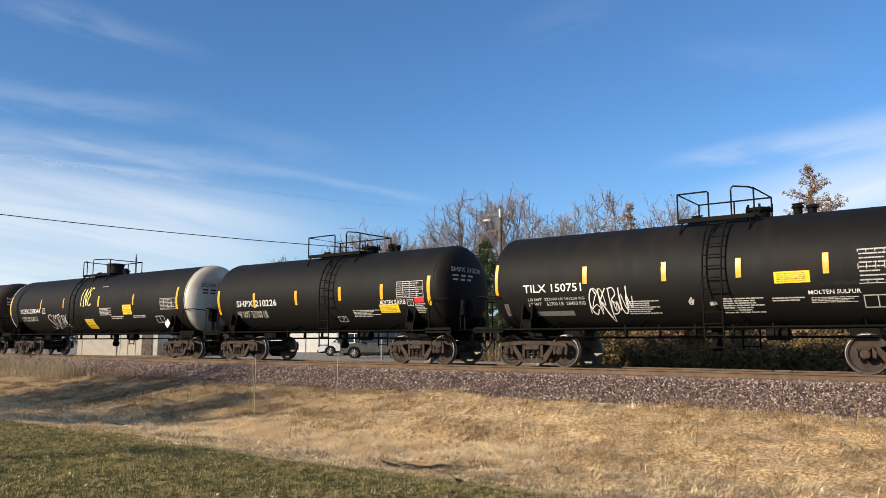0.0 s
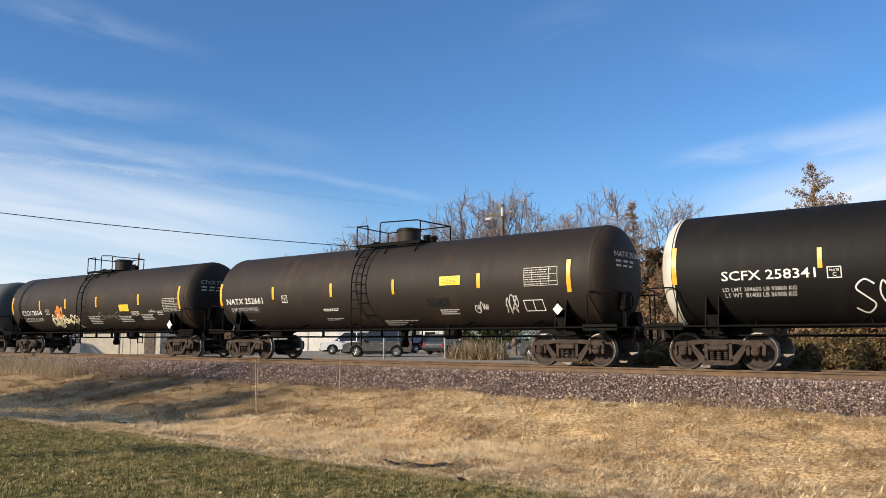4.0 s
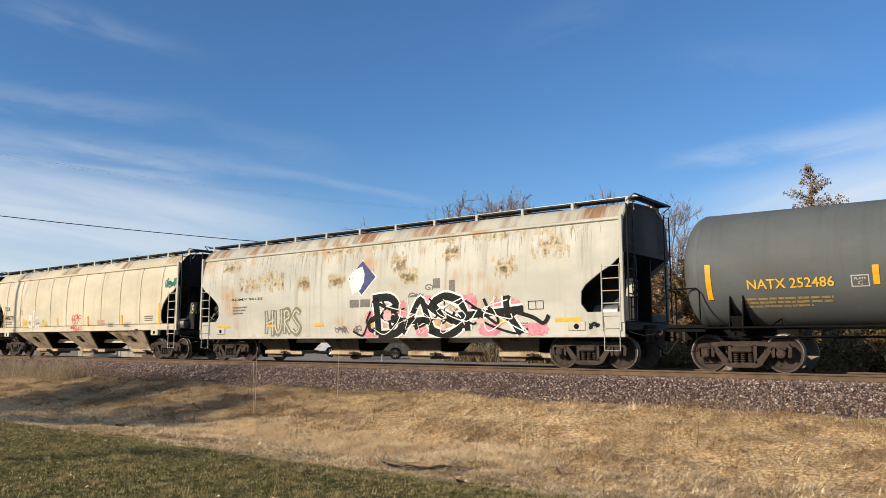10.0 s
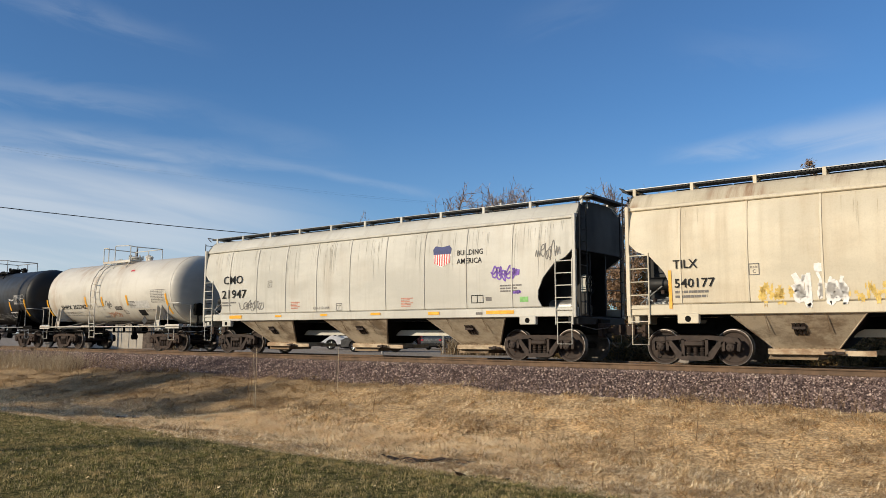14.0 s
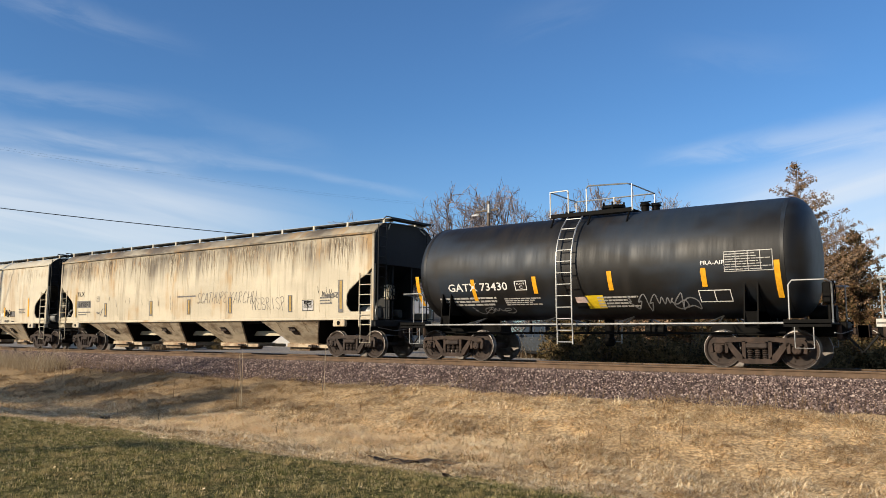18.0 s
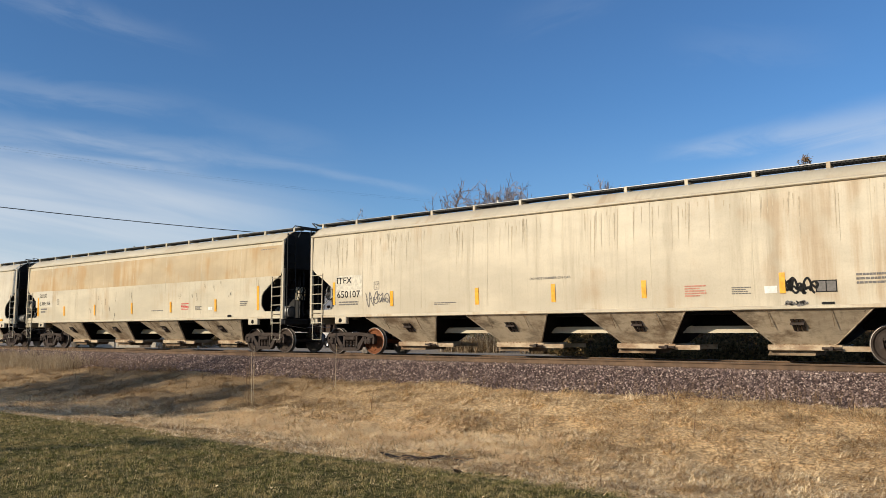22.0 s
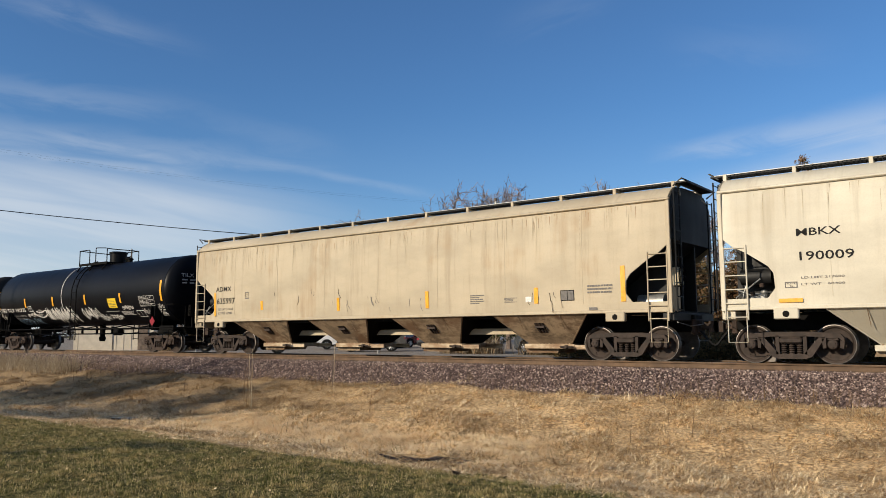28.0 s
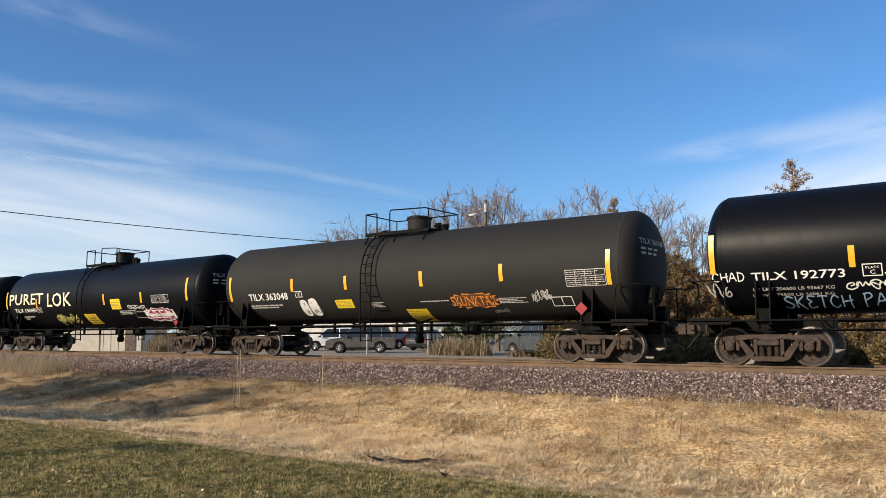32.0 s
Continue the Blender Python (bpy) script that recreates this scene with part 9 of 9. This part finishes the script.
# the row of shrubs seen under the cars
for k in range(13):
    x, y = place(0.225 + 0.034 * k, 27.0 + 1.0 * math.sin(k * 2.1))
    shrub("dense winter shrub with olive and rusty leaves", x, y, 1.5 + 0.35 * math.sin(k * 1.7), 1.9, "shrub", 60 + k)
for u, f in ((0.17, 38), (0.19, 36), (-0.340, 61), (-0.318, 60), (-0.285, 62), (-0.262, 60)):
    x, y = place(u, f)
    shrub("leafy shrub at the edge of the gravel lot", x, y, 1.7, 2.4, "shrub", int(abs(u) * 1000))


def brush(label, x, y, height, width, seed, count=420):
    """A tangle of bare stems: many thin bent canes from one root patch."""
    rng = np.random.default_rng(seed)
    t = thing("brush", label, "shrub", "shrubs beyond the track", pose(x, y, ground_z(x, y)))
    root = np.stack([rng.normal(size=count) * width * 0.25, rng.normal(size=count) * width * 0.2, np.zeros(count)], 1)
    V, F = blades(rng, root, height * (0.5 + 0.7 * rng.random(count)), 0.02 + 0.015 * rng.random(count), 0.3 + 0.55 * rng.random(count), 3)
    part("canes", raw_mesh("canes", V, F, MAT["tall_straw"]), None, t)
    V, F = blades(rng, root, height * (0.4 + 0.7 * rng.random(count)), 0.02 + 0.02 * rng.random(count), 0.4 + 0.5 * rng.random(count), 3)
    part("undergrowth", raw_mesh("undergrowth", V, F, MAT["weed"]), None, t)
    return t


for k, (u, f) in enumerate(((0.020, 46), (0.040, 45), (0.060, 44.5), (0.130, 42), (-0.345, 58))):
    x, y = place(u, f)
    brush("tangle of bare brown canes at the edge of the lot", x, y, 1.5, 1.9, 300 + k)


# ---- poles and wires ----


def utility_pole(label, x, y, height, lamp=False, arm=True):
    z0 = ground_z(x, y)
    p = thing("utility_pole", label, "utility pole", "", pose(x, y, z0))
    part("pole", Geo().tube([(0, 0, 0), (0, 0, height * 0.5), (0, 0, height)], [0.17, 0.14, 0.11], 12), MAT["pole_wood"], p)
    if not arm:
        part("pole_cap", Geo().lathe_z([(height, 0.12), (height + 0.35, 0.10), (height + 0.4, 0.02)], 0, 0, 10), MAT["galv"], p)
        return p
    part("cross_arm", Geo().box(-0.9, 0.9, -0.19, -0.10, height - 0.75, height - 0.64, 0.01), MAT["pole_wood"], p)
    for q in (-0.8, -0.3, 0.8):
        part("insulator", Geo().lathe_z([(height - 0.64, 0.03), (height - 0.60, 0.06), (height - 0.53, 0.06), (height - 0.48, 0.03)], q, -0.145, 10), MAT["galv"], p)
    if lamp:
        part("lamp_arm", Geo().tube([(0, 0, height - 1.25), (-0.35, -0.25, height - 1.0), (-0.65, -0.45, height - 0.95)], 0.03), MAT["galv"], p)
        part("lamp_head", Geo().loft([[(-0.55, -0.38, height - 1.0), (-0.65, -0.30, height - 1.0), (-0.65, -0.30, height - 0.88), (-0.55, -0.38, height - 0.88)],
                                      [(-0.95, -0.60, height - 1.05), (-1.0, -0.52, height - 1.05), (-1.0, -0.52, height - 0.95), (-0.95, -0.60, height - 0.95)]]), MAT["white_paint"], p, "pale street lamp head")
        part("transformer", Geo().lathe_z([(height - 0.9, 0.05), (height - 0.86, 0.14), (height - 0.3, 0.14), (height - 0.25, 0.05)], 0.18, -0.2, 12), MAT["galv"], p)
    return p


px, py = place(0.0752, 51)
utility_pole("weathered wooden utility pole with a street lamp", px, py, 10.2, True)
qx, qy = place(-0.402, 105)
utility_pole("distant bare wooden pole", qx, qy, 12.6, arm=False)
utility_pole("wooden utility pole beside the lawn", -19.6, -13.5, 9.3)
utility_pole("tall wooden utility pole on the near side", -51.6, -1.0, 15.0)


def wire(label, a, b, sag, r=0.012):
    pts = []
    for i in range(33):
        u = i / 32
        p = Vector(a).lerp(Vector(b), u)
        p.z -= 4 * sag * u * (1 - u)
        pts.append(p)
    ob = part("overhead_wire", Geo().tube(pts, r, 5), MAT["cable"])
    return tagged(ob, label, "overhead wire")


z_at = ground_z(px, py)
WL, WN = place(-0.62, 36), place(-0.62, 36)
wire("black communication cable over the track", (px, py, z_at + 6.75), (WL[0] - 12.0, WL[1] - 16.0, 9.0), 0.75, 0.022)
wire("thin power wire over the track", (px - 0.5, py - 0.5, z_at + 9.6), (WL[0] - 12.0, WL[1] - 16.0, 12.7), 1.0, 0.0018)
wire("thin power wire over the track", (px + 0.5, py - 0.1, z_at + 9.6), (WL[0] - 11.0, WL[1] - 16.6, 12.7), 1.1, 0.0018)


# ---- parked vehicles ----


def wheel_parts(v, x, y, r=0.34):
    for s in (-1, 1):
        g = Geo().lathe_y([(s * (y - 0.22), r * 0.6), (s * (y - 0.22), r * 0.97), (s * (y - 0.18), r), (s * (y - 0.03), r), (s * y, r * 0.94), (s * y, r * 0.68)], x, r, 24)
        t = part("wheel", g, MAT["rubber"], v)
        g = Geo().lathe_y([(s * (y - 0.02), r * 0.70), (s * (y - 0.06), r * 0.62), (s * (y - 0.08), r * 0.2), (s * (y - 0.02), r * 0.12), (s * (y - 0.02), 0.01)], x, r, 20)
        for k in range(9):
            a = k * 2 * math.pi / 9
            g.tube([(x + r * 0.1 * math.cos(a), s * (y - 0.015), r + r * 0.1 * math.sin(a)), (x + r * 0.66 * math.cos(a), s * (y - 0.01), r + r * 0.66 * math.sin(a))], 0.028, 5)
        part("rim", g, MAT["alloy"], t)


def vehicle(name, label, category, u, f, turn, paint, length=4.7, height=1.7, kind="suv"):
    """A parked car: body with wheel arches, glass between pillars, wheels, lights. It faces its own -x."""
    x, y = place(u, f)
    v = thing(name, label, category, "parked vehicles", pose(x, y, ground_z(x, y), 0, 0, 37.4 + turn))
    L, W = length / 2, 0.92
    low, belt = 0.30, height * 0.60
    axles = (-L + 0.95, L - 0.98)

    def arch(xc):
        return [(xc + 0.43 * math.cos(a), 0.36 + 0.43 * math.sin(a)) for a in [math.pi * (1 - k / 8) for k in range(9)]]

    under = [(-L + 0.06, low)] + [p for xc in axles for p in arch(xc) if p[1] >= low] + [(L - 0.06, low)]
    over = [(L, low + 0.25), (L - 0.02, belt - 0.12), (L - 0.14, belt + 0.02), (-L + 1.15, belt), (-L + 0.35, belt - 0.09), (-L + 0.06, belt - 0.24), (-L, low + 0.2)]
    ring = under + over

    def skin(q, side):
        """The side bows out at door height and tucks in at the belt and the sill."""
        return [(a, side * W * (q - 0.05 * abs(b - 0.72) / 0.5), b) for a, b in ring]

    g = Geo().loft([skin(0.985, -1), skin(0.93, -1), skin(0.5, -1), skin(0.5, 1), skin(0.93, 1), skin(0.985, 1)])
    part("body", g, MAT[paint], v, smooth=0.5)
    for s in (-1, 1):
        part("sill", Geo().box(axles[0] + 0.45, axles[1] - 0.45, *sorted((s * W * 0.90, s * W * 0.975)), low - 0.06, low + 0.10, 0.02), MAT["rubber"], v, "black plastic sill")
        part("bumper", Geo().box(*((-L - 0.03, -L + 0.3) if s < 0 else (L - 0.3, L + 0.03)), -W * 0.9, W * 0.9, low - 0.04, low + 0.22, 0.05), MAT["rubber"], v, "black plastic bumper")
    part("underbody", Geo().box(-L + 0.2, L - 0.2, -W * 0.62, W * 0.62, 0.22, belt - 0.2), MAT["rubber"], v)
    if kind == "pickup":
        cab = [(-L + 1.2, belt), (-L + 1.95, height), (-L + 3.3, height), (-L + 3.55, belt)]
        part("tailgate_bed", Geo().box(-L + 3.6, L - 0.02, -W * 0.93, W * 0.93, belt, belt + 0.14, 0.03), MAT[paint], v)
    elif kind == "sedan":
        cab = [(-L + 1.3, belt), (-L + 2.1, height), (-L + 3.4, height), (L - 0.5, belt)]
    else:
        cab = [(-L + 1.05, belt), (-L + 1.85, height), (L - 0.55, height), (L - 0.08, belt)]
    slant = 0.20
    g = Geo().loft([[(a, -W * 0.91 + slant * (b - belt), b - 0.01) for a, b in cab], [(a, W * 0.91 - slant * (b - belt), b - 0.01) for a, b in cab]])
    part("window_glass", g, MAT["glass"], v, "dark tinted windows")
    inner = W * 0.91 - slant * (height - belt)
    part("roof", Geo().box(cab[1][0] - 0.06, cab[2][0] + 0.06, -inner - 0.015, inner + 0.015, height - 0.05, height + 0.035, 0.03), MAT[paint], v)
    for s in (-1, 1):
        part("headlight", Geo().box(-L - 0.01, -L + 0.28, *sorted((s * 0.52, s * 0.875)), belt - 0.32, belt - 0.19, 0.02), MAT["alloy"], v)
        part("tail_light", Geo().box(L - 0.14, L + 0.012, *sorted((s * 0.66, s * 0.885)), belt - 0.24, belt - 0.08, 0.02), MAT["crimson"], v)
        legs = [(cab[0], cab[1]), (cab[3], cab[2])] + [((a, belt), (a, height)) for a in ((cab[1][0] * 0.6 + cab[2][0] * 0.4), (cab[1][0] * 0.15 + cab[2][0] * 0.85))]
        for a, b in legs:
            part("pillar", Geo().tube([(a[0], s * W * 0.915, a[1]), (b[0], s * inner, height)], 0.035, 5), MAT[paint], v)
        part("roof_rail", Geo().tube([(cab[1][0], s * (inner - 0.06), height + 0.03), (cab[1][0] + 0.1, s * (inner - 0.06), height + 0.08), (cab[2][0] - 0.1, s * (inner - 0.06), height + 0.08), (cab[2][0], s * (inner - 0.06), height + 0.03)], 0.015, 5), MAT["rubber"], v)
        part("mirror", Geo().box(cab[0][0] + 0.3, cab[0][0] + 0.45, *sorted((s * W * 0.94, s * (W + 0.16))), belt, belt + 0.15, 0.03), MAT[paint], v)
        for k in range(2):
            xd = cab[1][0] * (0.62 - 0.5 * k) + cab[2][0] * (0.38 + 0.5 * k) - 0.14
            part("door_handle", Geo().box(xd, xd + 0.18, *sorted((s * W * 0.955, s * W * 0.985)), belt - 0.16, belt - 0.13, 0.008), MAT["alloy"], v)
    for xc in axles:
        wheel_parts(v, xc, W * 0.965, 0.36)
    return v


vehicle("sport_utility_vehicle", "pewter sport utility vehicle parked on gravel", "car", -0.087, 52, 0, "veh_silver", 4.6, 1.72)
vehicle("sport_utility_vehicle", "white sport utility vehicle parked on gravel", "car", -0.122, 60, 8, "veh_white", 4.7, 1.70)
vehicle("sedan", "dark red sedan in the gravel lot", "car", -0.030, 66, 40, "veh_red", 4.6, 1.45, "sedan")
vehicle("sedan", "dark grey hatchback in the gravel lot", "car", 0.001, 60, -118, "veh_dark", 4.3, 1.5, "sedan")
vehicle("pickup_truck", "dark pickup truck beside the shrubs", "pickup truck", 0.152, 41, -60, "veh_dark", 5.4, 1.85, "pickup")


# ---- buildings ----


def building(name, label, u, f, turn, w, d, h, wall, doors=(), windows=(), roof="roof_metal"):
    """A long low building; its front faces -y."""
    x, y = place(u, f)
    b = thing(name, label, "building", "", pose(x, y, ground_z(x, y) - 0.05, 0, 0, 37.4 + turn))
    g = Geo()
    for a, c, e, k in ((-w / 2, w / 2, -0.1, 0.1), (-w / 2, w / 2, d - 0.1, d + 0.1), (-w / 2 - 0.1, -w / 2 + 0.1, 0.1, d - 0.1), (w / 2 - 0.1, w / 2 + 0.1, 0.1, d - 0.1)):
        g.box(a, c, e, k, 0, h)
    part("wall", g, MAT[wall], b)
    part("roof", Geo().loft([[(-w / 2 - 0.4, -0.5, h), (-w / 2 - 0.4, d / 2, h + d * 0.2), (-w / 2 - 0.4, d + 0.5, h), (-w / 2 - 0.4, d / 2, h - 0.05)],
                             [(w / 2 + 0.4, -0.5, h), (w / 2 + 0.4, d / 2, h + d * 0.2), (w / 2 + 0.4, d + 0.5, h), (w / 2 + 0.4, d / 2, h - 0.05)]]), MAT[roof], b)
    for k in range(int(w / 0.6)):
        xx = -w / 2 + 0.3 + k * 0.6
        part("siding_batten", Geo().box(xx - 0.03, xx + 0.03, -0.125, -0.10, 0.1, h - 0.05), MAT[wall], b)
    for a, dw, dh, mat in doors:
        part("door", Geo().box(a - dw / 2, a + dw / 2, -0.16, -0.09, 0.02, dh, 0.01), MAT[mat], b)
    for a, ww, z0, z1 in windows:
        fr = part("window", Geo().box(a - ww / 2, a + ww / 2, -0.15, -0.09, z0, z1, 0.01), MAT["wall_white"], b)
        part("pane", Geo().box(a - ww / 2 + 0.08, a + ww / 2 - 0.08, -0.158, -0.14, z0 + 0.08, z1 - 0.08), MAT["glass"], fr)
    return b


building("garage", "long white garage with wide doors", -0.112, 78, 2, 17.0, 7.0, 3.4, "wall_white", ((-6.4, 2.6, 2.5, "wall_white"), (-3.2, 2.6, 2.5, "wall_white"), (-0.8, 0.9, 2.1, "grey_paint"), (2.0, 2.6, 2.5, "wall_white"), (5.6, 1.0, 2.1, "grey_paint")), ((7.2, 1.2, 1.0, 2.0),))
building("workshop", "low cream workshop with a brown door", -0.42, 62, 2, 6.3, 6.0, 2.8, "wall_cream", ((2.3, 0.8, 2.05, "bark"), (-1.4, 2.6, 2.2, "wall_cream")), ())
building("house", "grey house beyond the trees", 0.02, 105, -8, 12.0, 8.0, 3.0, "wall_white", ((0.5, 1.0, 2.1, "black_paint"),), ((-3.5, 1.4, 0.9, 2.1), (3.5, 1.4, 0.9, 2.1)), "roof_dark")

# low woods far behind the lot
rng_far = np.random.default_rng(91)
clumps, sizes = [], []
for k in range(900):
    u, f = rng_far.uniform(-0.85, 0.85), rng_far.uniform(170, 230)
    x, y = place(u, f)
    tall = 4.5 + 1.6 * math.sin(u * 21.0) + 1.2 * math.sin(u * 53.0)
    clumps.append((x, y, ground_z(x, y) + tall * rng_far.random()))
    sizes.append(1.4)
V, F = leaf_cloud(rng_far, clumps, sizes, 70, 0.28)
ob = part("distant_woods", raw_mesh("distant_woods", V, F, MAT["far_wood"]), None)
tagged(ob, "low grey-brown leafless woods in the distance", "woods", kind="stuff")

# marker posts in the lot
for u, f in ((-0.079, 47.0), (-0.314, 55.0), (0.0, 47)):
    x, y = place(u, f)
    ob = part("bollard", Geo().lathe_z([(0, 0.07), (1.2, 0.07), (1.25, 0.03)], 0, 0, 10), MAT["galv"], at=pose(x, y, ground_z(x, y)))
    tagged(ob, "pale steel bollard in the gravel lot", "bollard")

# ---- near side, out of the picture: trees that shade the bank ----
bare_tree("broad leafless tree on the near side", -35.3, -8.0, 13.2, 7.0, 81, 15, 1.4, 0.04)
bare_tree("leafless tree with a narrow crown", -29.4, -11.2, 12.0, 4.6, 82, 13, 1.4, 0.04)

# ---- small things on the bank ----


def stalk(label, x, y, h, lean, n=1, r=0.008, seed=1, mat="weed"):
    rng = random.Random(seed)
    s = thing("dead_stalk", label, "weed stalk", "", pose(x, y, ground_z(x, y)))
    for k in range(n):
        a, hh = rng.uniform(-0.08, 0.08), h * rng.uniform(0.8, 1.0)
        part("stem", Geo().tube([(a, 0, 0), (a + lean * 0.4, 0, hh * 0.5), (a + lean, rng.uniform(-0.05, 0.05), hh)], [r, r * 0.8, r * 0.5], 5), MAT[mat], s)
    return s


def on_bank(u, v):
    """A spot on the bank along a view line: u across, v down, per metre of depth."""
    f = 6.0
    while f < 30:
        x, y = place(u, f)
        if 0.70 - v * f <= ground_z(x, y):
            return x, y
        f += 0.02
    return x, y


x, y = on_bank(-0.137, 0.072)
stalk("thin reddish marker stake on the bank", x, y, 1.05, 0.02, 1, 0.011, 3, "bark")
for u, v, h, n in ((-0.250, 0.086, 1.15, 3), (-0.242, 0.075, 0.9, 2), (-0.330, 0.080, 0.7, 1), (-0.075, 0.062, 0.6, 1), (-0.47, 0.06, 0.8, 1), (0.325, 0.135, 0.45, 1), (-0.09, 0.1, 0.5, 1)):
    x, y = on_bank(u, v)
    stalk("brown dead weed stalk standing in dry grass", x, y, h, 0.06, n, 0.008, int(h * 100))

wx, wy = on_bank(-0.402, 0.106)
rng_w = random.Random(4)
g = Geo()
ring = [(wx + (0.40 + 0.12 * math.sin(3 * a + 1)) * math.cos(a) * 1.0, wy + 0.22 * (1 + 0.3 * math.sin(2 * a)) * math.sin(a), ground_z(wx, wy) + 0.03) for a in np.linspace(0, 2 * math.pi, 28, endpoint=False)]
g.add(ring + [(p[0], p[1], p[2] - 0.05) for p in ring], [tuple(range(28))] + [(i, (i + 1) % 28, 28 + (i + 1) % 28, 28 + i) for i in range(28)])
structure("puddle_water", g, MAT["water"], "small puddle in the ditch bottom")

# wet earth in the hollows, with stones and torn roots
for hx, hy, ha, hb in HOLLOWS:
    d = thing("drain_hollow", "dark muddy washed-out hollow with torn roots", "drain", "", pose(hx, hy, ground_z(hx, hy), 0, 0, 37.4))
    rng_h = random.Random(int(ha * 100))
    rings = []
    for q in (1.0, 0.7, 0.35):
        ring = []
        for i in range(24):
            a = i * math.pi / 12
            q2 = q * (1 + 0.14 * math.sin(3 * a + ha * 9) + 0.1 * math.sin(7 * a))
            lx, ly = ha * q2 * math.cos(a), hb * q2 * math.sin(a)
            wx_, wy_ = hx + lx * 0.794 - ly * 0.607, hy + lx * 0.607 + ly * 0.794
            ring.append((lx, ly, ground_z(wx_, wy_) - ground_z(hx, hy) + 0.05 + 0.03 * rng_h.random()))
        rings.append(ring)
    part("mud", Geo().loft(rings, caps=False).add(rings[-1], [tuple(range(24))]), MAT["mud"], d, "wet dark earth")
    for k in range(14):
        a, q = rng_h.uniform(0, 6.28), rng_h.uniform(0.2, 0.95)
        sx, sy, sz = rng_h.uniform(0.03, 0.09), rng_h.uniform(0.03, 0.06), rng_h.uniform(0.02, 0.04)
        g = Geo().lathe_z([(-1, 0.1), (-0.5, 0.8), (0.3, 1.0), (0.9, 0.4)], 0, 0, 7)
        part("stone", g, MAT["mud"], d, at=Matrix.LocRotScale((ha * q * math.cos(a), hb * q * math.sin(a), 0.02), Euler((0.3 * k, 0.2, k)), (sx, sy, sz)))
    for k in range(10):
        a = rng_h.uniform(0, 6.28)
        x0, y0 = ha * math.cos(a), hb * math.sin(a)
        part("root", Geo().tube([(x0, y0, 0.10), (x0 * 0.7 + 0.05, y0 * 0.6, 0.14), (x0 * 0.35, y0 * 0.2 - 0.05, 0.06)], [0.010, 0.008, 0.004], 4), MAT["weed"], d)

# ---- tall dead stalks on the far bank ----
def dead_stalk(x, y, height, lean):
    z0 = ground_z(x, y) - 0.03
    pts = [(x + lean * (i / 4) ** 2, y, z0 + height * i / 4) for i in range(5)]
    ob = part("dead_stalk", Geo().tube(pts, [0.010, 0.009, 0.008, 0.007, 0.005], 6), MAT["tall_straw"])
    tagged(ob, "tall bare dead weed stalk standing on the bank", "weed stalk", "dead stalks on the bank")


dead_stalk(-16.48, 13.36, 1.62, -0.01)
dead_stalk(-16.70, 13.49, 1.45, -0.07)
dead_stalk(-15.52, 15.44, 1.25, 0.02)
# ---- movement ----


def motions():
    for car, mid in TRAIN:
        walk(car, [(t, pose(mid + run(t), YC, 0)) for t in range(0, 33)])
    turns = [(k / 15, math.degrees(run(k / 15) / WHEEL_R)) for k in range(0, 481)]
    for wheels, x in WHEELSETS:
        walk(wheels, [(t, pose(x, 0, WHEEL_R, 0, a % 360, 0)) for t, a in turns])


motions()
